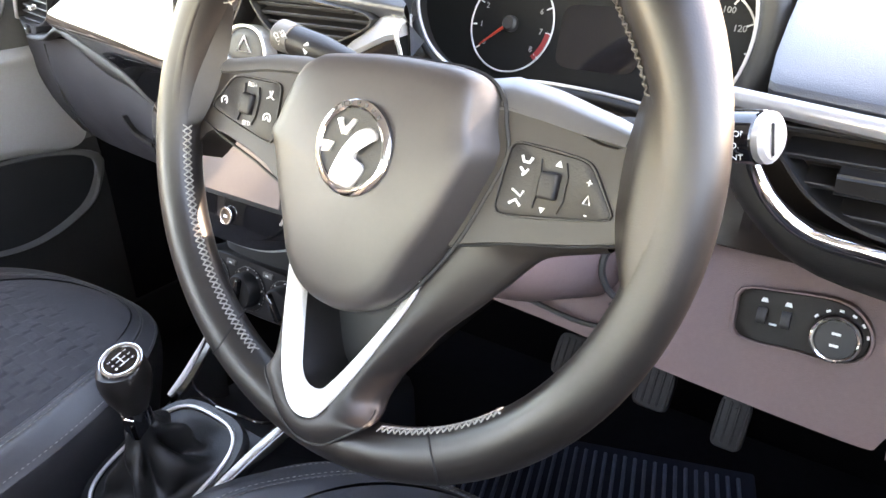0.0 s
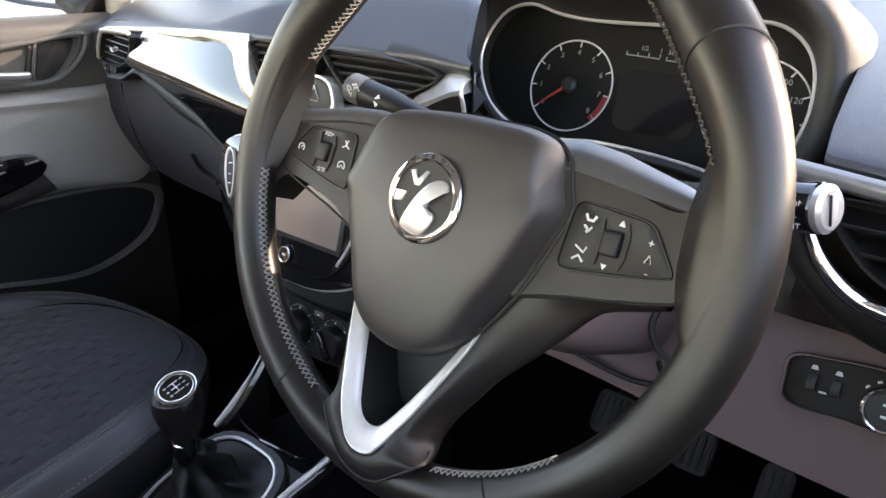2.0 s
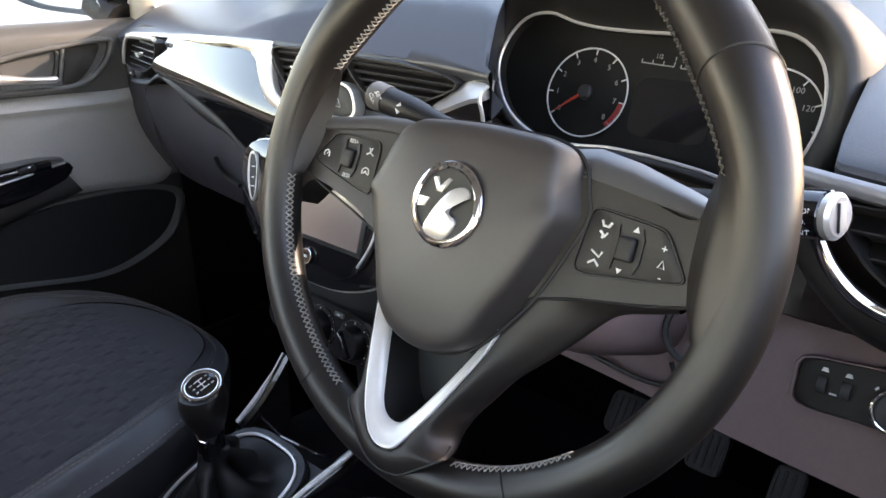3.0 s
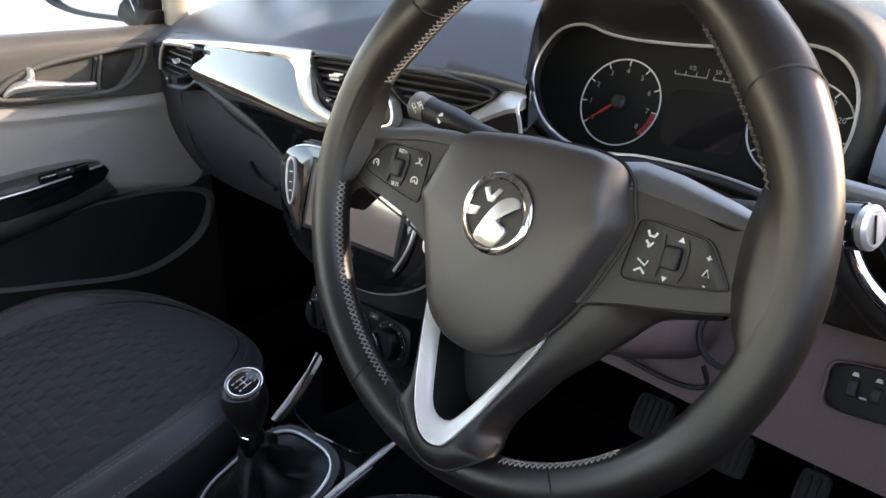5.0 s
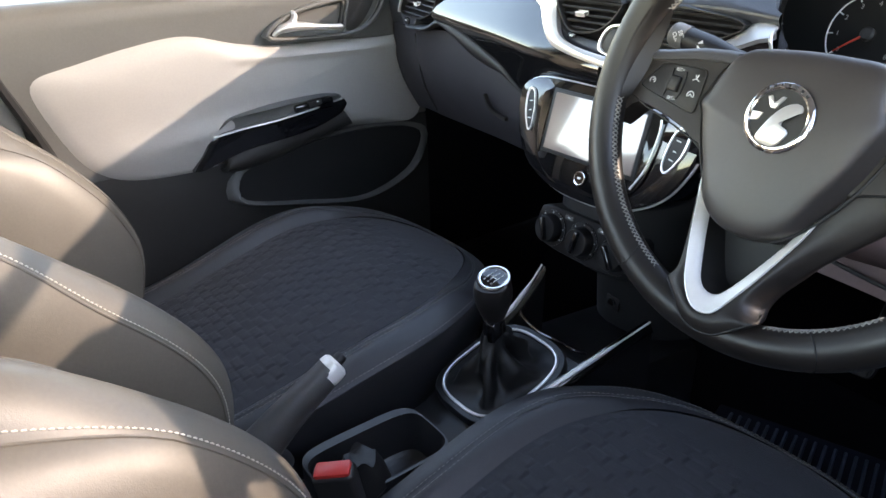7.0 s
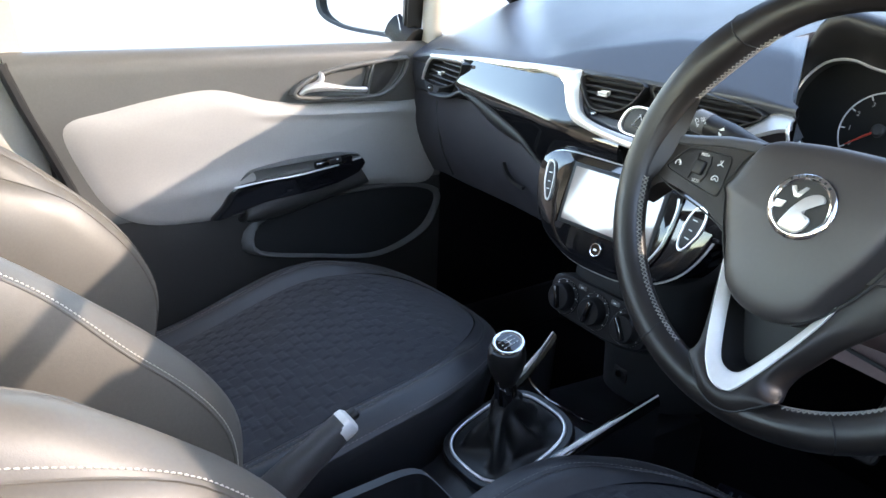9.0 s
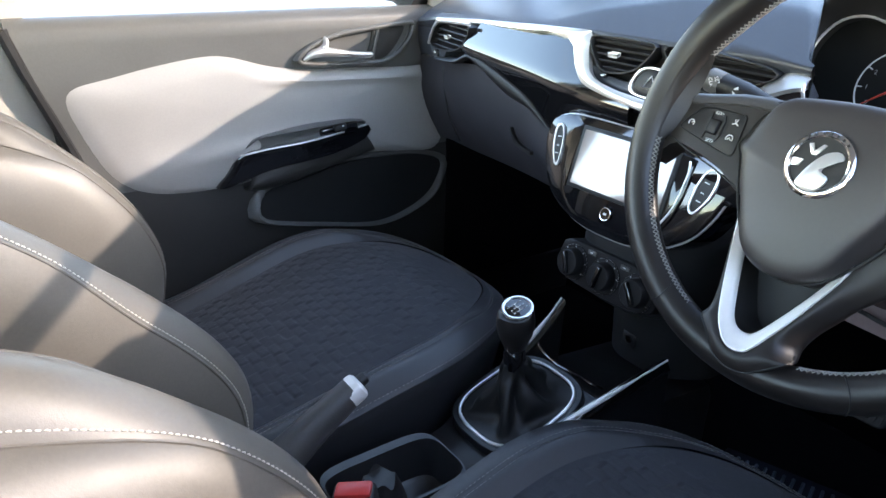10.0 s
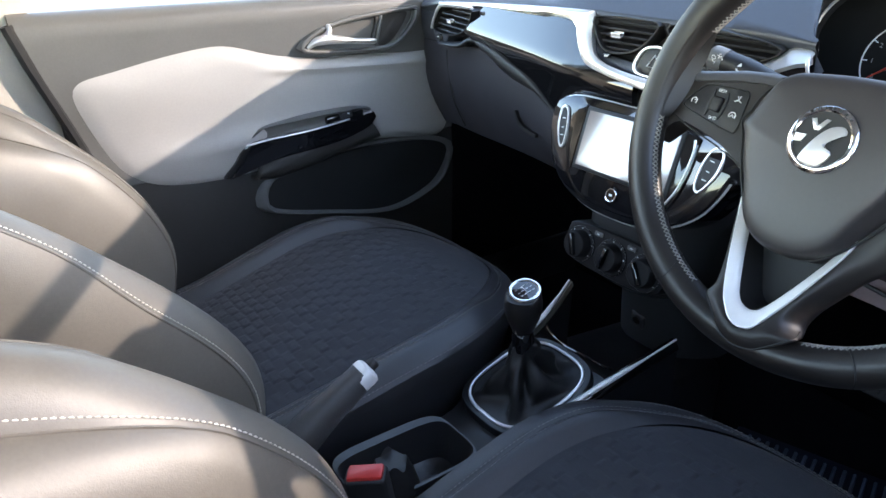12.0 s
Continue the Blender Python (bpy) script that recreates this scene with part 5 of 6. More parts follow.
# leather runs from the rim into each spoke in a soft fillet
def flare(a0, a1):
    bm = bmesh.new()
    rows_ = []
    n = 34
    for i in range(n + 1):
        a = a0 + (a1 - a0) * i / n
        e = math.sin(math.pi * i / n) ** 0.6
        c_, s_ = math.cos(radians(a)), math.sin(radians(a))
        inside = [on_rim(a, p, -0.0005) for p in (112, 130, 150, 168, 185)]
        far = [on_rim(a, 112, -0.0003), on_rim(a, 128, 0.0004)] + place(WM, [((RR - d_) * c_, (RR - d_) * s_ - 0.003, z) for d_, z in ((0.0165, 0.0112), (0.0215, 0.0050), (0.0280, -0.0022))])
        rows_.append(curve([p.lerp(q, e) for p, q in zip(inside, far)], 13))
    loft(bm, rows_, False)
    part("flare", bm, LEATHER, rim, "leather fillet from the rim into the spoke", 80)


flare(155, 188)
flare(-11, 22)

# centre boss
H = [(0.0, 0.0410), (0.035, 0.0420), (0.047, 0.0415), (0.0585, 0.0385), (0.0672, 0.0308), (0.0718, 0.019), (0.0758, 0.007), (0.0705, -0.013), (0.061, -0.040), (0.048, -0.063), (0.034, -0.081), (0.018, -0.0915), (0.0, -0.0945)]
o = even(curve([(a, b, 0) for a, b in H + [(-a * 0.985, b - 0.019 * smooth(-0.03, 0.02, b) * min(1.0, a / 0.0735) ** 1.7) for a, b in H[-2:0:-1]]], 240, True), 120, True)
cb = V(0, -0.025, 0)
flank = []
for i in range(len(o)):
    t_ = (o[(i + 1) % len(o)] - o[i - 1]).normalized()
    flank.append(smooth(0.45, 0.92, abs(t_.y)) * smooth(-0.088, -0.055, o[i].y))
for _ in range(6):
    flank = [(flank[i - 1] + 2 * flank[i] + flank[(i + 1) % len(o)]) / 4 for i in range(len(o))]
bm = bmesh.new()
# rows: share of the inset and of the height, first where the edge is merely rounded, then on a flank's facet
PROF = ((1.0, -0.030, 1.0, -0.030), (1.0, -0.004, 1.0, -0.016), (0.998, 0.0045, 0.994, -0.0085), (0.988, 0.0090, 0.983, -0.0070), (0.968, 0.0120, 0.860, 0.0122), (0.945, 0.0138, 0.842, 0.0142), (0.90, 0.0155, 0.805, 0.0160), (0.80, 0.0171, 0.72, 0.0175), (0.55, 0.0186, 0.55, 0.0186), (0.3, 0.0203, 0.3, 0.0203), (0.05, 0.0210, 0.05, 0.0210))
loft(bm, [place(WM, [(cb.x + (q.x - cb.x) * (f0 + (f1 - f0) * k_), cb.y + (q.y - cb.y) * (f0 + (f1 - f0) * k_), z0 + (z1 - z0) * k_) for q, k_ in zip(o, flank)]) for f0, z0, f1, z1 in PROF], True, True, True)
boss = part("boss", bm, BOSS, wheel, "dark grained airbag cover", 60)
bm = bmesh.new()
tube(bm, place(WM, [(cb.x + (q.x - cb.x) * 1.006, cb.y + (q.y - cb.y) * 1.006, -0.0015) for q in o]), 0.0012, 5, True)
part("shut_line", bm, SEAL, boss)
# plain round emblem
EM = WM @ pose(0.002, -0.0085, 0.0198)
bm = bmesh.new()
lathe(bm, [(0.0245, -0.003), (0.0245, 0.0008), (0.0238, 0.0014), (0.0, 0.0012)], EM, 40)
emblem = part("emblem", bm, DARK, boss, "plain round chrome emblem")
bm = bmesh.new()
tube(bm, place(EM, [(q[0], q[1], 0.0014) for q in arc(0.0222, 0, 351, 40)]), 0.0026, 8, True, 0.6)
part("ring", bm, CHROME, emblem)
bm = bmesh.new()
plate(bm, even(curve([(-0.0105, -0.0170, 0), (-0.0080, -0.007, 0), (-0.0035, 0.002, 0), (0.003, 0.0095, 0), (0.0110, 0.0120, 0), (0.0155, 0.0080, 0), (0.0120, 0.0055, 0), (0.0085, 0.0070, 0), (0.0050, 0.0020, 0), (0.0040, -0.0050, 0), (0.0090, -0.0060, 0), (0.0105, -0.0100, 0), (0.0050, -0.0190, 0), (-0.003, -0.0195, 0)], 60, True), 36, True), EM, 0.001, 0.0030, 0.0012, 0.0014)
part("figure", bm, SATIN, emblem)
bm = bmesh.new()
plate(bm, [(-0.0125, 0.0125), (-0.0095, 0.0138), (-0.0065, 0.0085), (-0.0020, 0.0145), (0.0005, 0.0142), (-0.0045, 0.0055), (-0.0080, 0.0055)], EM, 0.001, 0.0024, 0.0004)
part("flag", bm, SATIN, emblem)
bm = bmesh.new()
plate(bm, [(-0.0195, 0.0005), (-0.0115, 0.0010), (-0.0135, -0.0045), (-0.0190, -0.0055)], EM, 0.001, 0.0024, 0.0004)
part("flag", bm, SATIN, emblem)
bm = bmesh.new()
for k in range(7):
    r_ = radians(52 + k * 13)
    box(bm, (0.0017, 0.0022, 0.0010), EM @ pose(0.0222 * math.cos(r_), 0.0222 * math.sin(r_), 0.0026, 0, 0, math.degrees(r_) - 90))
part("ring_mark", bm, DARK, emblem, "plain dark bars round the ring")

# lower spoke: a dark body with a silver V let into it
OUTV = [(-0.0495, -0.062), (-0.0455, -0.079), (-0.038, -0.101), (-0.0300, -0.1215), (-0.0245, -0.1335), (-0.0195, -0.1420), (-0.0135, -0.1490), (-0.0098, -0.1525), (-0.004, -0.1553), (0.0, -0.1560), (0.004, -0.1556), (0.0095, -0.1535), (0.0125, -0.1500), (0.0165, -0.1430), (0.0205, -0.1345), (0.0265, -0.1215), (0.0345, -0.101), (0.0425, -0.079), (0.0465, -0.062)]
INV = [(-0.0355, -0.070), (-0.0318, -0.0815), (-0.0252, -0.099), (-0.0175, -0.117), (-0.0135, -0.1250), (-0.0112, -0.1290), (-0.0080, -0.1325), (-0.0050, -0.1340), (-0.002, -0.1347), (0.0, -0.1348), (0.002, -0.1346), (0.0045, -0.1335), (0.0065, -0.1315), (0.0090, -0.1275), (0.0115, -0.1230), (0.0160, -0.114), (0.0230, -0.099), (0.0300, -0.0815), (0.0340, -0.070)]
oc = curve([(a, b, 0) for a, b in OUTV], 91)
ic = curve([(a, b, 0) for a, b in INV], 91)
bm = bmesh.new()
zV = lambda q: -0.003 + 0.017 * max(0.0, min(1.0, (-0.080 - q.y) / 0.075))
rows, walls = [], []
for a, b in zip(oc, ic):
    m_ = lambda f, z: (a.x + (b.x - a.x) * f, a.y + (b.y - a.y) * f, z)
    rows.append(place(WM, [m_(0, -0.012), m_(0, zV(a)), m_(0.05, zV(a) + 0.0018), m_(0.11, zV(a) + 0.0018), m_(0.15, zV(a) + 0.0010), m_(0.42, zV(a) - 0.0005), m_(0.60, zV(a) - 0.0022), m_(0.70, zV(a) - 0.0045), m_(0.73, zV(a) - 0.0065)]))
    walls.append(place(WM, [m_(0.728, zV(a) - 0.0062), m_(0.79, zV(a) - 0.0110), m_(0.88, zV(a) - 0.0170), m_(0.95, -0.032)]))
loft(bm, rows, False)
part("silver_vee", bm, VEE, wheel, "satin silver V-shaped lower spoke trim", 45)
bm = bmesh.new()
loft(bm, walls, False)
part("vee_wall", bm, DARK, wheel)
# its inner edge along the boss and the V, and its outer edge along the openings and the rim
IN_ = [(0.1332, -0.0145, -0.004), (0.1131, -0.0214, -0.004), (0.0871, -0.0297, -0.004), (0.0590, -0.0395, -0.004), (0.0504, -0.0540, -0.004), (0.0440, -0.0680, -0.004)] + [(a, b, zV(V(a, b, 0)) + 0.0006) for a, b in OUTV[-2:0:-1]] + [(-0.0495, -0.062, -0.004)]
EX_ = [(0.1330, -0.0234, -0.010), (0.1200, -0.0283, -0.011), (0.1050, -0.0343, -0.012), (0.0965, -0.0409, -0.012), (0.0856, -0.0553, -0.012), (0.0713, -0.0734, -0.012), (0.0559, -0.0918, -0.012), (0.0470, -0.1070, -0.012), (0.0385, -0.1225, -0.011), (0.0360, -0.1350, -0.006), (0.0395, -0.1435, 0.003), (0.0388, -0.1475, 0.0112), (0.0290, -0.1565, 0.0118), (0.0166, -0.1665, 0.0110), (0.0030, -0.1700, 0.0105), (-0.0070, -0.1682, 0.0108), (-0.0143, -0.1644, 0.0114), (-0.0195, -0.1590, 0.0120), (-0.0260, -0.1515, 0.0125), (-0.0365, -0.1425, 0.0085), (-0.0385, -0.1360, -0.006), (-0.0405, -0.116, -0.012), (-0.0470, -0.085, -0.012), (-0.0505, -0.062, -0.012)]
ein, eex = curve(IN_, 160), curve(EX_, 160)
bm = bmesh.new()
rows_ = []
for a, b in zip(ein, eex):
    d_ = (b - a).normalized()
    row = [V(a.x, a.y, a.z - 0.014)]
    for f in (0, 0.12, 0.25, 0.4, 0.55, 0.7, 0.82, 0.92, 1.0):
        row.append(V(a.x + (b.x - a.x) * f, a.y + (b.y - a.y) * f, a.z + (b.z - a.z) * f ** 2.0 + 0.0014 * math.sin(math.pi * f)))
    rows_.append(place(WM, row + [b + d_ * 0.0012 + V(0, 0, -0.003), b + d_ * 0.0006 + V(0, 0, -0.007), b - d_ * 0.004 + V(0, 0, -0.016)]))
loft(bm, rows_, False)
part("lower_spoke", bm, SPOKE, wheel, "dark smooth lower spoke round the silver V", 75)
bm = bmesh.new()
tube(bm, place(WM, [q + V(0, 0, 0.0002) for q in eex[66:132]]), 0.0008, 5)
part("seam", bm, SEAL, wheel)
bm = bmesh.new()
plate(bm, [(q.x * 1.3, q.y - 0.003) for q in ic], WM, -0.05, -0.028)
part("vee_backing", bm, SEAL, wheel)

# ---- column, stalks ----
col = thing("steering_column", (WX, 0.15, 0.58), "dark plastic steering column shroud behind the wheel", "steering column")
CM = Matrix.Translation((WX, 0.03, 0.60)) @ pose(0, 0, 0, 90 - RAKE, 0, 0)
bm = bmesh.new()
loft(bm, [place(CM, [(q[0], q[1] - 0.028, z) for q in superellipse(a, b, 2.6, 40)]) for a, b, z in ((0.050, 0.036, 0.0), (0.060, 0.042, -0.012), (0.064, 0.044, -0.07), (0.066, 0.046, -0.16), (0.068, 0.046, -0.24))], True, True, True)
part("upper_shroud", bm, DARK, col)
bm = bmesh.new()
loft(bm, [place(CM, [(q[0], q[1] - 0.045, z) for q in superellipse(a, b, 3, 32)]) for a, b, z in ((0.050, 0.020, -0.03), (0.062, 0.032, -0.045), (0.068, 0.040, -0.10), (0.070, 0.044, -0.2))], True, True, True)
part("lower_shroud", bm, GREY, col, "grey lower column shroud")
IG = Matrix.Translation((0.425, 0.150, 0.500)) @ pose(0, 0, 0, 90 - RAKE, 30, 0)
bm = bmesh.new()
tube(bm, place(IG, [(q[0], q[1], 0.0) for q in arc(0.024, 0, 350, 30)]), 0.0025, 6, True)
part("ignition_surround", bm, DARK, col, "dark ring round the ignition lock")
bm = bmesh.new()
lathe(bm, [(0.010, -0.02), (0.010, 0.004), (0.008, 0.006), (0.0, 0.006)], IG @ pose(0.008, 0.008, 0), 20)
part("ignition_lock", bm, CHROME, col)


def stalk(name, a, b, label):
    s = thing(name, a, label, "column stalk")
    A, Bv = V(*a), V(*b)
    d = (Bv - A).normalized()
    bm = bmesh.new()
    n = 12
    tube(bm, [A.lerp(Bv, k / (n - 1)) for k in range(n)], [0.0085 + 0.0040 * smooth(0.35, 0.75, k / (n - 1)) for k in range(n)], 16, flat=0.9)
    part("stem", bm, DARK, s)
    return s, A, Bv, d


st, A, Bv, d = stalk("indicator_stalk", (0.245, 0.115, 0.617), (0.158, 0.110, 0.635), "black indicator stalk with white marks on its end")
bm = bmesh.new()
tube(bm, [Bv - d * 0.001, Bv + d * 0.0135, Bv + d * 0.016], [0.0132, 0.0132, 0.0105], 18, flat=0.9)
cap = part("end_cap", bm, DOORDARK, st)
sm = Matrix.Translation(Bv + d * 0.006 + V(0.004, -0.0122, 0.003)) @ FACE @ pose(0, 0, 0, -12, 10, -70)
lettering("SET", 0.0052, sm @ pose(0, 0.003, 0.0004), WHITE, cap)
lettering("CLR", 0.0052, sm @ pose(0, -0.003, 0.0004), WHITE, cap)
bm = bmesh.new()
s2 = Matrix.Translation(Bv - d * 0.020 + V(0.002, -0.0112, 0.002)) @ FACE @ pose(0, 0, 0, -12, 8, -16)
for k in (-1, 1):
    plate(bm, [(-0.003, k * 0.001), (0.003, k * 0.001), (0, k * 0.005)], s2, 0.0, 0.0006)
part("arrow_marks", bm, WHITE, st)
st, A, Bv, d = stalk("wiper_stalk", (0.415, 0.115, 0.607), (0.487, 0.093, 0.6215), "black wiper stalk with a silver end cap")
bm = bmesh.new()
tube(bm, [Bv - d * 0.001, Bv + d * 0.013, Bv + d * 0.0145], [0.0135, 0.0135, 0.012], 20)
part("collar", bm, GLOSS, st)
bm = bmesh.new()
tube(bm, [Bv + d * 0.0140, Bv + d * 0.0175, Bv + d * 0.0195], [0.0128, 0.0128, 0.0105], 20)
cap = part("end_cap", bm, SATIN, st, "satin silver end cap")
em = look(Bv + d * 0.0197, Bv - d)
bm = bmesh.new()
box(bm, (0.0065, 0.015, 0.002), em @ pose(0.001, 0, 0), 0.0008)
part("cap_button", bm, BEIGE, cap)
bm = bmesh.new()
box(bm, (0.0010, 0.016, 0.0012), em @ pose(-0.0032, 0, 0.0006), 0.0003, 1)
part("cap_slot", bm, SEAL, cap)
for k, word in enumerate(("ON", "OFF", "INT")):
    lettering(word, 0.0042, Matrix.Translation(Bv + d * 0.004 + V(0, -0.0137, 0.0050 - 0.0060 * k)) @ FACE @ pose(0, 0, 0, -10 + 10 * k, 15, 8), WHITE, st)

# ---- instrument cluster ----
ic_ = thing("instrument_cluster", (0.295, 0.27, 0.62), "black hooded instrument cluster with thin silver bezel and red needles", "instrument cluster")
KM = Matrix.Translation((0, 0.270, 0.620)) @ pose(0, 0, 0, 90 - 19.3, 0, 0)      # x as the car's, y up the face, z to the driver
k = 1 / math.cos(radians(19.3))
BZ = [(0.1475, 0.022), (0.150, 0.050), (0.166, 0.073), (0.192, 0.080), (0.222, 0.073), (0.26, 0.0695), (0.33, 0.071), (0.375, 0.078), (0.413, 0.076), (0.438, 0.055), (0.446, 0.020), (0.440, -0.014), (0.424, -0.036), (0.402, -0.042), (0.370, -0.0375), (0.330, -0.034), (0.285, -0.033), (0.256, -0.036), (0.225, -0.037), (0.195, -0.030), (0.165, -0.010)]
bz = even(curve([(a, b, 0) for a, b in BZ], 200, True), 90, True)
cc = V(0.297, 0.02, 0)
sc = lambda f, g=None: [V(cc.x + (q.x - cc.x) * f, cc.y + (q.y - cc.y) * (g or f), 0) for q in bz]
bm = bmesh.new()
plate(bm, sc(0.995), KM, -0.03, -0.012)
face = part("dial_panel", bm, DIAL, ic_, "black dial panel")
bm = bmesh.new()
tube(bm, place(KM, [(q.x, q.y, 0.0) for q in bz]), 0.0017, 8, True)
part("bezel", bm, SATIN, ic_, "thin satin silver bezel")
bm = bmesh.new()
loft(bm, [place(KM, [(q.x, q.y, z) for q in sc(f)]) for f, z in ((0.99, -0.014), (0.998, -0.001))], True)
part("bezel_wall", bm, DARK, ic_)
# hood: flares towards the driver, deeper over the top
bm = bmesh.new()
wide_n = []
for i in range(len(bz)):
    t_ = (bz[(i + 1) % len(bz)] - bz[i - 1]).normalized()
    n_ = V(t_.y, -t_.x, 0)
    wide_n.append(n_ if n_.dot(bz[i] - cc) > 0 else -n_)
for _ in range(12):
    wide_n = [(wide_n[i - 1] + 2 * wide_n[i] + wide_n[(i + 1) % len(bz)]).normalized() for i in range(len(bz))]
loops = []
for base, at_top, at_right, z0, z_top, z_right in ((0.0, 0.0, 0.0, -0.02, 0.0, 0.0), (0.0012, 0.0, 0.0, 0.001, 0.0, 0.0), (0.003, 0.008, 0.004, 0.002, 0.018, 0.003), (0.005, 0.016, 0.008, 0.0035, 0.034, 0.004), (0.007, 0.023, 0.013, 0.003, 0.043, 0.004), (0.009, 0.028, 0.018, 0.000, 0.044, 0.0), (0.011, 0.032, 0.023, -0.006, 0.038, -0.004), (0.013, 0.036, 0.028, -0.02, 0.024, -0.008), (0.015, 0.039, 0.032, -0.06, 0.0, 0.0), (0.018, 0.040, 0.034, -0.12, 0.0, 0.0)):
    ring_ = []
    for q, n_ in zip(bz, wide_n):
        tp = smooth(-0.005, 0.070, q.y) * smooth(0.142, 0.190, q.x) * smooth(0.452, 0.370, q.x)
        rt = 0.72 * smooth(0.385, 0.440, q.x)
        ring_.append((q.x + n_.x * (base + at_top * tp + at_right * rt), q.y + n_.y * (base + at_top * tp + at_right * rt), z0 + z_top * tp + z_right * rt))
    loops.append(place(KM, ring_))
loft(bm, loops, True)
part("hood", bm, DARK, ic_, "dark soft cluster hood", 60)


def dial(cx, cy, r, a_start, a_end, marks, words, needle, red):
    """A round gauge: thin ring, marks, numbers, needle; angles in degrees from the right, anticlockwise."""
    dm = KM @ pose(cx, cy, -0.0105)
    bm = bmesh.new()
    tube(bm, place(dm, [(*q, 0) for q in arc(r, 0, 355, 60)]), 0.0008, 6, True)
    d = part("gauge", bm, RINGINK, ic_, "round gauge with thin pale ring")
    bm = bmesh.new()
    plate(bm, [(q[0], q[1]) for q in arc(r * 0.98, 0, 350, 36)], dm, -0.003, -0.0008)
    part("gauge_face", bm, DIAL, d)
    for i in range(marks):
        a = a_start + (a_end - a_start) * i / (marks - 1)
        bm = bmesh.new()
        tube(bm, place(dm, [(*q, 0.0) for q in (arc(r * 0.86, a, a, 2)[0], arc(r * 0.99, a, a, 2)[0])]), 0.0007, 5)
        part("mark", bm, RINGINK, d)
        if i < len(words) and words[i]:
            x, y = arc(r * 0.74, a, a, 2)[0]
            lettering(words[i], 0.0068, dm @ pose(x, y, 0), FAINT, d)
    if red:
        bm = bmesh.new()
        pa, pb = arc(r * 0.97, red[0], red[1], 14), arc(r * 0.86, red[0], red[1], 14)
        ribbon(bm, place(dm, [(*q, 0.0006) for q in pa]), place(dm, [(*q, 0.0006) for q in pb]), 1, 0, tuple(KM.to_3x3() @ V(0, 0, 1)), 0.0006)
        part("red_zone", bm, REDINK, d)
    bm = bmesh.new()
    x, y = arc(r * 0.84, needle, needle, 2)[0]
    tube(bm, place(dm, [(-x * 0.12, -y * 0.12, 0.004), (x * 0.5, y * 0.5, 0.004), (x, y, 0.003)]), [0.0016, 0.0012, 0.0005], 6)
    nd = part("needle", bm, NEEDLE, d, "red needle")
    bm = bmesh.new()
    lathe(bm, [(0.007, -0.001), (0.007, 0.004), (0.005, 0.006), (0.0, 0.006)], dm, 24)
    part("hub", bm, SEAL, nd)
    return d


dial(0.243, 0.013, 0.0405, 216, -40, 9, ("0", "1", "2", "3", "4", "5", "6", "7", "8"), 217, (-8, -45))
dial(0.405, 0.013, 0.0405, 216, -40, 9, ("", "20", "40", "60", "80", "100", "120", "", ""), 205, None)
for x0, x1, y in ((0.289, 0.319, 0.046), (0.325, 0.352, 0.0445)):
    bm = bmesh.new()
    tube(bm, place(KM, [(x0, y, -0.0112), (x1, y - 0.001, -0.0112)]), 0.0006, 5)
    for i in range(4):
        x = x0 + (x1 - x0) * i / 3
        tube(bm, place(KM, [(x, y, -0.0112), (x, y + 0.003, -0.0112)]), 0.0005, 5)
    bar = part("level_scale", bm, FAINT, face)
    lettering("1/2" if x0 < 0.3 else "90", 0.0055, KM @ pose((x0 + x1) / 2, y + 0.0065, -0.0112), FAINT, face)
lettering("1", 0.0055, KM @ pose(0.319, 0.0515, -0.0112), FAINT, face)
lettering("50", 0.0055, KM @ pose(0.328, 0.051, -0.0112), FAINT, face)
bm = bmesh.new()
plate(bm, superellipse(0.036, 0.026, 6, 40), KM @ pose(0.326, 0.008, 0), -0.0125, -0.0112)
part("display", bm, GLOSS, face, "dark unlit display window")
bm = bmesh.new()
lathe(bm, [(0.0022, 0), (0.0022, 0.001), (0, 0.0012)], Matrix.Translation((0.188, 0.178, 0.612)) @ FACE, 12)
part("warning_lamp", bm, NEEDLE, ic_)

# ---- light switch panel ----
lp = thing("light_switch", (0.525, 0.20, 0.463), "dark headlamp switch panel with a chrome-ringed rotary knob", "light switch")
LM = Matrix.Translation((0.5255, 0.2045, 0.4635)) @ pose(0, 0, 0, 90 - 19.3, 0, 0) @ pose(0, 0, 0, 0, 0, 3)
o = even(curve([(-0.040, 0.016, 0), (-0.015, 0.020, 0), (0.02, 0.021, 0), (0.037, 0.010, 0), (0.041, -0.006, 0), (0.030, -0.018, 0), (0.0, -0.018, 0), (-0.038, -0.017, 0), (-0.0425, 0.0, 0)], 90, True), 44, True)
bm = bmesh.new()
frame_ring(bm, [q * 1.07 for q in o], o, LM, -0.006, 0.0045, 0.002)
part("surround", bm, GREY, lp)
bm = bmesh.new()
plate(bm, o, LM, -0.006, 0.0015, 0.002)
part("panel_face", bm, SWITCHPANEL, lp)
for x in (-0.026, -0.0105):
    bm = bmesh.new()
    tube(bm, place(LM, [(x - 0.003, 0.001, 0.001), (x + 0.003, 0.001, 0.001)]), 0.0062, 16)
    tw = part("thumbwheel", bm, RUBBER, lp, "ribbed black thumbwheel")
    bm = bmesh.new()
    plate(bm, [(-0.0025, 0.0), (0.0025, 0.0), (0.0015, 0.003), (-0.0015, 0.003)], LM @ pose(x, 0.0105, 0.0016), 0, 0.0004)
    part("mark", bm, WHITE, tw)
bm = bmesh.new()
box(bm, (0.005, 0.0014, 0.0006), LM @ pose(-0.018, -0.004, 0.002))
part("mark", bm, WHITE, lp)
RM = LM @ pose(0.0215, -0.003, 0.001)
bm = bmesh.new()
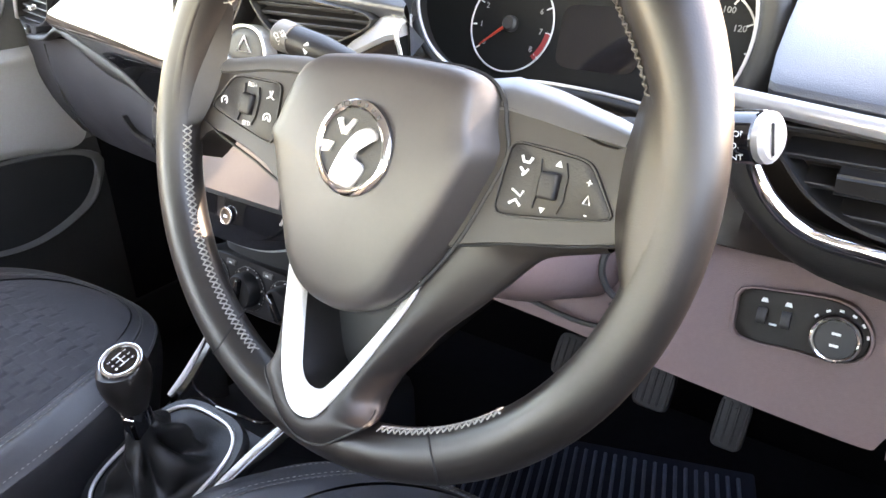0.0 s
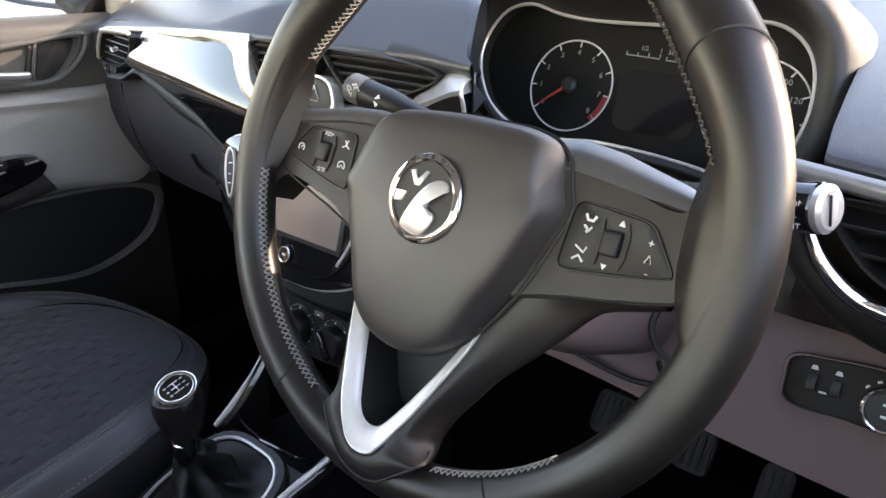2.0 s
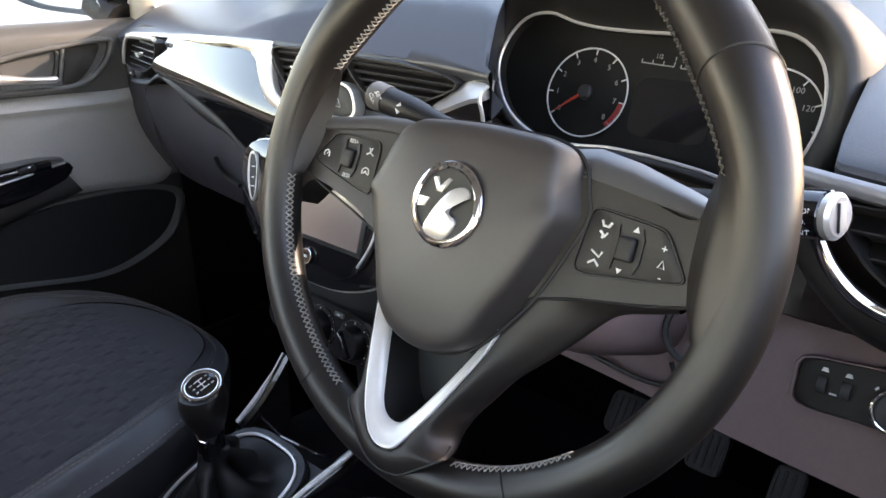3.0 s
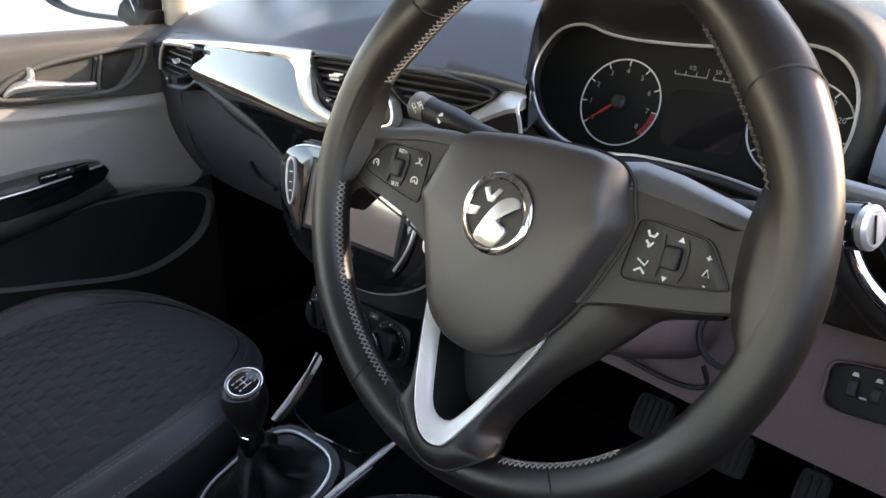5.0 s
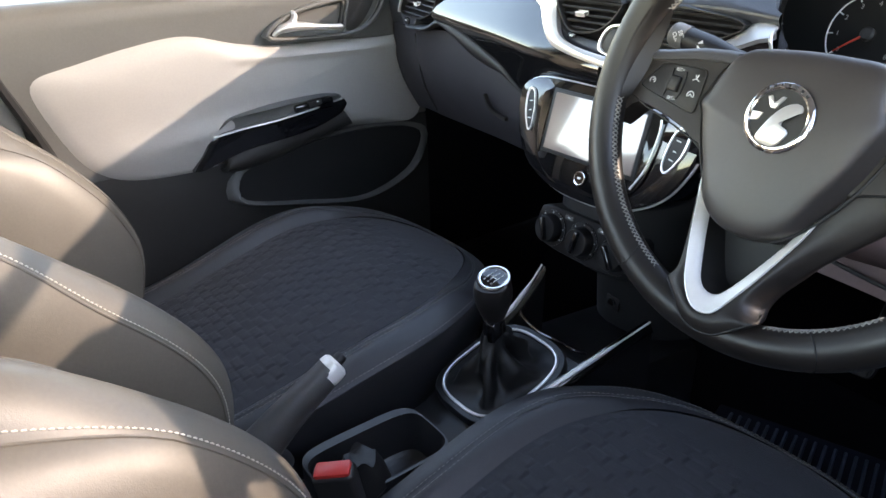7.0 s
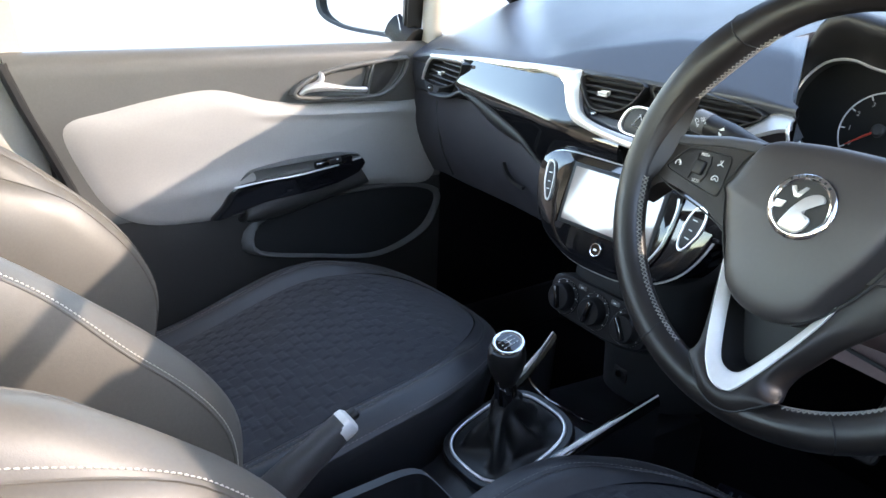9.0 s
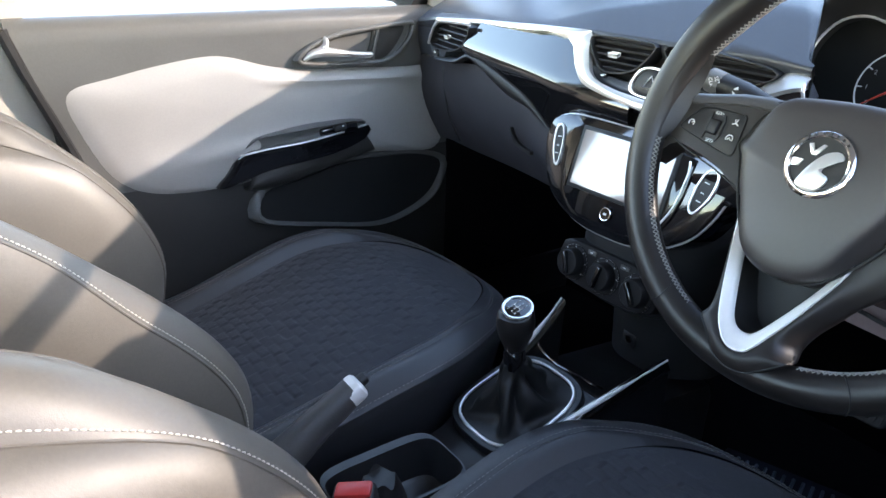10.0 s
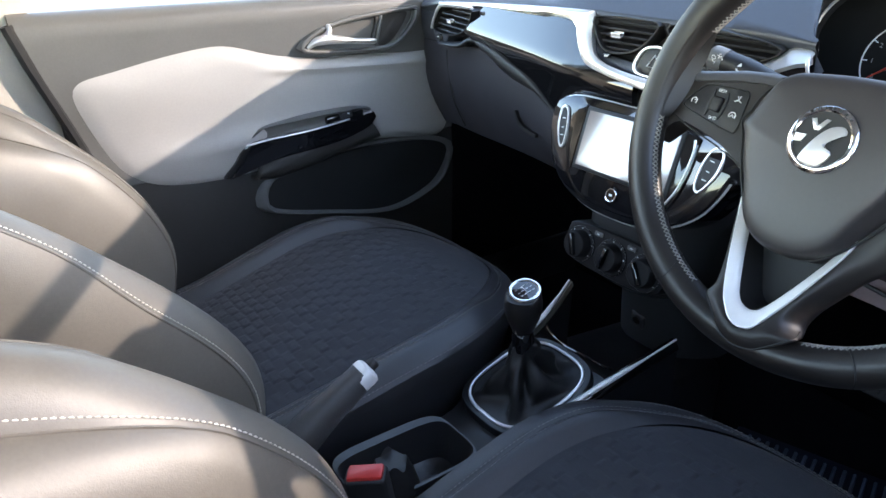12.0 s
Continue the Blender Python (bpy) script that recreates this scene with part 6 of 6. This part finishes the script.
lathe(bm, [(0.0158, -0.004), (0.0158, 0.008), (0.0148, 0.0105), (0.0128, 0.0105), (0.0122, 0.009), (0.0, 0.009)], RM, 36)
kn = part("rotary_knob", bm, DARK, lp)
bm = bmesh.new()
tube(bm, place(RM, [(*q, 0.0098) for q in arc(0.0140, 0, 351, 40)]), 0.0016, 8, True)
part("chrome_ring", bm, CHROME, kn)
for y in (0.004, -0.004):
    bm = bmesh.new()
    box(bm, (0.0055, 0.0018, 0.0005), RM @ pose(0, y, 0.0092))
    part("mark", bm, WHITE, kn)
for i in range(6):
    a = 140 - 25 * i
    x, y = arc(0.0185, a, a, 2)[0]
    bm = bmesh.new()
    box(bm, (0.0028, 0.0016, 0.0005), RM @ pose(x, y, 0.0008, 0, 0, a - 90))
    part("mark", bm, WHITE, lp)

# ---- centre screen module ----
mod = thing("infotainment_unit", (CX, 0.15, 0.49), "gloss black infotainment unit with a blank touchscreen, reflection tint in its colour", "touchscreen unit")
SM = Matrix.Translation((CX, 0.148, 0.490)) @ pose(0, 0, 0, 90 - 16.7, 0, 0)
S = [(0.0, 0.064), (0.07, 0.064), (0.115, 0.061), (0.138, 0.048), (0.141, 0.026), (0.132, -0.005), (0.114, -0.034), (0.085, -0.055), (0.045, -0.0685), (0.0, -0.0715)]
o = even(curve([(a, b, 0) for a, b in S + [(-a, b) for a, b in S[-2:0:-1]]], 160, True), 80, True)
bm = bmesh.new()
plate(bm, o, SM, -0.05, 0.004, 0.0025, 0.003)
part("body", bm, GLOSS, mod, "gloss black fascia")
bm = bmesh.new()
tube(bm, place(SM, [(q.x * 1.006, q.y * 1.008, -0.003) for q in o]), 0.0016, 6, True)
part("edge_line", bm, SATIN, mod)
S2 = [(-0.086, 0.052), (0.0, 0.054), (0.086, 0.052), (0.094, 0.038), (0.090, -0.010), (0.076, -0.040), (0.045, -0.058), (0.0, -0.063), (-0.045, -0.058), (-0.076, -0.040), (-0.090, -0.010), (-0.094, 0.038)]
o2 = even(curve([(a, b, 0) for a, b in S2], 160, True), 72, True)
bm = bmesh.new()
plate(bm, o2, SM, 0.0, 0.0095, 0.003)
part("screen_frame", bm, GLOSS, mod, "gloss black screen surround")
bm = bmesh.new()
band = curve([(-0.0925, 0.046, 0), (-0.0930, 0.034, 0), (-0.0895, 0.004, 0), (-0.0800, -0.030, 0)], 14) + curve([(-0.0785, -0.029, 0), (-0.0795, 0.004, 0), (-0.0785, 0.034, 0), (-0.0775, 0.0525, 0), (-0.086, 0.0520, 0)], 14)
plate(bm, [(q.x, q.y) for q in band], SM, 0.004, 0.0102, 0.0006)
part("frame_edge", bm, GLOSS, mod, "gloss black side of the screen")
bm = bmesh.new()
tube(bm, curve(place(SM, [(0.088, 0.047, 0.0095), (0.0905, 0.03, 0.0095), (0.086, -0.008, 0.0095), (0.073, -0.036, 0.0095)]), 14), 0.0016, 8)
part("frame_edge", bm, SATIN, mod, "satin silver side of the screen")
bm = bmesh.new()
box(bm, (0.152, 0.080, 0.004), SM @ pose(0, 0.0135, 0.0095), 0.0015)
part("screen_border", bm, SEAL, mod)
# glossy pane whose base colour carries some of the reflected light
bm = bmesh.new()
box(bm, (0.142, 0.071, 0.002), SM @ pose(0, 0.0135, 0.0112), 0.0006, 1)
part("screen", bm, SCREEN, mod, "glossy touchscreen, part of its reflection put into its colour")
HM = SM @ pose(0, -0.0435, 0.0095)
bm = bmesh.new()
lathe(bm, [(0.0085, -0.002), (0.0085, 0.002), (0.0072, 0.0032), (0.0, 0.0030)], HM, 28)
hb = part("home_button", bm, GLOSS, mod)
bm = bmesh.new()
tube(bm, place(HM, [(*q, 0.0028) for q in arc(0.0078, 0, 350, 28)]), 0.0009, 6, True)
part("button_ring", bm, CHROME, hb)
bm = bmesh.new()
box(bm, (0.0045, 0.0025, 0.0006), HM @ pose(0, 0, 0.0034))
part("mark", bm, WHITE, hb)
for s_ in (-1, 1):
    Q = [(0.004, 0.030), (0.010, 0.022), (0.010, 0.0), (0.004, -0.020), (-0.001, -0.027), (-0.006, -0.020), (-0.0075, 0.005), (-0.004, 0.024)]
    q2 = even(curve([(s_ * a * (1.35 if s_ > 0 else 1.0), b, 0) for a, b in Q], 80, True), 36, True)
    PM = SM @ pose(s_ * 0.1125, 0.018, 0.004, 0, 0, s_ * -8)
    bm = bmesh.new()
    frame_ring(bm, [q * 1.0 for q in q2], [V(q.x * 0.72, q.y * 0.88, 0) for q in q2], PM, -0.002, 0.0042, 0.0012)
    bp = part("button_bar", bm, SATIN, mod, "silver-rimmed capsule of buttons")
    bm = bmesh.new()
    plate(bm, [(q.x * 0.74, q.y * 0.9) for q in q2], PM, -0.002, 0.003, 0.001)
    part("buttons", bm, DARK, bp)
    for y in (0.012, 0.0, -0.010):
        bm = bmesh.new()
        box(bm, (0.006 - 0.0018 * (y == 0), 0.0012, 0.0005), PM @ pose(0.001 * s_, y, 0.0032))
        part("mark", bm, WHITE, bp)

# dark fill of the stack behind and below
stack = thing("centre_stack", (CX, 0.25, 0.35), "dark plastic centre stack below the screen", "centre stack")
bm = bmesh.new()
loft(bm, [[V(CX + a * w, y + 0.06 * abs(a) ** 3, z) for a in [k / 8 - 1 for k in range(17)]] + [V(CX + w, 0.6, z), V(CX - w, 0.6, z)] for w, y, z in ((0.125, 0.205, 0.56), (0.135, 0.19, 0.50), (0.118, 0.165, 0.44), (0.100, 0.150, 0.415), (0.098, 0.150, 0.395), (0.096, 0.147, 0.36), (0.090, 0.146, 0.325), (0.085, 0.160, 0.315), (0.085, 0.215, 0.31), (0.085, 0.225, 0.20))], True, True, True)
part("stack_body", bm, SEAL, stack)

hv = thing("heater_panel", (CX, 0.14, 0.362), "black heater panel with three rotary knobs", "heater controls")
VM = Matrix.Translation((CX, 0.140, 0.3635)) @ pose(0, 0, 0, 90 - 12, 0, 0)
bm = bmesh.new()
plate(bm, even(curve([(-0.084, 0.014, 0), (-0.07, 0.027, 0), (0, 0.030, 0), (0.07, 0.027, 0), (0.084, 0.014, 0), (0.082, -0.016, 0), (0.06, -0.027, 0), (0, -0.030, 0), (-0.06, -0.027, 0), (-0.082, -0.016, 0)], 80, True), 50, True), VM, -0.03, 0.002, 0.005)
part("panel_face", bm, HEATER, hv)
for i, x in enumerate((-0.055, 0.0, 0.055)):
    m_ = VM @ pose(x, -0.001, 0.002)
    bm = bmesh.new()
    lathe(bm, [(0.0245, -0.002), (0.0245, 0.001), (0.0235, 0.002), (0.0195, 0.002), (0.018, 0.0135), (0.0165, 0.015), (0.0, 0.015)], m_, 32)
    kb = part("knob", bm, HEATER, hv, "black rotary heater knob")
    bm = bmesh.new()
    box(bm, (0.006, 0.030, 0.008), m_ @ pose(0, 0, 0.017, 0, 0, (20, -10, 35)[i]), 0.002)
    part("grip", bm, GLOSS, kb)
    bm = bmesh.new()
    tube(bm, place(m_, [(*q, 0.0012) for q in arc(0.0238, 0, 350, 36)]), 0.0004, 5, True)
    part("knob_ring", bm, SATIN, kb)
    for j in range(7):
        a = 215 - 41 * j
        xx, yy = arc(0.0215, a, a, 2)[0]
        bm = bmesh.new()
        lathe(bm, [(0.0009, 0), (0.0009, 0.0004), (0, 0.0004)], m_ @ pose(xx, yy, 0.0021), 8)
        part("dot", bm, WHITE, kb)
for x in (-0.028, 0.028):
    bm = bmesh.new()
    box(bm, (0.014, 0.006, 0.004), VM @ pose(x, 0.0215, 0.002), 0.001)
    bt = part("button", bm, DOORDARK, hv)
    bm = bmesh.new()
    box(bm, (0.004, 0.0012, 0.0005), VM @ pose(x, 0.0215, 0.0043))
    part("mark", bm, WHITE, bt)
bm = bmesh.new()
box(bm, (0.024, 0.006, 0.022), pose(0.010, 0.222, 0.238, -8, 0, 0), 0.002)
sk = part("socket", bm, DARK, stack, "dark accessory socket")
bm = bmesh.new()
lathe(bm, [(0.007, 0), (0.007, 0.002), (0.005, 0.002), (0.0045, 0), (0, 0)], Matrix.Translation((0.010, 0.2185, 0.239)) @ FACE, 16)
part("socket_ring", bm, DARK, sk)

# ---- centre console ----
con = thing("centre_console", (CX, -0.1, 0.0), "black centre console with gloss surround and silver strips", "console")
RT = 17.0
GM = Matrix.Translation((0.018, 0.004, 0.218)) @ pose(0, 0, 0, RT, 0, 0)      # lies in the top of the console
bm = bmesh.new()
rows = []
for y, w, z in ((-0.56, 0.072, 0.200), (-0.31, 0.074, 0.200), (-0.285, 0.074, 0.160), (-0.115, 0.076, 0.160), (-0.098, 0.078, 0.180), (-0.075, 0.078, 0.186), (0.0, 0.080, 0.208), (0.08, 0.083, 0.232), (0.12, 0.085, 0.205), (0.30, 0.085, 0.185)):
    lw = w - 0.018 * smooth(0.0, -0.06, y)
    rows.append([V(CX - lw, y, FLOOR), V(CX - lw, y, z - 0.02), V(CX - lw + 0.006, y, z - 0.004), V(CX - lw + 0.02, y, z), V(CX + w - 0.02, y, z), V(CX + w - 0.006, y, z - 0.004), V(CX + w, y, z - 0.02), V(CX + w, y, FLOOR)])
loft(bm, rows, True, True, True)
part("body", bm, CONSOLE, con)
ring_of = lambda a, b, p: even([(q[0], q[1], 0) for q in superellipse(a, b, p, 400)], 64, True)
SQ = ring_of(0.0585, 0.0685, 3.2)
bm = bmesh.new()
frame_ring(bm, ring_of(0.069, 0.079, 3.2), SQ, GM, -0.03, 0.004, 0.003)
part("lever_surround", bm, CONSOLE, con, "black gear lever surround")
bm = bmesh.new()
tube(bm, place(GM, [(q[0] * 1.0, q[1] * 1.0, 0.0045) for q in SQ]), 0.0022, 8, True)
part("chrome_ring", bm, SATIN, con, "bright chrome ring round the gear gaiter")
for s_, pts in ((-1, [(-0.050, 0.064, 0.238), (-0.046, 0.085, 0.254), (-0.043, 0.11, 0.280), (-0.041, 0.130, 0.305)]), (1, [(0.086, 0.005, 0.222), (0.091, 0.06, 0.236), (0.096, 0.12, 0.249), (0.100, 0.185, 0.262)])):
    bm = bmesh.new()
    c1 = curve(pts, 16)
    ribbon(bm, [q + V(-0.004 * s_, 0, 0.002) for q in c1], [q + V((0.008 if s_ > 0 else 0.002) * s_, 0, -0.010 if s_ > 0 else -0.005) for q in c1], 3, 0.002, (s_ * 0.6, 0, 1), 0.006)
    part("cheek", bm, GLOSS, con, "gloss black console cheek")
    bm = bmesh.new()
    tube(bm, [q + V(0.002 * s_, 0, 0.002) for q in c1], [0.0014 + 0.0024 * math.sin(math.pi * min(1, (i + 1) / 12)) for i in range(16)], 8)
    part("silver_strip", bm, VEE, con, "slim satin silver strip")
    bm = bmesh.new()
    ribbon(bm, [q + V(0.006 * s_, 0, -0.010) for q in c1], [V(q.x + 0.008 * s_, q.y, 0.05) for q in c1], 3, 0.002, (s_, 0, 0), 0.012)
    part("side_wall", bm, CONSOLE, con)
bm = bmesh.new()
tube(bm, curve([(0.014, 0.077, 0.246), (0.046, 0.080, 0.247), (0.066, 0.086, 0.243), (0.072, 0.10, 0.235)], 12), 0.0016, 6)
tube(bm, curve([(-0.046, 0.095, 0.256), (-0.030, 0.083, 0.250), (-0.005, 0.079, 0.247), (0.014, 0.077, 0.246)], 12), 0.0016, 6)
part("bin_edge", bm, GLOSS, con)
# open tray beside the handbrake
TR = Matrix.Translation((0.050, -0.198, 0.0))
to = [V(a, b, 0) for a, b in superellipse(0.041, 0.074, 5, 48)]
bm = bmesh.new()
loft(bm, [place(TR, [(q.x * (f + (0.26 if q.x < 0 else 0.05) * (f > 1)), q.y * g, z) for q in to]) for f, g, z in ((1.01, 1.01, 0.14), (1.025, 1.015, 0.217), (1.01, 1.01, 0.2215), (0.97, 0.985, 0.2215), (0.945, 0.97, 0.217), (0.85, 0.92, 0.172), (0.70, 0.85, 0.168), (0.1, 0.1, 0.168))], True, False, True)
part("tray", bm, CONSOLE, con, "deep open tray with a raised rim")

# gear lever
gear = thing("gear_lever", (0.022, 0.0, 0.22), "black gear lever with chrome-topped knob and wrinkled leather gaiter", "gear lever")
bm = bmesh.new()
rings = []
N = 56
top = V(0.024, -0.010, 0.292)
for j in range(15):
    t = j / 14
    w = (1 - t) ** 1.75
    row = []
    for k_ in range(N):
        a = k_ * math.tau / N
        bx, by = (0.0555 * math.copysign(abs(math.cos(a)) ** 0.62, math.cos(a)), 0.0655 * math.copysign(abs(math.sin(a)) ** 0.62, math.sin(a)))
        base = GM @ V(bx, by, 0.003)
        tip_ = top + V(0.0145 * math.cos(a), 0.0145 * math.sin(a), 0)
        p = tip_.lerp(base, w)
        p.z = base.z + (tip_.z - base.z) * t ** 1.15 - 0.010 * math.sin(math.pi * min(1, t * 1.6)) * (t < 0.625)
        fold = math.sin(t * math.pi) ** 0.8
        n_ = noise.noise(V(math.cos(a) * 1.9, math.sin(a) * 1.9, t * 2.2 + 3)) * 0.020 + abs(math.sin(a * 2.5 + t * 3.4 + 0.7 * math.sin(a))) * 0.013 - 0.006
        out = V(math.cos(a), math.sin(a), 0.25)
        row.append(p + out * n_ * fold)
    rings.append(row)
loft(bm, rings, True, False, True)
part("gaiter", bm, GAITER, gear, "wrinkled black leather gaiter", 75)
LV = Matrix.Translation((0.025, -0.0145, 0.364)) @ pose(0, 0, 0, 17, 10, 0)
AX = Matrix.Translation((0.0245, -0.012, 0.29)) @ pose(0, 0, 0, 3, 0, 0)
bm = bmesh.new()
lathe(bm, [(0.0135, -0.008), (0.0140, 0.006), (0.0130, 0.018), (0.0125, 0.024)], AX, 24)
part("collar", bm, GLOSS, gear, "glossy collar below the knob")
bm = bmesh.new()
tube(bm, [AX @ V(0, -0.013, 0.030), AX @ V(0.006, -0.0155, 0.020), AX @ V(0.011, -0.010, 0.016)], 0.0011, 6)
part("bright_clip", bm, CHROME, gear)
bm = bmesh.new()
prof = [(0.0120, 0.018), (0.0150, 0.026), (0.0198, 0.038), (0.0225, 0.050), (0.0228, 0.058), (0.0214, 0.067)]
rings = []
for r_, h_ in prof:
    rings.append(place(AX, [(r_ * math.cos(k_ * math.tau / 32), r_ * 1.04 * math.sin(k_ * math.tau / 32), h_) for k_ in range(32)]))
rings.append(place(LV, [(0.0192 * math.cos(k_ * math.tau / 32), 0.0192 * math.sin(k_ * math.tau / 32), -0.0015) for k_ in range(32)]))
loft(bm, rings, True, True, True)
kb = part("knob", bm, LEATHER, gear, "dark smooth gear knob", 60)
bm = bmesh.new()
tube(bm, place(LV, [(*q, -0.0005) for q in arc(0.0172, 0, 350, 36)]), 0.0026, 8, True, 0.7)
part("chrome_ring", bm, CHROME, kb)
bm = bmesh.new()
lathe(bm, [(0.0152, -0.003), (0.0152, 0.0), (0.0, 0.0010)], LV, 32)
top_ = part("cap", bm, GLOSS, kb, "black cap with white shift pattern")
bm = bmesh.new()
for a, b in (((-0.006, 0.005), (-0.006, -0.005)), ((0, 0.005), (0, -0.005)), ((0.006, 0.005), (0.006, -0.005)), ((-0.006, 0), (0.006, 0))):
    tube(bm, place(LV, [(*a, 0.0012), (*b, 0.0012)]), 0.0005, 5)
part("shift_pattern", bm, WHITE, top_)
for word, x, y in (("1", -0.006, 0.0085), ("3", 0, 0.0085), ("5", 0.006, 0.0085), ("2", -0.006, -0.0085), ("4", 0, -0.0085), ("R", 0.006, -0.0085)):
    lettering(word, 0.0042, LV @ pose(x, y, 0.0009), WHITE, top_)

# handbrake
hbk = thing("handbrake", (-0.012, -0.30, 0.18), "dark handbrake lever with stitched grip and bright release button", "handbrake")
bm = bmesh.new()
g0, g1 = V(-0.014, -0.330, 0.222), V(-0.012, -0.214, 0.303)
pth = curve([(-0.015, -0.370, 0.195), tuple(g0), tuple(g0.lerp(g1, 0.5) + V(0, 0, 0.003)), tuple(g1)], 18)
tube(bm, pth, [0.0255 - 0.0105 * smooth(2, 17, i) for i in range(18)], 20, flat=1.2)
grip = part("grip", bm, GRIP, hbk, "dark leather grip", 60)
dd = (g1 - pth[-2]).normalized()
HE = Matrix.Translation(g1) @ dd.to_track_quat('Z', 'Y').to_matrix().to_4x4()
bm = bmesh.new()
loft(bm, [place(HE, [(a * r_, b * r_ * 0.9, z) for a, b in superellipse(0.0150, 0.0150, 2.8, 28)]) for r_, z in ((0.90, -0.010), (1.02, -0.008), (1.04, 0.003), (0.98, 0.008), (0.72, 0.011), (0.30, 0.0115))], True, True, True)
part("end_cap", bm, VEE, hbk, "bright silver end cap")
bm = bmesh.new()
loft(bm, [place(HE, [(0.002 + a * r_, b * r_, z) for a, b in superellipse(0.0070, 0.0065, 2.4, 18)]) for r_, z in ((1.0, 0.008), (1.0, 0.018), (0.8, 0.0205), (0.3, 0.021))], True, True, True)
part("release_button", bm, DARK, hbk, "dark release button")
bm = bmesh.new()
for k_ in (-0.004, 0.005):
    stitches(bm, [q + V(k_, -0.0105, 0.0125 + 0.0045 * (1 - i / 13)) for i, q in enumerate(pth[3:16])], 34, 0.0028, (0.6, 0, 0.8), 0.0005)
part("stitching", bm, THREAD, grip)
bm = bmesh.new()
loft(bm, [[V(-0.015 + a * 0.035, -0.345 + b * 0.075, 0.215) for a, b in superellipse(1, 1, 2.6, 32)], [V(-0.015 + a * 0.030, -0.345 + b * 0.062, 0.226) for a, b in superellipse(1, 1, 2.4, 32)], [V(-0.015 + a * 0.018, -0.340 + b * 0.030, 0.240) for a, b in superellipse(1, 1, 2, 32)]], True, True, True)
part("boot", bm, GAITER, hbk, "wrinkled black boot")

# seat belt buckle
bk = thing("seat_belt_buckle", (0.088, -0.27, 0.2), "black seat belt buckle with a red release button", "seat belt")
BK = Matrix.Translation((0.093, -0.269, 0.254)) @ pose(0, 0, 0, 8, 4, -39)
bm = bmesh.new()
box(bm, (0.024, 0.042, 0.085), BK @ pose(0, 0, -0.025), 0.005, 3)
part("body", bm, DARK, bk)
bm = bmesh.new()
box(bm, (0.0195, 0.036, 0.010), BK @ pose(0, 0, 0.0155), 0.003)
part("release_button", bm, REDPLASTIC, bk, "red push button")
bm = bmesh.new()
box(bm, (0.0006, 0.014, 0.0016), BK @ pose(0.0133, 0, -0.012))
part("mark", bm, DOORDARK, bk)
bm = bmesh.new()
tube(bm, [BK @ V(0, 0, -0.06), V(0.085, -0.32, 0.14), V(0.085, -0.36, 0.06)], 0.014, 10, flat=1.5)
part("stalk", bm, SEAL, bk)
bm = bmesh.new()
rings = []
for j in range(7):
    t = j / 6
    rings.append([V(0.074 + 0.024 * (1 - 0.3 * t) * math.cos(a), -0.232 + (0.034 - 0.018 * t) * math.sin(a), 0.212 + 0.040 * t + 0.006 * math.sin(4 * a + 3 * t)) for a in [k_ * math.tau / 28 for k_ in range(28)]])
loft(bm, rings, True, True, True)
part("sleeve", bm, GAITER, bk, "crumpled black sleeve")

# ---- pedals and mat ----
def pedal(name, at, w, h, lean, label):
    p = thing(name, at, label, "pedal", "pedals")
    m = Matrix.Translation(at) @ pose(0, 0, 0, 90 - lean, 0, 0)
    bm = bmesh.new()
    plate(bm, superellipse(w / 2, h / 2, 5, 32), m, -0.008, 0.004, 0.003)
    part("pad", bm, RUBBER, p)
    n = max(3, int(w / 0.009))
    for i in range(n):
        bm = bmesh.new()
        box(bm, (0.0035, h * 0.8, 0.003), m @ pose(-w * 0.4 + w * 0.8 * i / (n - 1), 0, 0.0045), 0.001, 1)
        part("rib", bm, RUBBER, p)
    bm = bmesh.new()
    tube(bm, [m @ V(0, h * 0.2, -0.008), m @ V(0, h, -0.03), V(at[0], at[1] + 0.14, 0.36)], 0.009, 8, flat=1.6)
    part("arm", bm, SEAL, p)


pedal("brake_pedal", (0.362, 0.450, 0.184), 0.046, 0.055, 35, "grey ribbed rubber brake pedal")
pedal("clutch_pedal", (0.255, 0.450, 0.185), 0.056, 0.058, 35, "grey ribbed rubber clutch pedal")
pedal("accelerator_pedal", (0.456, 0.450, 0.172), 0.036, 0.062, 35, "slim grey ribbed accelerator pedal")
mat_ = thing("floor_mat", (0.33, 0.35, FLOOR), "dark blue ribbed floor mat in the driver's footwell", "floor mat")
bm = bmesh.new()
box(bm, (0.47, 0.62, 0.008), pose(0.34, 0.32, FLOOR + 0.006, 0, 0, 18), 0.003)
part("mat_base", bm, MATBLUE, mat_)
me_rib = bmesh.new()
box(me_rib, (0.006, 0.58, 0.006), Matrix.Identity(4), 0.002, 1)
me_rib = finish("rib", me_rib, material("mat rib", (0.085, 0.107, 0.160), 0.7, grain=0.4, grain_scale=400, tone=0.2, tone_scale=60))
for i in range(28):
    same_mesh("rib", me_rib, mat_, pose(0.34, 0.32, FLOOR + 0.0125, 0, 0, 18) @ pose(-0.209 + 0.0155 * i, 0, 0))
